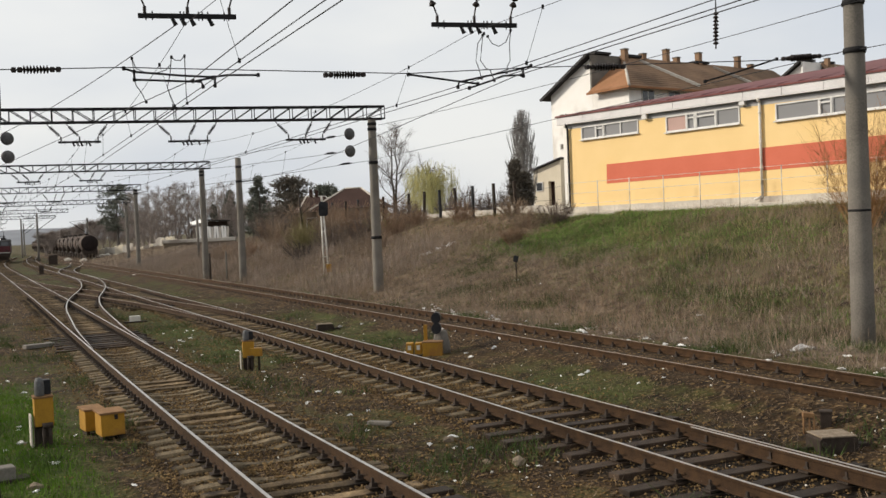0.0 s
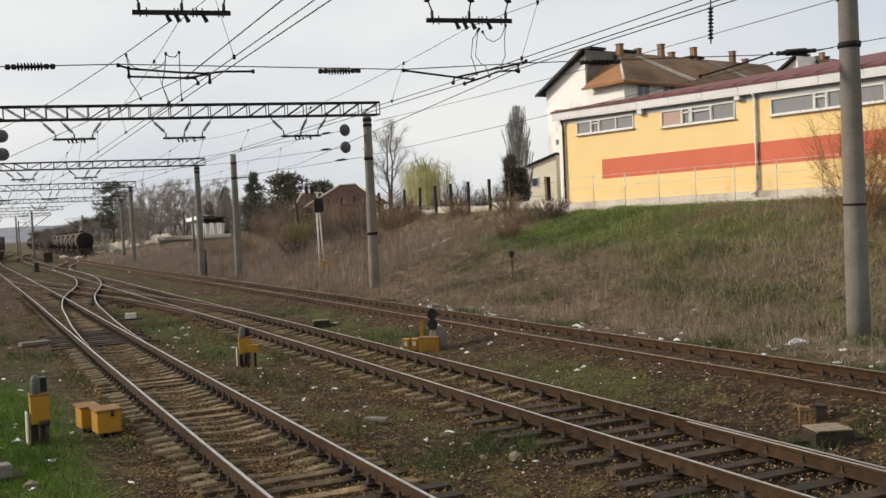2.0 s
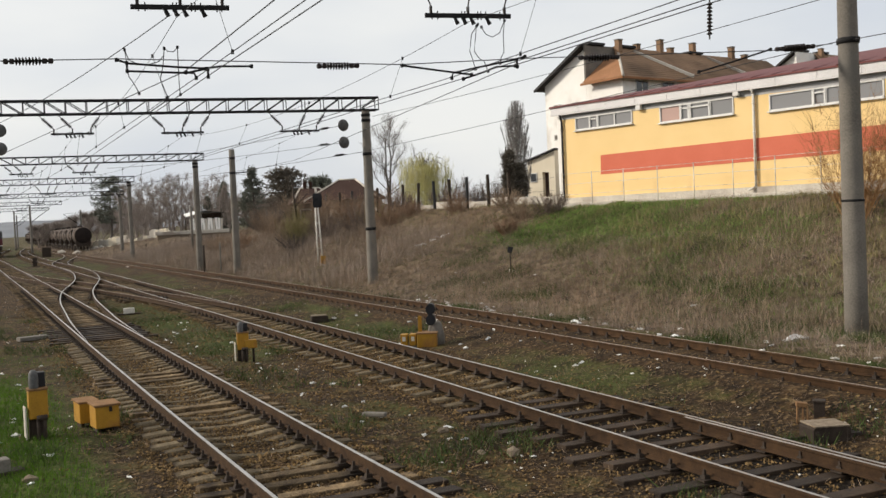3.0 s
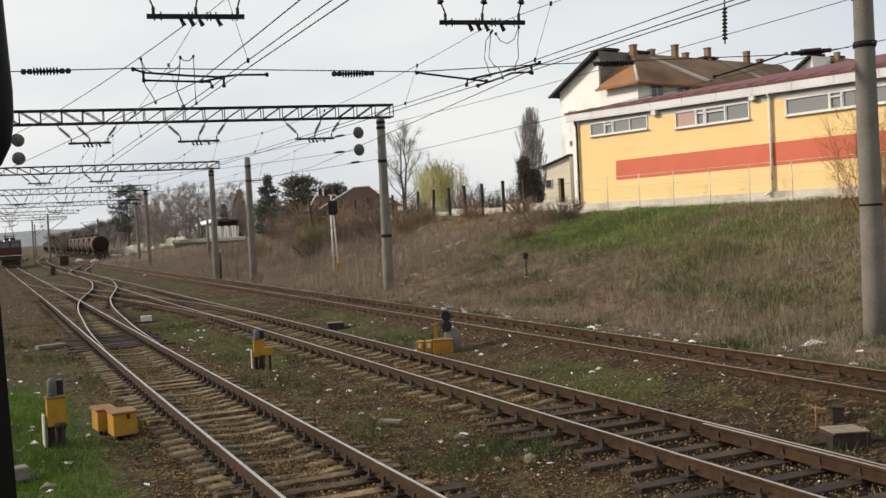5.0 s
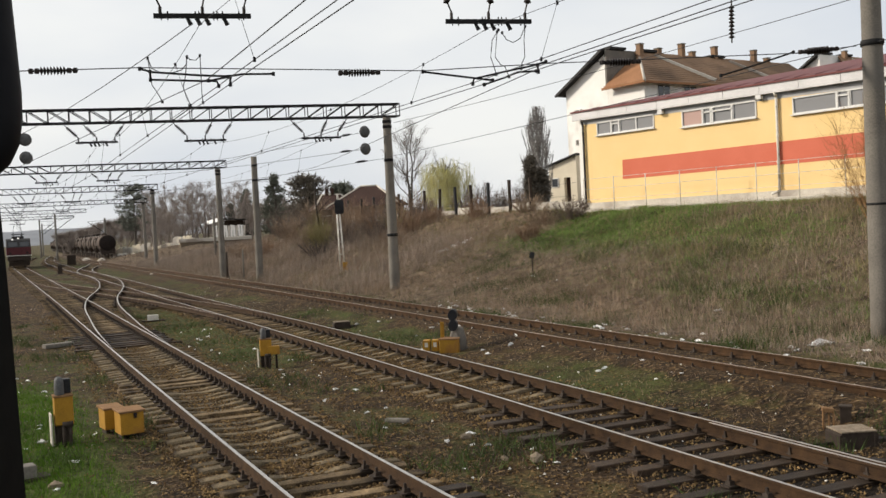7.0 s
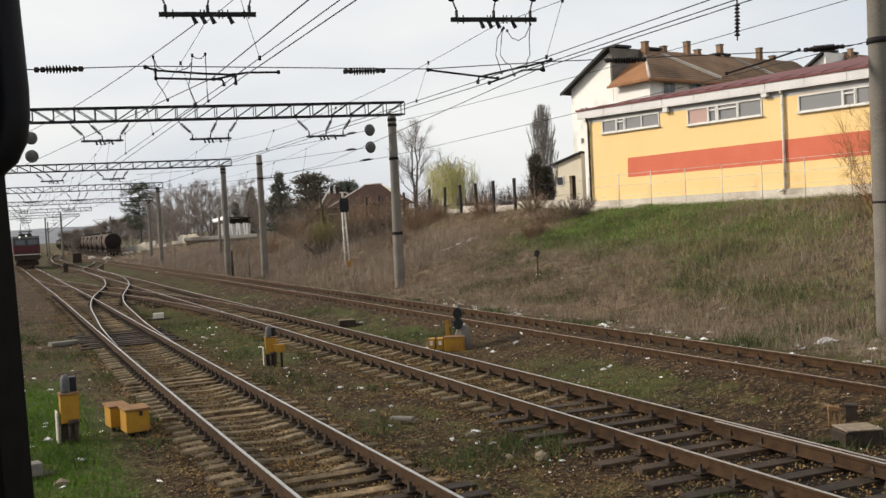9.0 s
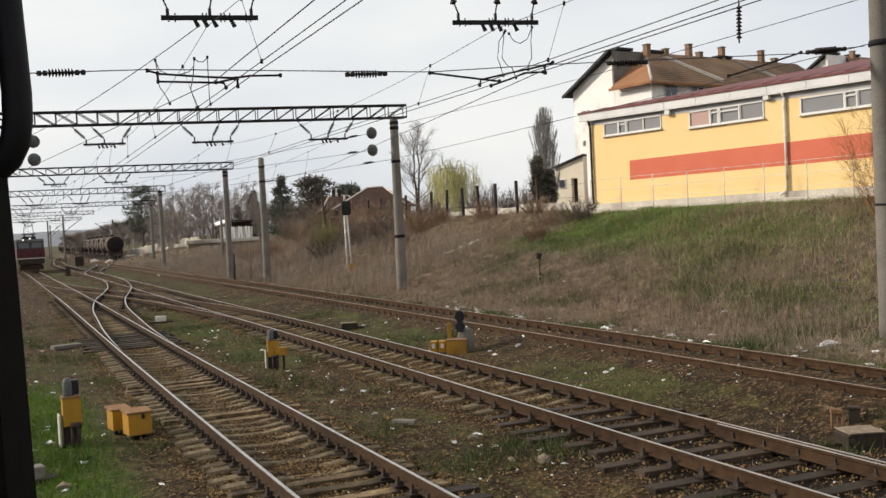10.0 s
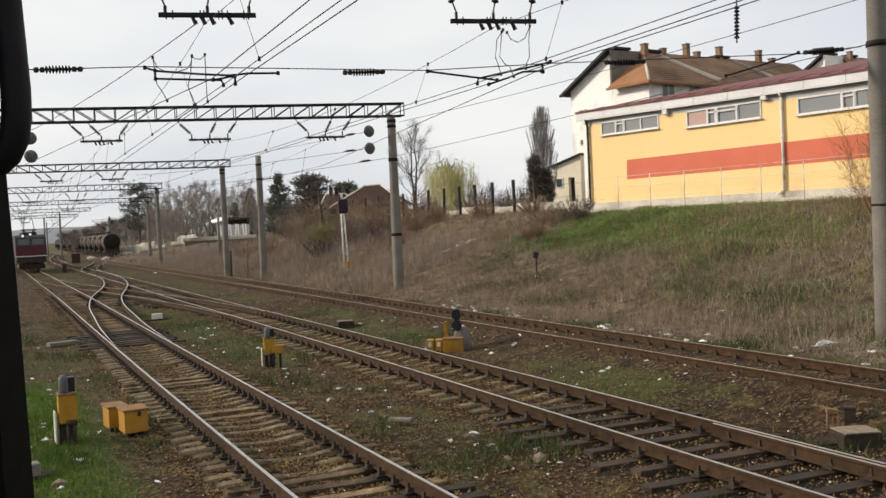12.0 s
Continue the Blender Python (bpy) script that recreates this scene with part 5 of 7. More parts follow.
    for x in (5.2, 15.0):
        a0, a1 = Vector((x, -0.6, ridge - sn * 0.6 + 0.03)), Vector((x + 3.2, -near - 0.3, e + 0.4))
        part("valley_strip", tube(bmesh.new(), a0, a1, 0.20, None, 5), M_PLINTH, near_roof, "pale mortared valley strip")
    part("hip_ridge", tube(bmesh.new(), (hip_x, -1.2, hip_z), (-0.7, -near - ov, e), 0.12, None, 6), M_PLINTH, near_roof)
    for x, y, h in chimneys:
        slope = sn if y < 0 else sl
        ch = part("chimney", box(bmesh.new(), (0.46, 0.5, h + 1.2), (x, y, ridge - slope * abs(y) + h / 2 - 0.6), None, 0.02), M_TILE, b, "rendered brown chimney")
        part("chimney_cap", box(bmesh.new(), (0.56, 0.6, 0.10), (x, y, ridge - slope * abs(y) + h + 0.04), None, 0.02), M_CONCRETE, ch)
    for x in (0.8, 4.6, 13.6):
        part("roof_hatch", box(bmesh.new(), (1.9, 0.9, 0.22), (x + 0.3, 0.1, ridge + 0.1), None, 0.03), M_LOCO_DARK, b)
    if full:
        for x in (2.2, 5.4, 8.6, 11.8, 15.0, 18.2):
            w = part("window", box(bmesh.new(), (1.5, 0.12, 1.5), (x, -near - 0.02, eave - 1.5), None, 0.01), M_FRAME, b)
            for q in (-0.36, 0.36):
                part("pane", box(bmesh.new(), (0.62, 0.03, 1.3), (x + q, -near - 0.085, eave - 1.5)), M_GLASS_DARK, w)
        for z in (12.0, 9.4, 6.8):
            bc = part("wall_unit", box(bmesh.new(), (0.35, 0.8, 0.55), (-0.18, 3.6, z), None, 0.03), M_FRAME, b, "white air-conditioning unit")
            part("unit_grille", box(bmesh.new(), (0.02, 0.5, 0.4), (-0.36, 3.6, z), None, 0.005), M_CONCRETE, bc)


build_apartments((13.2, 85.0, 0.2), 35.3, 24.0, 5.3, 4.2, 14.2, 16.95, "white apartment block with a worn brown tiled roof",
                 [(3.4, -0.6, 0.9), (9.2, -0.1, 1.0), (13.6, -0.1, 1.0), (19.2, -0.1, 1.0), (6.4, 0.1, 0.45), (10.8, 0.1, 0.4), (21.4, 0.1, 0.4)])
build_apartments((41.0, 112.0, 0.2), 35.3, 22.0, 5.5, 4.2, 16.4, 19.7, "white gabled apartment block, mostly hidden behind a roof", [(4.0, -0.5, 0.8), (9.0, -0.3, 0.8)], False)


def build_house(p, yaw, w, d, eave, ridge, label, wall, roofm, hip=2.0, chim=True):
    h = thing("house", Matrix.Translation(p) @ Matrix.Rotation(radians(yaw), 4, "Z"), label, "house", "low houses")
    part("wall", box(bmesh.new(), (w, d, eave + 1), (0, 0, (eave - 1) / 2), None, 0.02), wall, h)
    bm = bmesh.new()
    o = 0.6
    pts = [(-w / 2 - o, -d / 2 - o, eave), (w / 2 + o, -d / 2 - o, eave), (w / 2 + o, d / 2 + o, eave), (-w / 2 - o, d / 2 + o, eave), (-w / 2 + hip, 0, ridge), (w / 2 - hip, 0, ridge)]
    v = [bm.verts.new(q) for q in pts]
    for f in ((0, 1, 5, 4), (1, 2, 5), (2, 3, 4, 5), (3, 0, 4), (3, 2, 1, 0)):
        bm.faces.new([v[i] for i in f])
    bmesh.ops.recalc_face_normals(bm, faces=bm.faces)
    roof = part("roof", bm, roofm, h)
    for a, b in (((-w / 2 + hip, 0, ridge), (w / 2 - hip, 0, ridge)), ((-w / 2 - o, -d / 2 - o, eave), (-w / 2 + hip, 0, ridge)), ((w / 2 + o, -d / 2 - o, eave), (w / 2 - hip, 0, ridge))):
        part("ridge_tiles", tube(bmesh.new(), a, b, 0.09, None, 6), M_PLINTH, roof)
    if chim:
        for x in (-0.45, 0.1):
            part("chimney", box(bmesh.new(), (0.32, 0.4, 0.9), (x * w / 3, 0.1, ridge + 0.2), None, 0.02), M_DARKTILE, h)
    for x in (-w / 4, w / 5):
        wd = part("window", box(bmesh.new(), (1.1, 0.1, 1.1), (x, -d / 2 - 0.02, eave - 1.1), None, 0.01), M_FRAME, h)
        part("pane", box(bmesh.new(), (0.9, 0.03, 0.9), (x, -d / 2 - 0.07, eave - 1.1)), M_GLASS_DARK, wd)
    return h


def spot(x, y, z=None):
    u, n = to_un(x, y)
    return Vector((x, y, ground_z(u, n) if z is None else z))


M_HOUSE = mat("faded_house_render", (0.17, 0.145, 0.12), (0.25, 0.22, 0.185), 0.95, 0, 0.8, 15, 0.1)
M_OCHRE = mat("pale_ochre_render", (0.60, 0.53, 0.41), (0.70, 0.63, 0.50), 0.95, 0, 0.8, 15, 0.1)
M_DARKTILE = mat("dark_brown_roof_tile", (0.036, 0.020, 0.016), (0.060, 0.034, 0.027), 0.95, 0, 0.7, 12, 0.4)
def build_lean_to():
    """Narrow rendered annexe with a sloping roof, a dark doorway and a clay flue."""
    t = thing("annexe", Matrix.Translation((9.0, 86.0, 3.2)) @ Matrix.Rotation(radians(-40), 4, "Z"), "narrow cream annexe with a sloping roof beside the apartments", "building")
    bm = prism(bmesh.new(), [(-1.25, 0), (0.30, 0), (0.30, 4.72), (-1.25, 4.28)], 0, 4.0)
    prism(bm, [(0.95, 0), (1.6, 0), (1.6, 5.1), (0.95, 4.9)], 0, 4.0)
    prism(bm, [(0.30, 3.3), (0.95, 3.3), (0.95, 4.9), (0.30, 4.72)], 0, 4.0)
    part("wall", bm, M_OCHRE, t)
    part("door", box(bmesh.new(), (0.65, 0.08, 3.3), (0.625, 0.45, 1.65), None, 0.01), M_DARKTILE, t, "dark brown door in a deep reveal")
    part("roof", prism(bmesh.new(), [(-1.5, 4.25), (1.75, 5.17), (1.75, 5.29), (-1.5, 4.37)], -0.3, 4.2), M_LOCO_DARK, t)
    w = part("window", box(bmesh.new(), (0.7, 0.1, 0.8), (-0.6, -0.02, 2.9), None, 0.01), M_FRAME, t)
    part("pane", box(bmesh.new(), (0.56, 0.03, 0.66), (-0.6, -0.075, 2.9)), M_GLASS_DARK, w)


build_house(spot(-8.6, 97, 3.2), -6, 6.0, 5.0, 1.9, 3.9, "low house with a hipped dark brown roof", M_HOUSE, M_DARKTILE, 2.2, False)
build_house(spot(-12.9, 102, 3.0), 14, 3.2, 5.0, 2.0, 3.6, "low house with a brown roof and two chimneys", M_HOUSE, M_DARKTILE, 0.6)
build_lean_to()


def build_low_wall():
    w = thing("low_wall", Matrix(), "low pale concrete wall along the top of the bank", "wall", "", "structure")
    for i in range(16):
        u0 = 47.0 + i * 2.6
        h = 0.42 + 0.08 * ((i * 7) % 3)
        c = at(u0 + 1.28, 30.2, 3.5 + h / 2 - 0.15)
        part("wall_panel", box(bmesh.new(), (0.22, 2.56, h + 0.3), c, Matrix.Rotation(TURN, 4, "Z"), 0.015), M_PLINTH, w)


build_low_wall()


def build_fence():
    f = thing("post_fence", Matrix(), "row of dark weathered fence posts along the bank", "fence")
    bearings = (0.0735, 0.0525, 0.0310, 0.0140, -0.002, -0.018, -0.0335, -0.0477, -0.059, -0.0715, -0.0845, -0.097, -0.110)
    rng = random.Random(3)
    for b in bearings:
        # meet the bearing with the line n = 29.3
        y = 29.3 / (b * NX + NY)
        x = b * y
        bm = bmesh.new()
        box(bm, (0.16, 0.16, 2.5), (x, y, 3.4 + 0.85), Matrix.Rotation(radians(rng.uniform(-2.5, 2.5)), 4, "Y") @ Matrix.Rotation(TURN, 4, "Z"), 0.012)
        part("fence_post", bm, M_BLACK if rng.random() < 0.4 else M_IRON, f)
    for z in (4.2, 4.9):
        part("fence_wire", tube(bmesh.new(), at(46, 29.3, z), at(100, 29.3, z), 0.008, None, 4), M_WIRE, f)


build_fence()
u_pole = spot(-13.3, 95, 3.0)
t = thing("utility_pole", Matrix.Translation(u_pole) @ Matrix.Diagonal((0.7, 0.7, 0.72, 1)), "dark leaning wooden utility pole with a strut", "utility pole")
part("pole_shaft", tube(bmesh.new(), (0, 0, -0.5), (-0.5, 0, 5.3), 0.16, 0.12, 10), M_IRON, t)
part("strut", tube(bmesh.new(), (1.4, 0, 3.9), (-0.3, 0, 2.2), 0.05, None, 8), M_IRON, t)
part("crossarm", tube(bmesh.new(), (-0.9, 0, 4.9), (0.1, 0, 4.95), 0.05, None, 6), M_IRON, t)


def build_ledge():
    """Concrete platform edge with a pale wall and stones on the far bank."""
    e = thing("concrete_ledge", Matrix(), "long pale concrete ledge on the far bank", "ledge")
    a, b = Vector((-42.0, 148, 2.45)), Vector((-31.9, 152, 2.5))
    rot = (b - a).to_track_quat("X", "Z").to_matrix().to_4x4()
    part("slab", box(bmesh.new(), ((b - a).length, 1.6, 0.55), (a + b) / 2, rot, 0.05), M_PLINTH, e)
    part("slab_footing", box(bmesh.new(), ((b - a).length - 0.6, 1.3, 1.6), (a + b) / 2 - Vector((0, 0, 1.0)), rot, 0.05), M_ROCK, e)
    boards = thing("board_fence", Matrix.Translation((-35.5, 153.2, 2.6)) @ Matrix.Rotation(radians(18), 4, "Z"), "pale upright board fence on the far ledge", "fence")
    for i in range(13):
        part("board", box(bmesh.new(), (0.34, 0.05, 1.75 + 0.12 * ((i * 5) % 3)), (-2.3 + 0.385 * i, 0, 0.95), Matrix.Rotation(radians(((i * 7) % 5 - 2) * 1.2), 4, "Y"), 0.008), M_WHITE if i % 3 else M_PLINTH, boards)
    for z in (0.5, 1.4):
        part("rail", box(bmesh.new(), (4.9, 0.06, 0.1), (0, 0.06, z), None, 0.008), M_IRON, boards)
    shed = thing("shed", Matrix.Translation((-35.3, 156.5, 2.6)) @ Matrix.Rotation(radians(18), 4, "Z"), "dark open-sided shed behind a pale board fence", "shed")
    part("roof", box(bmesh.new(), (3.4, 3.0, 0.14), (0, 0, 2.85), Matrix.Rotation(radians(4), 4, "Y"), 0.02), M_LOCO_DARK, shed)
    part("back_wall", box(bmesh.new(), (3.0, 0.12, 2.7), (0, 1.2, 1.35), None, 0.01), M_IRON, shed)
    for x in (-1.4, 0.1, 1.4):
        part("shed_post", box(bmesh.new(), (0.12, 0.12, 2.8), (x, -1.2, 1.4), None, 0.01), M_IRON, shed)
    canopy = thing("canopy", Matrix.Translation((-38.2, 154.6, 2.5)) @ Matrix.Rotation(radians(18), 4, "Z"), "small white sheet canopy on thin posts", "canopy")
    part("sheet", box(bmesh.new(), (1.9, 1.6, 0.10), (0, 0, 2.75), Matrix.Rotation(radians(-14), 4, "Y") @ Matrix.Rotation(radians(18), 4, "X"), 0.02), M_WHITE, canopy)
    for x in (-0.8, 0.8):
        for y in (-0.6, 0.6):
            part("canopy_post", tube(bmesh.new(), (x, y, -0.4), (x, y, 2.7 + 0.2 * x), 0.05, None, 6), M_IRON, canopy)
    wall = thing("stone_wall", Matrix(), "broken pale stone retaining wall along the far bank", "wall")
    rng = random.Random(18)
    for i in range(46):
        f = i / 45
        x, y = -58.5 + 18.3 * f, 170 - 9.5 * f
        h = (1.5 if f < 0.36 or 0.6 < f < 0.82 else 0.75) * rng.uniform(0.75, 1.15)
        bm = box(bmesh.new(), (rng.uniform(0.42, 0.62), 0.6, h), (x, y, ground_z(*to_un(x, y)) + h / 2 - 0.15), Matrix.Rotation(radians(rng.uniform(-30, -20)), 4, "Z"), 0.06)
        part("stone_block", bm, M_OCHRE if rng.random() < 0.5 else M_PLINTH, wall)
    rng = random.Random(8)
    for i in range(26):
        x = -58 + i * 0.6 + rng.uniform(-0.6, 0.6)
        s = rng.uniform(0.2, 0.6)
        bm = bmesh.new()
        bmesh.ops.create_icosphere(bm, subdivisions=1, radius=s)
        for v in bm.verts:
            v.co = Vector((v.co.x * 1.3, v.co.y, v.co.z * 0.7)) * (1 + 0.25 * noise.noise(v.co * 2 + Vector((i, 0, 0))))
        st = part("rubble_stone", bm, M_OCHRE if i % 2 else M_PLINTH)
        y = 172 + 0.25 * (x + 40) + rng.uniform(-7, 7)
        st.location = (x * 1.05, y, ground_z(*to_un(x * 1.05, y)) + 0.2 * s)
        tagged(st, "pale rubble stone on the far bank", "stone", "rubble stones")


build_ledge()


# ---- plants ----
def rod_tree(bm, pts, r0, r1, sides=5):
    k = len(pts) - 1
    for i in range(k):
        tube(bm, pts[i], pts[i + 1], r0 + (r1 - r0) * i / k, r0 + (r1 - r0) * (i + 1) / k, sides, False)


def bare_tree(p, h, spread, seed, label, lift=0.9, limbs=16, twigs=2600, bark=None, twig=None, clear=0.25, stems=1, twig_w=0.02, twig_len=0.7, name="bare_tree", group="bare trees"):
    """Trunk, limbs and boughs as tapered tubes; the crown is fine twigs."""
    rng = random.Random(seed)
    bark, twig = bark or M_BARK, twig or M_TWIG
    t = thing(name, Matrix.Translation(p), label, "tree", group)
    bm = bmesh.new()
    ends = []
    for st in range(stems):
        lean = Vector((rng.uniform(-0.10, 0.10), rng.uniform(-0.10, 0.10), 0)) * (1 if stems == 1 else 2.2)
        r0 = 0.022 * h / stems ** 0.4
        trunk = [Vector((0, 0, -0.3)) + Vector((lean.x * h * f + rng.uniform(-0.03, 0.03) * h * f, lean.y * h * f, h * 0.95 * f + 0.3 * f)) for f in [i / 8 for i in range(9)]]
        rod_tree(bm, trunk, r0, r0 * 0.12, 7)
        for i in range(limbs // stems + 1):
            f = clear + (0.95 - clear) * (i + rng.random()) / (limbs // stems + 1)
            k = min(7, int(f * 8))
            o = trunk[k].lerp(trunk[k + 1], f * 8 - k)
            az = i * 2.4 + rng.uniform(-0.5, 0.5)
            reach = spread * (1 - 0.65 * (f - clear) / (1 - clear)) * rng.uniform(0.65, 1.05)
            out = Vector((math.cos(az), math.sin(az), 0))
            limb = [o]
            for j in range(1, 6):
                g = j / 5
                limb.append(o + out * reach * g ** 0.85 + Vector((rng.uniform(-0.06, 0.06) * reach, rng.uniform(-0.06, 0.06) * reach, reach * lift * (0.5 * g + 0.6 * g * g))))
            limb = [Vector((q.x, q.y, min(q.z, h))) for q in limb]
            rod_tree(bm, limb, r0 * 0.42 * (1 - 0.5 * f), 0.008)
            for j in range(6):
                g = rng.uniform(0.25, 1.0) * 5
                a = limb[int(min(4, g))].lerp(limb[int(min(4, g)) + 1], g - int(min(4, g)))
                d = (out * rng.uniform(0.2, 1) + Vector((rng.uniform(-0.8, 0.8), rng.uniform(-0.8, 0.8), rng.uniform(0.2, 1.0) * lift))).normalized() * reach * rng.uniform(0.25, 0.5)
                b = a + d
                b.z = min(b.z, h * 1.02)
                rod_tree(bm, [a, a.lerp(b, 0.5) + Vector((0, 0, 0.04 * reach)), b], 0.02, 0.006, 4)
                ends.append((a, b))
    part("trunk", bm, bark, t)
    nr = np.random.RandomState(seed)
    idx = nr.randint(0, len(ends), twigs)
    A = np.array([e[0] for e in ends])[idx]
    B = np.array([e[1] for e in ends])[idx]
    f = nr.rand(twigs, 1)
    roots = A + (B - A) * f
    roots = roots + nr.normal(0, 0.05 * spread, (twigs, 3))
    d = (B - A) / (np.linalg.norm(B - A, axis=1, keepdims=True) + 1e-6) + nr.normal(0, 0.55, (twigs, 3)) + np.array([0, 0, 0.4 * lift])
    d /= np.linalg.norm(d, axis=1, keepdims=True)
    tips = roots + d * (twig_len * nr.uniform(0.4, 1.0, (twigs, 1)))
    tagged(obj("crown", blades("crown", roots, tips, twig_w * nr.uniform(0.6, 1.2, twigs), twig), None, t), kind="stuff")
    return t


def conifer(p, h, width, seed, label, needle=None, airy=0.0, flat=False, name="conifer", group="conifers"):
    rng = random.Random(seed)
    nr = np.random.RandomState(seed)
    t = thing(name, Matrix.Translation(p), label, "tree", group)
    bm = bmesh.new()
    rod_tree(bm, [Vector((rng.uniform(-0.02, 0.02) * h, 0, h * i / 6 - (0.3 if i == 0 else 0))) for i in range(7)], 0.022 * h, 0.02, 7)
    roots, tips = [], []
    z = h * (0.12 if not flat else 0.3)
    while z < h * 0.98:
        f = z / h
        reach = width / 2 * ((1 - f) ** 0.75 if not flat else math.sqrt(max(0.05, 1 - ((f - 0.62) / 0.42) ** 2))) * rng.uniform(0.65, 1.15)
        for i in range(6):
            if rng.random() < airy:
                continue
            az = rng.uniform(0, 6.28)
            b = Vector((math.cos(az) * reach, math.sin(az) * reach, z + reach * rng.uniform(-0.15, 0.2)))
            a = Vector((0, 0, z))
            tube(bm, a, b, 0.03, 0.008, 4, False)
            k = 46
            g = nr.uniform(0.15, 1.05, (k, 1))
            base = np.array(a) + (np.array(b) - np.array(a)) * g
            roots.append(base + nr.normal(0, 0.10 + 0.03 * reach, (k, 3)))
            dirs = (np.array(b) - np.array(a)) / max(reach, 0.1) * 0.5 + nr.normal(0, 0.7, (k, 3)) + np.array([0, 0, 0.15])
            tips.append(roots[-1] + dirs * 0.35 * (0.6 + 0.04 * h))
        z += h * 0.035
    part("trunk", bm, M_BARK, t)
    roots, tips = np.concatenate(roots), np.concatenate(tips)
    tagged(obj("crown", blades("crown", roots, tips, 0.16, needle or M_NEEDLE), None, t), kind="stuff")
    return t


def shrub(p, h, width, seed, label, twig=None, count=900, w=0.018, name="shrub", group="bare shrubs"):
    """Many stems from the root with side twigs."""
    nr = np.random.RandomState(seed)
    stems = max(12, count // 30)
    az = nr.uniform(0, 6.28, stems)
    lean = nr.uniform(0.05, 1.0, stems) ** 0.7
    top = np.stack([np.cos(az) * lean * width / 2, np.sin(az) * lean * width / 2, h * (1.05 - 0.45 * lean ** 2) * nr.uniform(0.6, 1.0, stems)], 1)
    foot = top * np.array([0.22, 0.22, 0]) + np.array([0, 0, -0.15])
    i = nr.randint(0, stems, count)
    f = nr.uniform(0.2, 1.0, (count, 1))
    roots = foot[i] + (top[i] - foot[i]) * f
    d = (top[i] - foot[i]) * 0.28 / h * 1.0 + nr.normal(0, 0.20, (count, 3)) + np.array([0, 0, 0.1])
    tips = roots + d * h * 0.42
    t = thing(name, Matrix.Translation(p), label, "shrub", group)
    tagged(obj("stem_mass", blades("stem_mass", foot, top, w * 1.8, twig or M_TWIG), None, t), kind="stuff")
    tagged(obj("twig_mass", blades("twig_mass", roots, tips, w, twig or M_TWIG), None, t), kind="stuff")


def bearing(px, depth):
    """Ground spot at that depth on the bearing tan = px."""
    return spot(px * depth, depth)


bare_tree(bearing(-0.0475, 92), 8.9, 3.0, 11, "tall bare grey tree with spreading limbs behind the fence", 1.1, 22, 2800, None, M_TWIG, 0.22, 2, 0.014, 0.8)


def willow(p, h, width):
    nr = np.random.RandomState(5)
    t = thing("willow", Matrix.Translation(p), "yellow-green weeping willow coming into leaf", "tree")
    bm = bmesh.new()
    rod_tree(bm, [Vector((0, 0, -0.3)), Vector((0.1, 0, h * 0.3)), Vector((0, 0.1, h * 0.6))], 0.22, 0.12, 8)
    tops = []
    for i in range(22):
        az = i * 2.4
        r = width / 2 * nr.uniform(0.25, 0.9)
        q = Vector((math.cos(az) * r, math.sin(az) * r, h * nr.uniform(0.70, 0.94) * (1 - 0.16 * (2 * r / width) ** 2)))
        rod_tree(bm, [Vector((0, 0, h * nr.uniform(0.3, 0.6))), q * 0.6 + Vector((0, 0, h * 0.38)), q], 0.04, 0.008, 5)
        tops.append(q + Vector((0, 0, 0.25)))
    part("trunk", bm, M_BARK, t)
    k = 5600
    i = nr.randint(0, len(tops), k)
    roots = np.array(tops)[i] * np.array([1.0, 1.0, 1.0]) + nr.normal(0, 0.28, (k, 3)) * np.array([1, 1, 0.5])
    roots[:, 2] -= nr.uniform(0, h * 0.62, k)
    tips = roots + np.stack([nr.normal(0, 0.10, k), nr.normal(0, 0.10, k), -nr.uniform(0.4, 1.5, k)], 1)
    tips[:, 2] = np.maximum(tips[:, 2], 0.1)
    tagged(obj("hanging_foliage", blades("hanging_foliage", roots, tips, 0.024, M_WILLOW), None, t), kind="stuff")


willow(bearing(-0.0115, 88), 5.7, 4.8)


def poplar(p, h, width, seed, label):
    rng = random.Random(seed)
    nr = np.random.RandomState(seed)
    t = thing("poplar", Matrix.Translation(p), label, "tree", "poplars")
    bm = bmesh.new()
    rod_tree(bm, [Vector((0, 0, -0.3)), Vector((0.03, 0, h * 0.5)), Vector((0, 0, h))], 0.2, 0.02, 8)
    segs = []
    for i in range(150):
        az = rng.uniform(0, 6.28)
        g = 0.22 + 0.78 * ((i + rng.random()) / 150) ** 0.8
        r = width / 2 * max(0.03, 1 - g ** 13.0) ** 0.5 * (0.72 + 0.28 * math.sin(math.pi * min(1.0, g * 1.05))) * rng.uniform(0.35, 1.0)
        e = Vector((math.cos(az) * r, math.sin(az) * r, h * g))
        o = Vector((0, 0, h * max(0.03, g - rng.uniform(0.18, 0.34))))
        m = o.lerp(e, 0.35) + Vector((math.cos(az), math.sin(az), 0)) * r * 0.35
        rod_tree(bm, [o, m, e], 0.04, 0.008, 4)
        segs.append((m, e))
    part("trunk", bm, M_BARK_PALE, t)
    k = 11000
    i = nr.randint(0, len(segs), k)
    A, B = np.array([q[0] for q in segs])[i], np.array([q[1] for q in segs])[i]
    roots = A + (B - A) * nr.rand(k, 1)
    tips = roots + np.stack([nr.normal(0, 0.10, k), nr.normal(0, 0.10, k), nr.uniform(0.2, 0.6, k)], 1)
    tips[:, 2] = np.minimum(tips[:, 2], h * 1.01)
    tagged(obj("twig_mass", blades("twig_mass", roots, tips, 0.020, M_TWIG_PALE), None, t), kind="stuff")


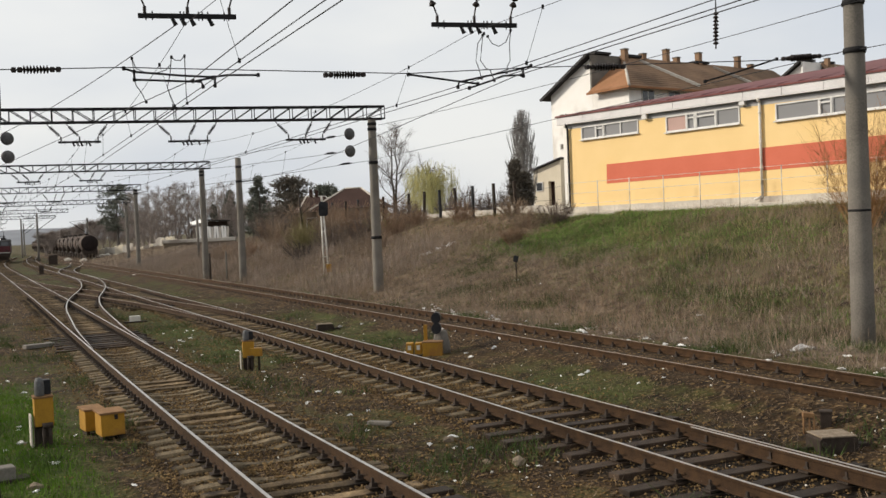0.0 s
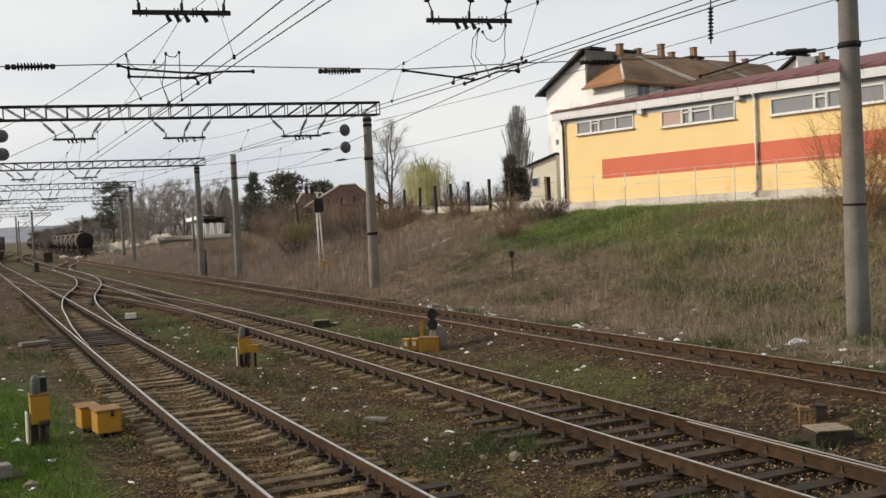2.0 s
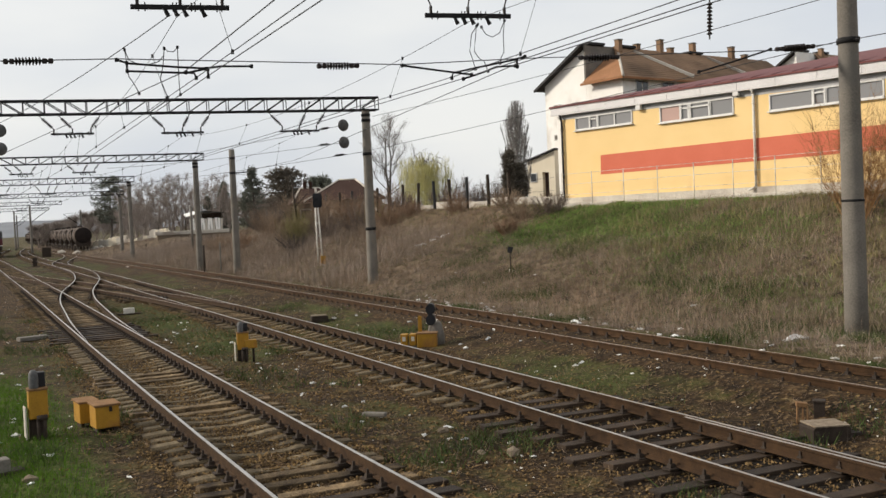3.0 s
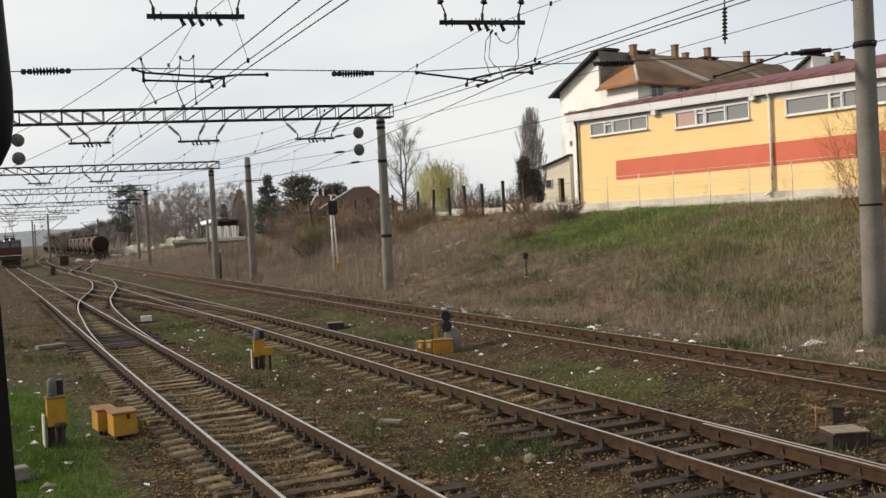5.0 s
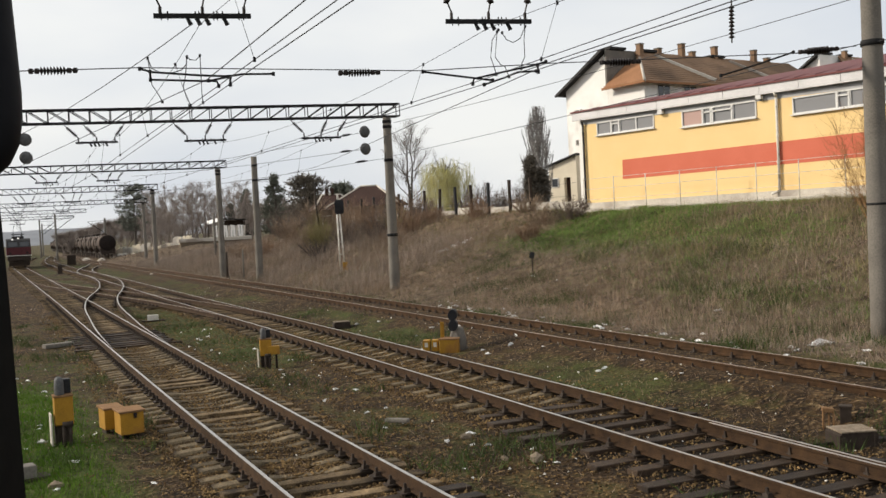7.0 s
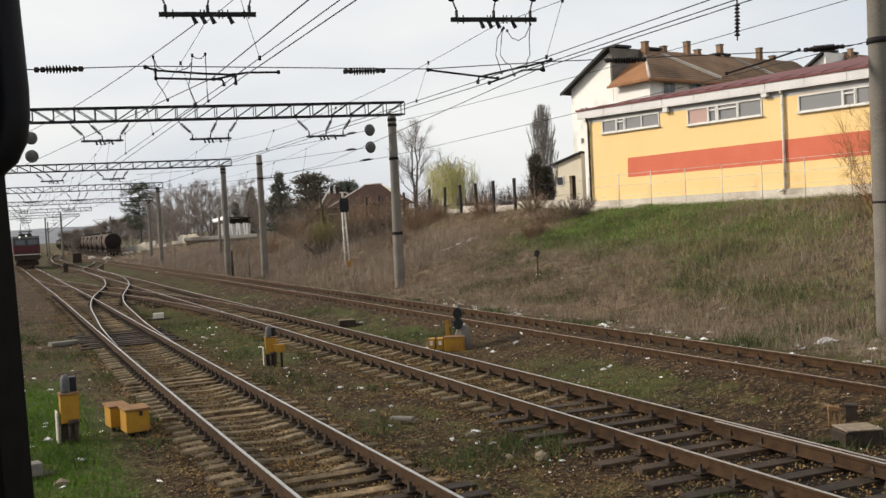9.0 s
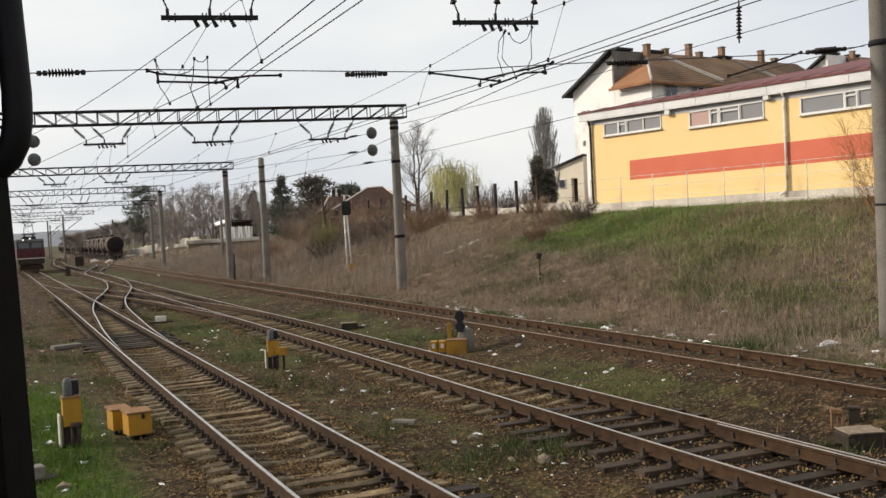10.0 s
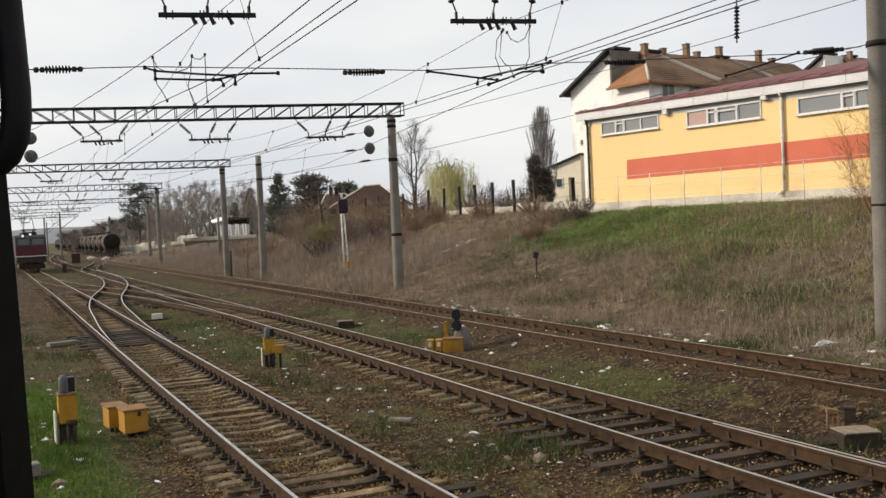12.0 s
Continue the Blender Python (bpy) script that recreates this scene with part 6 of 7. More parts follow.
poplar(bearing(0.0825, 80), 8.5, 2.9, 21, "slender bare columnar poplar with pale branches")
conifer(bearing(0.0745, 78), 4.4, 0.8, 31, "dark narrow cypress beside a bare poplar", M_CYPRESS, 0, False, "cypress", "cypresses")
conifer(bearing(0.0825, 78.6), 3.3, 1.15, 32, "dark broad cypress below a bare poplar", M_CYPRESS, 0, True, "cypress", "cypresses")
conifer(bearing(-0.213, 172), 9.2, 4.6, 33, "dark green pine behind the bank", None, 0.1)
conifer(bearing(-0.184, 125), 8.6, 5.2, 34, "tall airy pine with gaps in its crown", None, 0.5)
conifer(bearing(-0.150, 118), 7.6, 5.4, 35, "broad dark brown-green pine behind the bank", M_CYPRESS, 0.0, True)
conifer(bearing(-0.1165, 116), 6.2, 3.8, 36, "spreading dark pine behind low houses", None, 0.0, True)
conifer(bearing(-0.092, 135), 6.6, 2.4, 37, "small dark conifer behind a house roof")
conifer(bearing(-0.3265, 190), 12.6, 7.6, 38, "tall dark layered fir among bare trees", None, 0.1, True)
conifer(bearing(-0.229, 176), 6.9, 4.2, 39, "dark green pine behind the bank", None, 0.2)
# far grove and slope: bark and twigs carry the haze in their colour
for i in range(16):
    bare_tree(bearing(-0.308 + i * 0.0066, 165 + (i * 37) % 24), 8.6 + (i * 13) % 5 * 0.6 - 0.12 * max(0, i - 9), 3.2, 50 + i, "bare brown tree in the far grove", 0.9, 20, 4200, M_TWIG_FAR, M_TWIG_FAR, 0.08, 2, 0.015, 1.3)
for i in range(18):
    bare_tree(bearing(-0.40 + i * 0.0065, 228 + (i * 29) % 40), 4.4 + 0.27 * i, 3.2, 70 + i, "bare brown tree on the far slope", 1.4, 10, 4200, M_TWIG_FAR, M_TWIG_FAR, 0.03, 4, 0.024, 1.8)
# brown wood behind the bank, under and between the pines; crowns in the haze-paled colour
for i in range(15):
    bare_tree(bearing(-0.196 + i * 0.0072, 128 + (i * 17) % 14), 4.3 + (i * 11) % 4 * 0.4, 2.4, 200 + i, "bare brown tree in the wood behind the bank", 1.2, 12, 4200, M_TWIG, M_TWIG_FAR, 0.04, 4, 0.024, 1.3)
for i in range(7):
    shrub(bearing(0.004 + i * 0.0115, 84 + i % 3), 2.2 + 0.35 * (i % 3), 2.6, 90 + i, "bare brown hedge shrub behind the fence", None, 900, 0.03)
shrub(spot(13.75, 32.6), 4.2, 3.6, 99, "rusty bare shrub before the yellow hall", M_TWIG_RUST, 2200, 0.012)
shrub(spot(15.2, 32.2), 3.6, 3.2, 100, "rusty bare shrub before the yellow hall", M_TWIG_RUST, 1800, 0.012)
for i, (u, n, h, w) in enumerate(((70, 24.5, 2.6, 4.0), (66, 23.0, 1.8, 3.0), (75, 26, 2.4, 3.6), (83, 24, 2.6, 4.0), (90, 25, 2.8, 4.2), (61, 27.5, 1.2, 2.0), (45.5, 26.8, 1.1, 2.2), (44, 27.6, 1.3, 2.4), (43, 24.5, 0.9, 1.8), (97, 23, 0.8, 3.0), (105, 24, 0.7, 3.0), (80, 21, 1.4, 3.0), (88, 20.5, 1.5, 3.0), (115, 25, 0.6, 3.0), (56, 28.4, 1.3, 2.6), (50, 28.5, 1.1, 2.4), (72, 28, 1.2, 3.0), (79, 28.3, 1.5, 3.4), (76, 30.5, 1.3, 4.0), (82, 31, 1.6, 4.5), (88, 31, 2.6, 4.5), (94, 30, 3.4, 4.5), (101, 30, 3.2, 4.5), (68, 26, 2.2, 3.4), (73, 22.5, 2.0, 3.6), (63, 24.5, 2.0, 3.6), (60.5, 25.5, 1.7, 3.2), (58, 23.5, 1.2, 2.6), (64, 28, 1.8, 3.4), (68, 29, 2.2, 3.6))):
    shrub(at(u, n, ground_z(u, n)), h, w, 110 + i, "tangled bare brown bush on the bank", (M_SCRUB, M_TWIG, M_SCRUB_RED)[i % 3], 1900, 0.018)


shrub(at(67, 21.4, ground_z(67, 21.4)), 1.5, 4.2, 190, "dense dark bare bush at the foot of the bank", M_TWIG_DARK, 1800, 0.016)
shrub(at(71, 22.6, ground_z(71, 22.6)), 2.6, 3.8, 191, "olive bush budding on the bank", M_OLIVE, 2600, 0.018)
shrub(at(64, 26.0, ground_z(64, 26.0)), 1.5, 3.0, 192, "low olive bush budding on the bank", M_OLIVE, 1800, 0.018)


def in_sight(P):
    return (P[:, 1] > 7.5) & (np.abs(P[:, 0]) < 0.53 * P[:, 1] + 0.5)


def scatter(count, u0, u1, n0, n1, seed, near=1.0):
    """Spots on a stretch of the plan, denser at its near end."""
    nr = np.random.RandomState(seed)
    u = u0 + (u1 - u0) * nr.rand(count) ** near
    n = nr.uniform(n0, n1, count)
    P = np.stack([u * UX + n * NX, u * UY + n * NY], 1)
    keep = in_sight(P)
    return u[keep], n[keep], nr


def plant_blades(name, label, material, count, area, height, width, seed, share, near=1.6, lean=0.35, clump=0.0):
    u, n, nr = scatter(count, *area, seed, near)
    ok = np.array([nr.rand() < share(a, b) for a, b in zip(u, n)])
    u, n = u[ok], n[ok]
    z = np.array([ground_z(a, b) for a, b in zip(u, n)])
    k = len(u)
    reps = 3
    u, n, z = np.repeat(u, reps), np.repeat(n, reps), np.repeat(z, reps)
    k *= reps
    u = u + nr.normal(0, 0.04 + clump, k)
    n = n + nr.normal(0, 0.04 + clump, k)
    roots = np.stack([u * UX + n * NX, u * UY + n * NY, z - 0.03], 1)
    hgt = height * nr.uniform(0.35, 1.15, k)
    tips = roots + np.stack([nr.normal(0, lean, k) * hgt, nr.normal(0, lean, k) * hgt, hgt + 0.03], 1)
    tagged(new(name, blades(name, roots, tips, width * nr.uniform(0.6, 1.3, k), material)), label, "grass", kind="stuff")


def bed_free(u, n, clear=1.35):
    return min(abs(n - track_a(u)), abs(n - track_b(u)), abs(n - track_c(u))) > clear


def share_green(u, n):
    g = grass_share(u, n)
    return max(0.0, (g - 0.30) * 2.0) * (1.0 if bed_free(u, n) else 0.5)


def share_dry(u, n):
    foot = smooth(15.6, 16.8, n)
    v = noise.noise((u * 0.3, n * 0.5, 12.0)) * 0.5 + 0.5
    return foot * (0.25 + 0.75 * v) * (1 - 0.75 * smooth(0.45, 0.8, grass_share(u, n)))


def share_scrub(u, n):
    """Clumps of standing scrub, thin where the bank is green."""
    k = noise.noise((u * 0.22, n * 0.34, 51.0)) * 0.5 + 0.5
    g = smooth(0.36, 0.62, grass_share(u, min(n, 29)))
    return smooth(15.9, 17.3, n) * smooth(0.25, 0.75, k) * (1 - 0.85 * g)


plant_blades("green_grass", "short fresh green grass beside the tracks", M_GRASS, 50000, (8, 34, -4, 2.6), 0.11, 0.012, 1, share_green, 1.3)
plant_blades("trackside_grass", "short patchy dull grass between the tracks", M_GRASS_DULL, 60000, (7, 60, 2.4, 16.5), 0.10, 0.013, 2, share_green, 1.5)
plant_blades("bank_grass", "fresh green grass on the upper bank", M_GRASS_BANK, 70000, (18, 62, 20, 33), 0.15, 0.022, 3, share_green, 1.0)
plant_blades("olive_tufts", "olive and straw-coloured grass tufts on the bank", M_OLIVE, 22000, (15, 60, 21.5, 31.5), 0.27, 0.020, 14, lambda u, n: smooth(-0.05, 0.35, noise.noise((u * 0.5, n * 0.6, 71.0))) * smooth(21.5, 24.5, n) * (1 - 0.6 * smooth(34, 40, u)), 1.0, 0.5, 0.10)
plant_blades("bank_dull_grass", "dull grass on the bank", M_GRASS_DULL, 52000, (10, 100, 16.5, 32), 0.15, 0.020, 4, lambda u, n: 0.25 + 0.6 * smooth(-0.1, 0.4, noise.noise((u * 0.2, n * 0.3, 41.0))), 1.2)
plant_blades("dry_weeds", "dense dry brown weeds at the foot of the bank", M_DRY, 38000, (8, 115, 15.6, 24), 0.20, 0.012, 5, lambda u, n: share_dry(u, n) * (0.3 + 0.7 * smooth(20, 36, u)), 1.25, 0.8)
plant_blades("grey_weeds", "tangled grey-brown dead weeds at the foot of the bank", M_TWIG_GREY, 34000, (8, 90, 15.8, 25), 0.26, 0.012, 16, share_dry, 1.3, 0.7, 0.03)
plant_blades("dry_bank_weeds", "dry brown weeds covering the bank", M_DRY, 30000, (20, 120, 20, 31), 0.17, 0.016, 6, share_dry, 1.0, 0.9)
plant_blades("tall_dry_stalks", "tall thin dry stalks at the foot of the bank", M_SCRUB, 30000, (10, 112, 16.0, 28), 0.62, 0.011, 7, share_scrub, 1.1, 0.26, 0.10)
plant_blades("grey_scrub", "grey leafless scrub along the far foot of the bank", M_TWIG_GREY, 20000, (46, 128, 15.7, 25), 0.85, 0.016, 15, lambda u, n: smooth(15.7, 17, n) * (0.35 + 0.65 * smooth(-0.2, 0.3, noise.noise((u * 0.15, n * 0.3, 81.0)))), 1.0, 0.22, 0.12)
plant_blades("reddish_scrub", "reddish dead stems in clumps on the bank", M_SCRUB_RED, 13000, (12, 100, 16.6, 29), 0.5, 0.012, 13, lambda u, n: share_scrub(u, n + 9), 1.1, 0.3, 0.10)
plant_blades("far_scrub", "brown scrub along the far tracks", M_TWIG, 9000, (60, 260, 16.2, 60), 0.5, 0.06, 8, lambda u, n: 0.8, 1.0, 0.3, 0.3)
plant_blades("dead_grass", "dead brown grass and stems between the tracks", M_DRY, 26000, (7, 60, -4, 16), 0.08, 0.012, 9, lambda u, n: 0.4 if bed_free(u, n, 1.2) else 0.12, 1.5, 0.9)


M_WEED = leafy("dark_green_weeds", (0.028, 0.048, 0.012), (0.075, 0.105, 0.03))


def share_weed(u, n):
    k = noise.noise((u * 0.45, n * 0.6, 31.0))
    return smooth(0.12, 0.42, k) if bed_free(u, n, 1.25) else 0.0


plant_blades("dark_weeds", "ragged dark green weeds between the tracks", M_WEED, 30000, (7, 45, -2, 12.4), 0.22, 0.015, 10, share_weed, 1.5, 0.6, 0.03)
plant_blades("siding_weeds", "ragged green weeds beside the siding", M_WEED, 9000, (8, 40, 15.0, 18.6), 0.22, 0.02, 11, share_weed, 1.3, 0.5, 0.04)
plant_blades("bank_weeds", "ragged green weeds in patches on the lower bank", M_WEED, 16000, (12, 42, 18.0, 24.5), 0.26, 0.016, 17, lambda u, n: smooth(0.0, 0.3, noise.noise((u * 0.35, n * 0.5, 91.0))), 1.1, 0.5, 0.08)
plant_blades("wiry_stems", "thin wiry brown stems between the tracks", M_TWIG, 2600, (8, 45, 4.8, 12.6), 0.30, 0.007, 12, share_weed, 1.4, 0.4, 0.05)


# ---- ballast, gravel and litter ----
def stones(name, label, count, area, size, seed, share, lift=0.0, near=1.4, material=None):
    u, n, nr = scatter(count, *area, seed, near)
    ok = np.array([nr.rand() < share(a, b) for a, b in zip(u, n)])
    u, n = u[ok], n[ok]
    z = np.array([ground_z(a, b) for a, b in zip(u, n)]) + lift
    k = len(u)
    shape = np.array([(1, 0, 0), (0, 1, 0), (-1, 0, 0), (0, -1, 0), (0, 0, 0.8), (0, 0, -0.8)], float)
    v = shape[None] * (size * nr.uniform(0.4, 1.3, (k, 1, 1))) * nr.uniform(0.55, 1.25, (k, 6, 1)) + nr.normal(0, size * 0.16, (k, 6, 3))
    v += np.stack([u * UX + n * NX, u * UY + n * NY, z], 1)[:, None]
    f = np.array([(0, 1, 4), (1, 2, 4), (2, 3, 4), (3, 0, 4), (1, 0, 5), (2, 1, 5), (3, 2, 5), (0, 3, 5)])
    faces = (np.arange(k)[:, None, None] * 6 + f[None]).reshape(-1, 3)
    tagged(new(name, raw_mesh(name, v.reshape(-1, 3), faces.tolist(), material or M_STONE)), label, "gravel", kind="stuff")


stones("ballast", "brown ballast stones between the sleepers", 95000, (6, 48, 1.9, 10.6), 0.023, 21, lambda u, n: (0.95 if not (u < 13 and n > 7) else 0.35) if not bed_free(u, n, 1.5) else 0.2, 0.018, 1.7)
stones("loose_gravel", "loose gravel on the trackside soil", 26000, (6, 60, -3, 17.5), 0.026, 22, lambda u, n: 0.6, 0.0, 1.6)
stones("pale_grit", "scattered pale grit and scraps on the ground", 2400, (7, 60, -3, 18.5), 0.02, 23, lambda u, n: 0.5, 0.012, 1.4, M_PALE)


def litter_mesh(i):
    nr = np.random.RandomState(300 + i)
    bm = bmesh.new()
    bmesh.ops.create_icosphere(bm, subdivisions=2, radius=0.5)
    for v in bm.verts:
        v.co = Vector((v.co.x * 1.1, v.co.y * 0.6, v.co.z * 0.26)) * (1 + 1.0 * noise.noise(v.co * 2.8 + Vector((i * 3.7, 0, 0)))) + Vector(nr.normal(0, 0.085, 3))
    me = bpy.data.meshes.new("litter")
    bm.to_mesh(me)
    bm.free()
    me.materials.append(M_LITTER)
    return me


LITTER = [litter_mesh(i) for i in range(6)]


def drop_litter(u, n, size, rng, label="crumpled scrap of white plastic on the ground"):
    o = new("litter", rng.choice(LITTER))
    o.matrix_world = Matrix.Translation(at(u, n, ground_z(u, n) + size * 0.12)) @ Matrix.Rotation(rng.uniform(0, 6.28), 4, "Z") @ Matrix.Diagonal((size, size, size, 1))
    tagged(o, label, "litter", "scattered litter")


rng = random.Random(77)
for i in range(130):
    drop_litter(rng.uniform(11, 38), rng.uniform(14.9, 17.4), rng.uniform(0.06, 0.19), rng)
for i in range(26):
    drop_litter(rng.uniform(15, 32), rng.uniform(10.2, 12.8), rng.uniform(0.06, 0.16), rng)
for i in range(44):
    drop_litter(rng.uniform(11, 36), rng.uniform(5.2, 7.2), rng.uniform(0.05, 0.12), rng)
for i in range(40):
    drop_litter(rng.uniform(13, 29), rng.uniform(-1.2, 2.0), rng.uniform(0.05, 0.15), rng)
for i in range(6):
    drop_litter(rng.uniform(18, 40), rng.uniform(19, 21), rng.uniform(0.10, 0.18), rng)
drop_litter(17.45, 17.75, 0.36, rng, "large heap of white plastic sheet in grass")
drop_litter(17.3, 17.4, 0.28, rng, "large heap of white plastic sheet in grass")
for i in range(14):
    drop_litter(48.9 + rng.uniform(-0.5, 0.5), 22.3 + 0.13 * i + rng.uniform(-0.3, 0.3), rng.uniform(0.14, 0.34), rng, "pale scrap in a heap of rubbish on the bank")


# ---- rolling stock ----
def wheelset(parent, y, r=0.5, name="wheel", x=0.75):
    for sx in (-1, 1):
        bm = bmesh.new()
        lathe(bm, [(r * 0.3, -0.07), (r * 0.95, -0.07), (r, -0.05), (r, 0.05), (r * 1.04, 0.06), (r * 0.3, 0.07)], Matrix.Translation((sx * x, y, r)) @ Matrix.Rotation(radians(90), 4, "Y"), 16)
        part(name, bm, M_IRON, parent)


def build_locomotive():
    t = thing("locomotive", Matrix.Translation(at(188, 5.5, 0)), "red and grey electric locomotive running towards the camera", "locomotive")
    m = Matrix(((0, 1, 0, 0), (1, 0, 0, 0), (0, 0, 1, 0), (0, 0, 0, 1)))
    bm = bmesh.new()
    prism(bm, [(0.0, 1.5), (0.05, 2.7), (0.55, 3.62), (1.2, 3.9), (18.2, 3.9), (18.9, 3.62), (19.4, 2.7), (19.4, 1.5)], -1.5, 1.5, m)
    body = part("body", bm, M_LOCO_DARK, t)
    bm = bmesh.new()
    prism(bm, [(-0.03, 1.72), (-0.005, 2.72), (19.42, 2.72), (19.42, 1.72)], -1.525, 1.525, m)
    part("red_band", bm, M_RED, body, "faded red waist band")
    part("white_line", box(bmesh.new(), (3.06, 0.05, 0.10), (0, -0.045, 1.62), None, 0.01), M_PALE, body)
    for x in (-0.72, 0.72):
        part("windscreen", box(bmesh.new(), (1.15, 0.05, 0.72), (x, 0.27, 3.13), Matrix.Rotation(radians(-28.5), 4, "X"), 0.02), M_GLASS_DARK, body)
    part("buffer_beam", box(bmesh.new(), (2.9, 0.4, 0.5), (0, 0.05, 1.2), None, 0.03), M_IRON, t)
    for x in (-0.9, 0.9):
        bm = bmesh.new()
        tube(bm, (x, -0.15, 1.06), (x, -0.55, 1.06), 0.1, None, 10)
        tube(bm, (x, -0.55, 1.06), (x, -0.62, 1.06), 0.24, None, 14)
        part("buffer", bm, M_IRON, t)
    part("snow_plough", box(bmesh.new(), (2.6, 0.15, 0.5), (0, -0.05, 0.5), Matrix.Rotation(radians(15), 4, "X"), 0.02), M_IRON, t)
    part("coupling", tube(bmesh.new(), (0, -0.1, 1.02), (0, -0.5, 0.85), 0.07, None, 8), M_IRON, t)
    for y in (2.2, 4.4, 6.6, 12.8, 15.0, 17.2):
        wheelset(t, y, 0.6)
    for y in (4.4, 15.0):
        part("bogie_frame", box(bmesh.new(), (2.5, 6.2, 0.5), (0, y, 0.85), None, 0.04), M_IRON, t)
    part("underframe", box(bmesh.new(), (2.7, 19.0, 0.35), (0, 9.7, 1.33), None, 0.03), M_IRON, t)
    for x, z, y in ((0.0, 3.95, 0.75), (-0.75, 3.80, 0.72)):
        bm = bmesh.new()
        lathe(bm, [(0.11, -0.16), (0.12, 0.1), (0.09, 0.14)], Matrix.Translation((x, y, z)) @ Matrix.Rotation(radians(90), 4, "X"), 12)
        part("headlight", bm, M_HEADLIGHT, t, "lit roof headlight")
    for x in (-1.05, 1.05):
        bm = bmesh.new()
        lathe(bm, [(0.14, -0.05), (0.14, 0.05), (0.10, 0.07)], Matrix.Translation((x, -0.03, 1.95)) @ Matrix.Rotation(radians(90), 4, "X"), 12)
        part("marker_lamp", bm, M_GLASS_DARK, t)
    for y in (4.5, 8.2, 11.5):
        part("roof_box", box(bmesh.new(), (1.5, 2.2, 0.35), (0, y, 4.05), None, 0.05), M_LOCO_DARK, t)
    for x in (-0.5, 0.5):
        for y in (3.0, 5.6, 7.2):
            bm = bmesh.new()
            insulator(bm, (x, y, 3.9), (x, y, 4.5), 0.11, 4, 0.8)
            part("roof_insulator", bm, M_INSUL, t)
    pan = part("pantograph", box(bmesh.new(), (1.6, 2.0, 0.1), (0, 4.3, 4.5), None, 0.02), M_STEEL, t)
    bm = bmesh.new()
    for x in (-0.55, 0.55):
        tube(bm, (x, 3.4, 4.55), (x * 0.9, 5.0, 5.25), 0.04, None, 6)
        tube(bm, (x * 0.9, 5.0, 5.25), (x * 0.6, 4.0, 5.9), 0.035, None, 6)
    part("pantograph_arm", bm, M_STEEL, pan)
    part("contact_strip", box(bmesh.new(), (1.8, 0.25, 0.06), (0, 4.0, 5.92), None, 0.02), M_STEEL, pan)
    return t


locomotive = build_locomotive()


def build_tank_wagon(m, label):
    t = thing("tank_wagon", m, label, "tank wagon", "tank wagons")
    bm = bmesh.new()
    rot = Matrix.Translation((0, 0, 2.75)) @ Matrix.Rotation(radians(-90), 4, "X")
    lathe(bm, [(1.35, 0.25), (1.42, 0.5), (1.42, 10.5), (1.35, 10.75), (0.9, 10.95), (0.05, 11.0)], rot, 28)
    tank = part("tank", bm, M_TANK, t)
    # near end away from the sun: its shade is painted as a darker colour
    bm = bmesh.new()
    lathe(bm, [(0.05, -0.02), (0.9, 0.03), (1.3, 0.2), (1.36, 0.255)], rot, 28)
    part("tank_end", bm, M_TANK_END, tank, "dished tank end, coloured dark for its shade")
    for y in (2.6, 5.4, 8.2):
        bm = bmesh.new()
        lathe(bm, [(1.425, y - 0.06), (1.45, y - 0.05), (1.45, y + 0.05), (1.425, y + 0.06)], rot, 28)
        part("strap", bm, M_TANK_END, tank)
    bm = bmesh.new()
    lathe(bm, [(0.4, 4.0), (0.4, 4.38), (0.3, 4.45)], Matrix.Translation((0, 5.5, 0)), 14)
    part("filling_dome", bm, M_TANK_END, tank)
    part("underframe", box(bmesh.new(), (2.3, 11.6, 0.3), (0, 5.5, 1.15), None, 0.03), M_IRON, t)
    for y in (0.4, 10.6):
        part("cradle", box(bmesh.new(), (2.4, 0.4, 0.8), (0, y, 1.5), None, 0.03), M_IRON, t)
    part("ladder", box(bmesh.new(), (0.5, 0.06, 2.6), (-1.25, 5.5, 2.4), None, 0.01), M_IRON, t)
    for x in (-0.88, 0.88):
        part("buffer", tube(bmesh.new(), (x, -0.35, 1.06), (x, -0.95, 1.06), 0.15, 0.22, 10), M_IRON, t)
    for y in (1.2, 3.0, 8.0, 9.8):
        wheelset(t, y, 0.46)
    return t


def wagon_pose(i):
    u = 174 + 13.0 * i
    return Matrix.Translation(at(u, 18.7 + 0.024 * (u - 174), -0.1)) @ Matrix.Rotation(TURN - 0.024, 4, "Z")


first = build_tank_wagon(wagon_pose(0), "grimy brown tank wagon in a standing row")
for i in range(1, 18):
    copy_thing(first, wagon_pose(i))


# ---- distance ----
def build_hills():
    verts, faces = [], []
    k = 90
    for i in range(k + 1):
        a = radians(-20 + 100 * i / k)
        d = 2300
        top = 42 + 34 * noise.noise((i * 0.09, 2.0, 0)) + 8 * noise.noise((i * 0.4, 5.0, 0))
        for r, z in ((d, -5), (d + 200, top * 0.7), (d + 420, top)):
            verts.append((-math.sin(a) * r, math.cos(a) * r, z))
    for i in range(k):
        for j in range(2):
            o = i * 3 + j
            faces.append((o, o + 3, o + 4, o + 1))
    # flat hill sheet; its haze comes from the colour alone
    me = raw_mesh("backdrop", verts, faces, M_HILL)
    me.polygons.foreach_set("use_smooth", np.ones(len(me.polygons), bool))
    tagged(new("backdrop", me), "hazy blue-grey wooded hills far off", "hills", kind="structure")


build_hills()


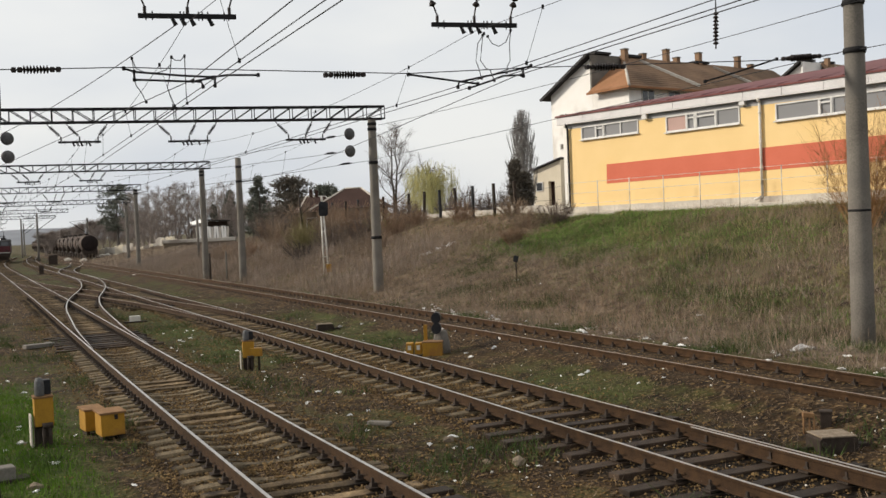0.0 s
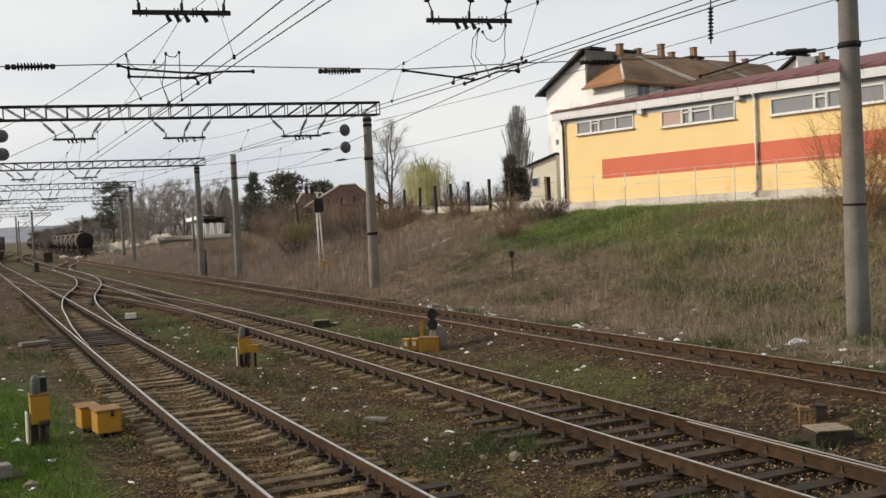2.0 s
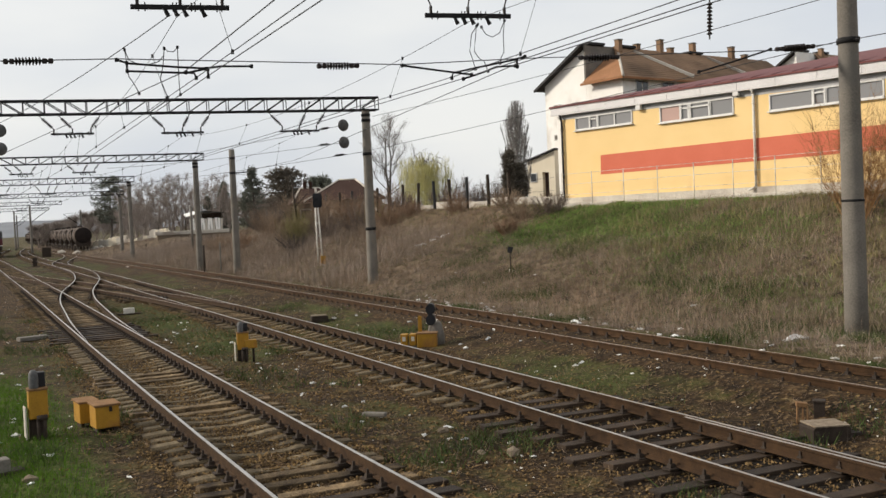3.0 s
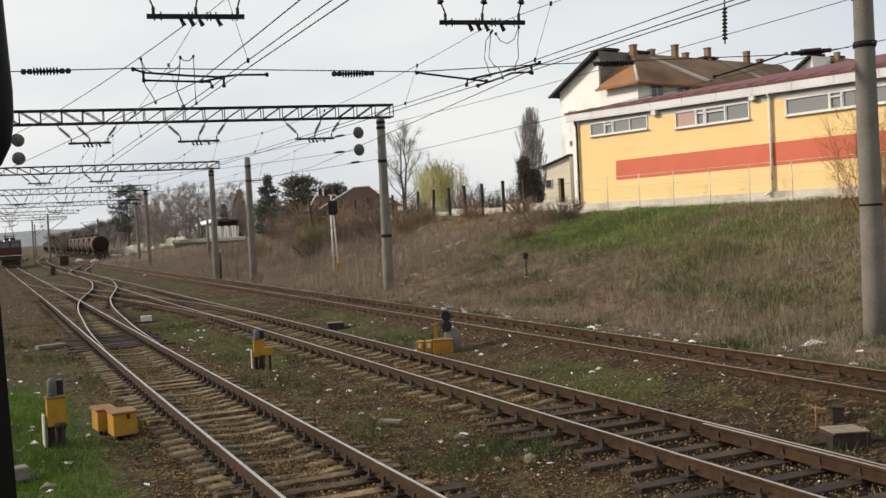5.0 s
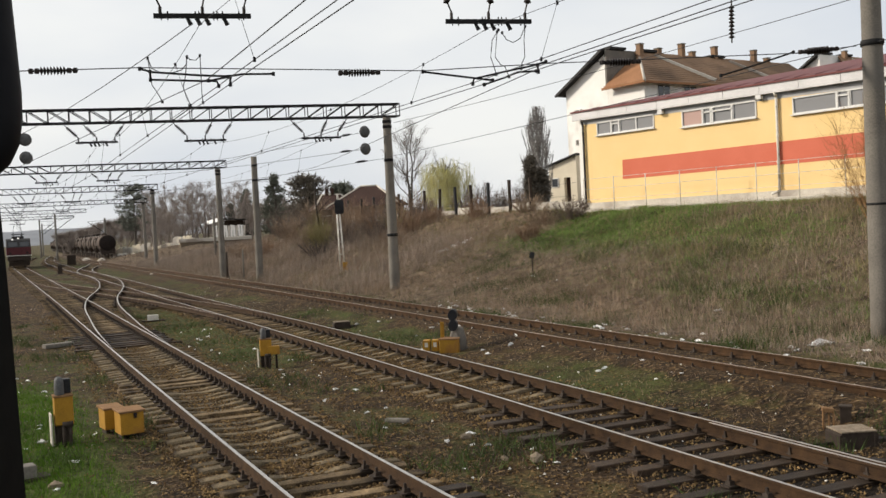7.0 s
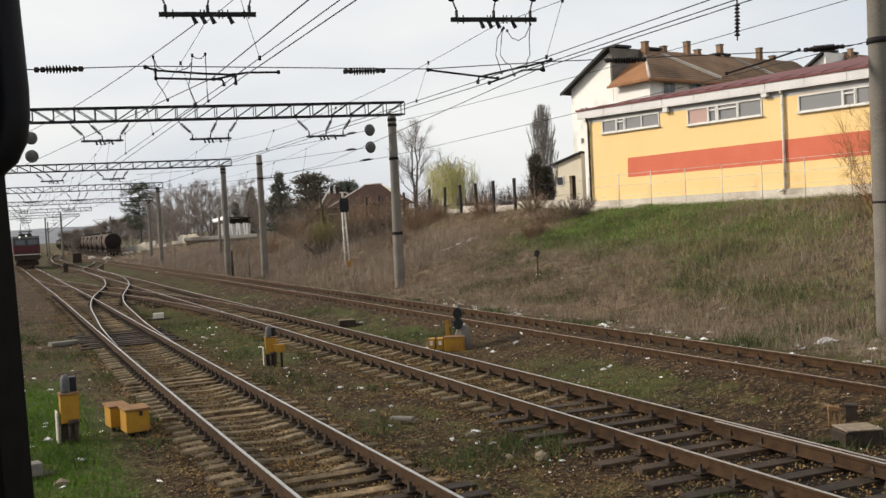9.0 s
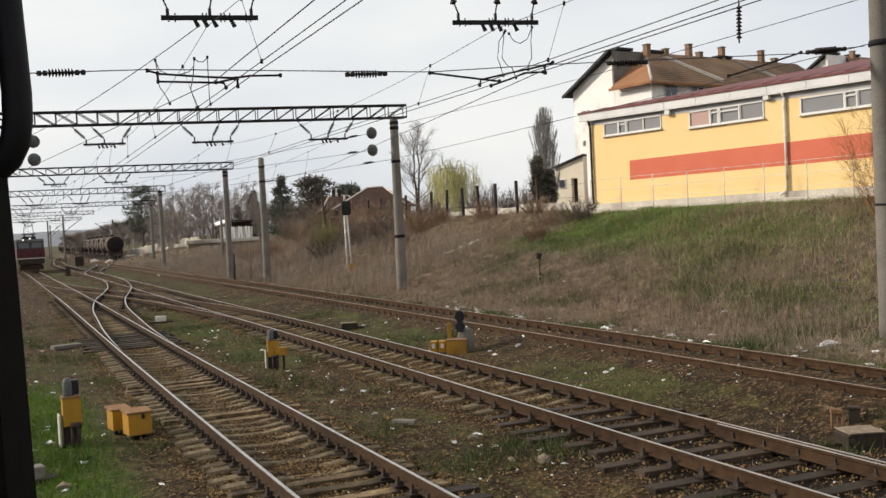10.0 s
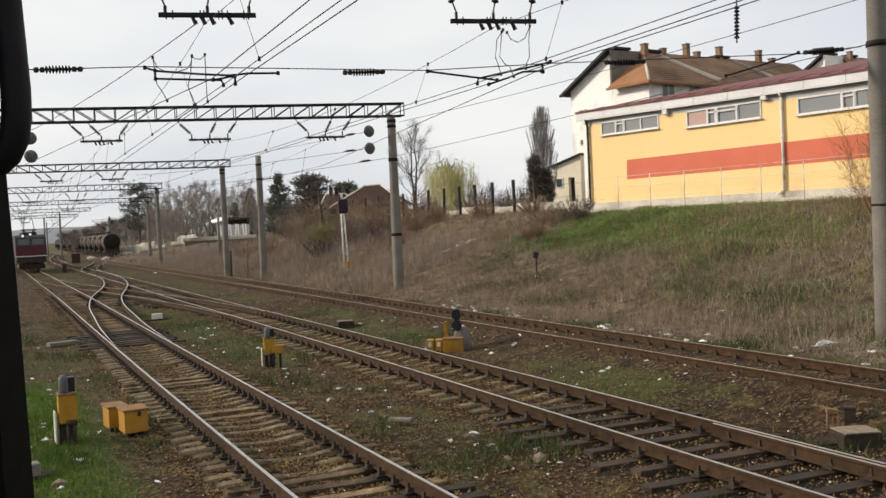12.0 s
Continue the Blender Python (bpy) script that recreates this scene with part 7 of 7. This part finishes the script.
# ---- edge of the carriage window beside the camera ----
def build_window_edge():
    t = thing("carriage_window", Matrix(), "dark window post with a black rubber seal", "window")

    def w(px, py, y=0.596):
        return Vector((-0.2532 + (px - 66) * 0.000341 - (py - 200) * 0.0000136, y, 3.0525 - (py - 200) * 0.000341 + (px - 66) * 0.000016))
    bm = bmesh.new()
    edge = [(0, -500), (1, 60), (2, 225), (15, 300), (31, 500), (56, 882), (78, 1200)]
    prof = []
    for x, y in edge:
        q = w(x, y)
        prof.append((q.x, q.z))
    outline = [(-0.55, prof[0][1])] + prof + [(-0.55, prof[-1][1])]
    prism(bm, outline, 0.552, 0.596)
    bmesh.ops.bevel(bm, geom=[e for e in bm.edges if abs(e.verts[0].co.y - e.verts[1].co.y) < 1e-5 and min(e.verts[0].co.x, e.verts[1].co.x) > -0.5], offset=0.004, segments=3, affect="EDGES")
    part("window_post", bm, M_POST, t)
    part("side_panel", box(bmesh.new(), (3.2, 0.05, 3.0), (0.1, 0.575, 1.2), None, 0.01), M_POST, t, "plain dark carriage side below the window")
    path = [(14, -260), (18, -120), (24, -20), (33, 80), (40, 160), (41, 205), (36, 245), (22, 272), (2, 288), (-30, 296), (-90, 300)]
    pts = [w(x, y, 0.588) for x, y in path]
    bm = bmesh.new()
    rings = []
    for i, p in enumerate(pts):
        d = (pts[min(i + 1, len(pts) - 1)] - pts[max(i - 1, 0)]).normalized()
        side = d.cross(Vector((0, 1, 0))).normalized()
        rings.append([bm.verts.new(p + side * 0.0078 * math.cos(a) + Vector((0, 1, 0)) * 0.012 * math.sin(a)) for a in [2 * math.pi * j / 14 for j in range(14)]])
    for a, b in zip(rings, rings[1:]):
        for j in range(14):
            bm.faces.new((a[j], a[(j + 1) % 14], b[(j + 1) % 14], b[j])).smooth = True
    bm.faces.new(rings[0])
    bm.faces.new(rings[-1][::-1])
    bmesh.ops.recalc_face_normals(bm, faces=bm.faces)
    part("rubber_seal", bm, M_RUBBER, t, "thick curved black rubber seal")


build_window_edge()


def motions():
    rows = []
    for i in range(25):
        sec = 0.5 * i
        u = 188 - 6.1 * sec
        n = track_a(u)
        yaw = math.degrees(TURN - math.atan((track_a(u + 9) - track_a(u)) / 9))
        p = at(u, n, 0)
        rows.append((sec, pose(p.x, p.y, p.z, 0, 0, yaw)))
    walk(locomotive, rows)


motions()
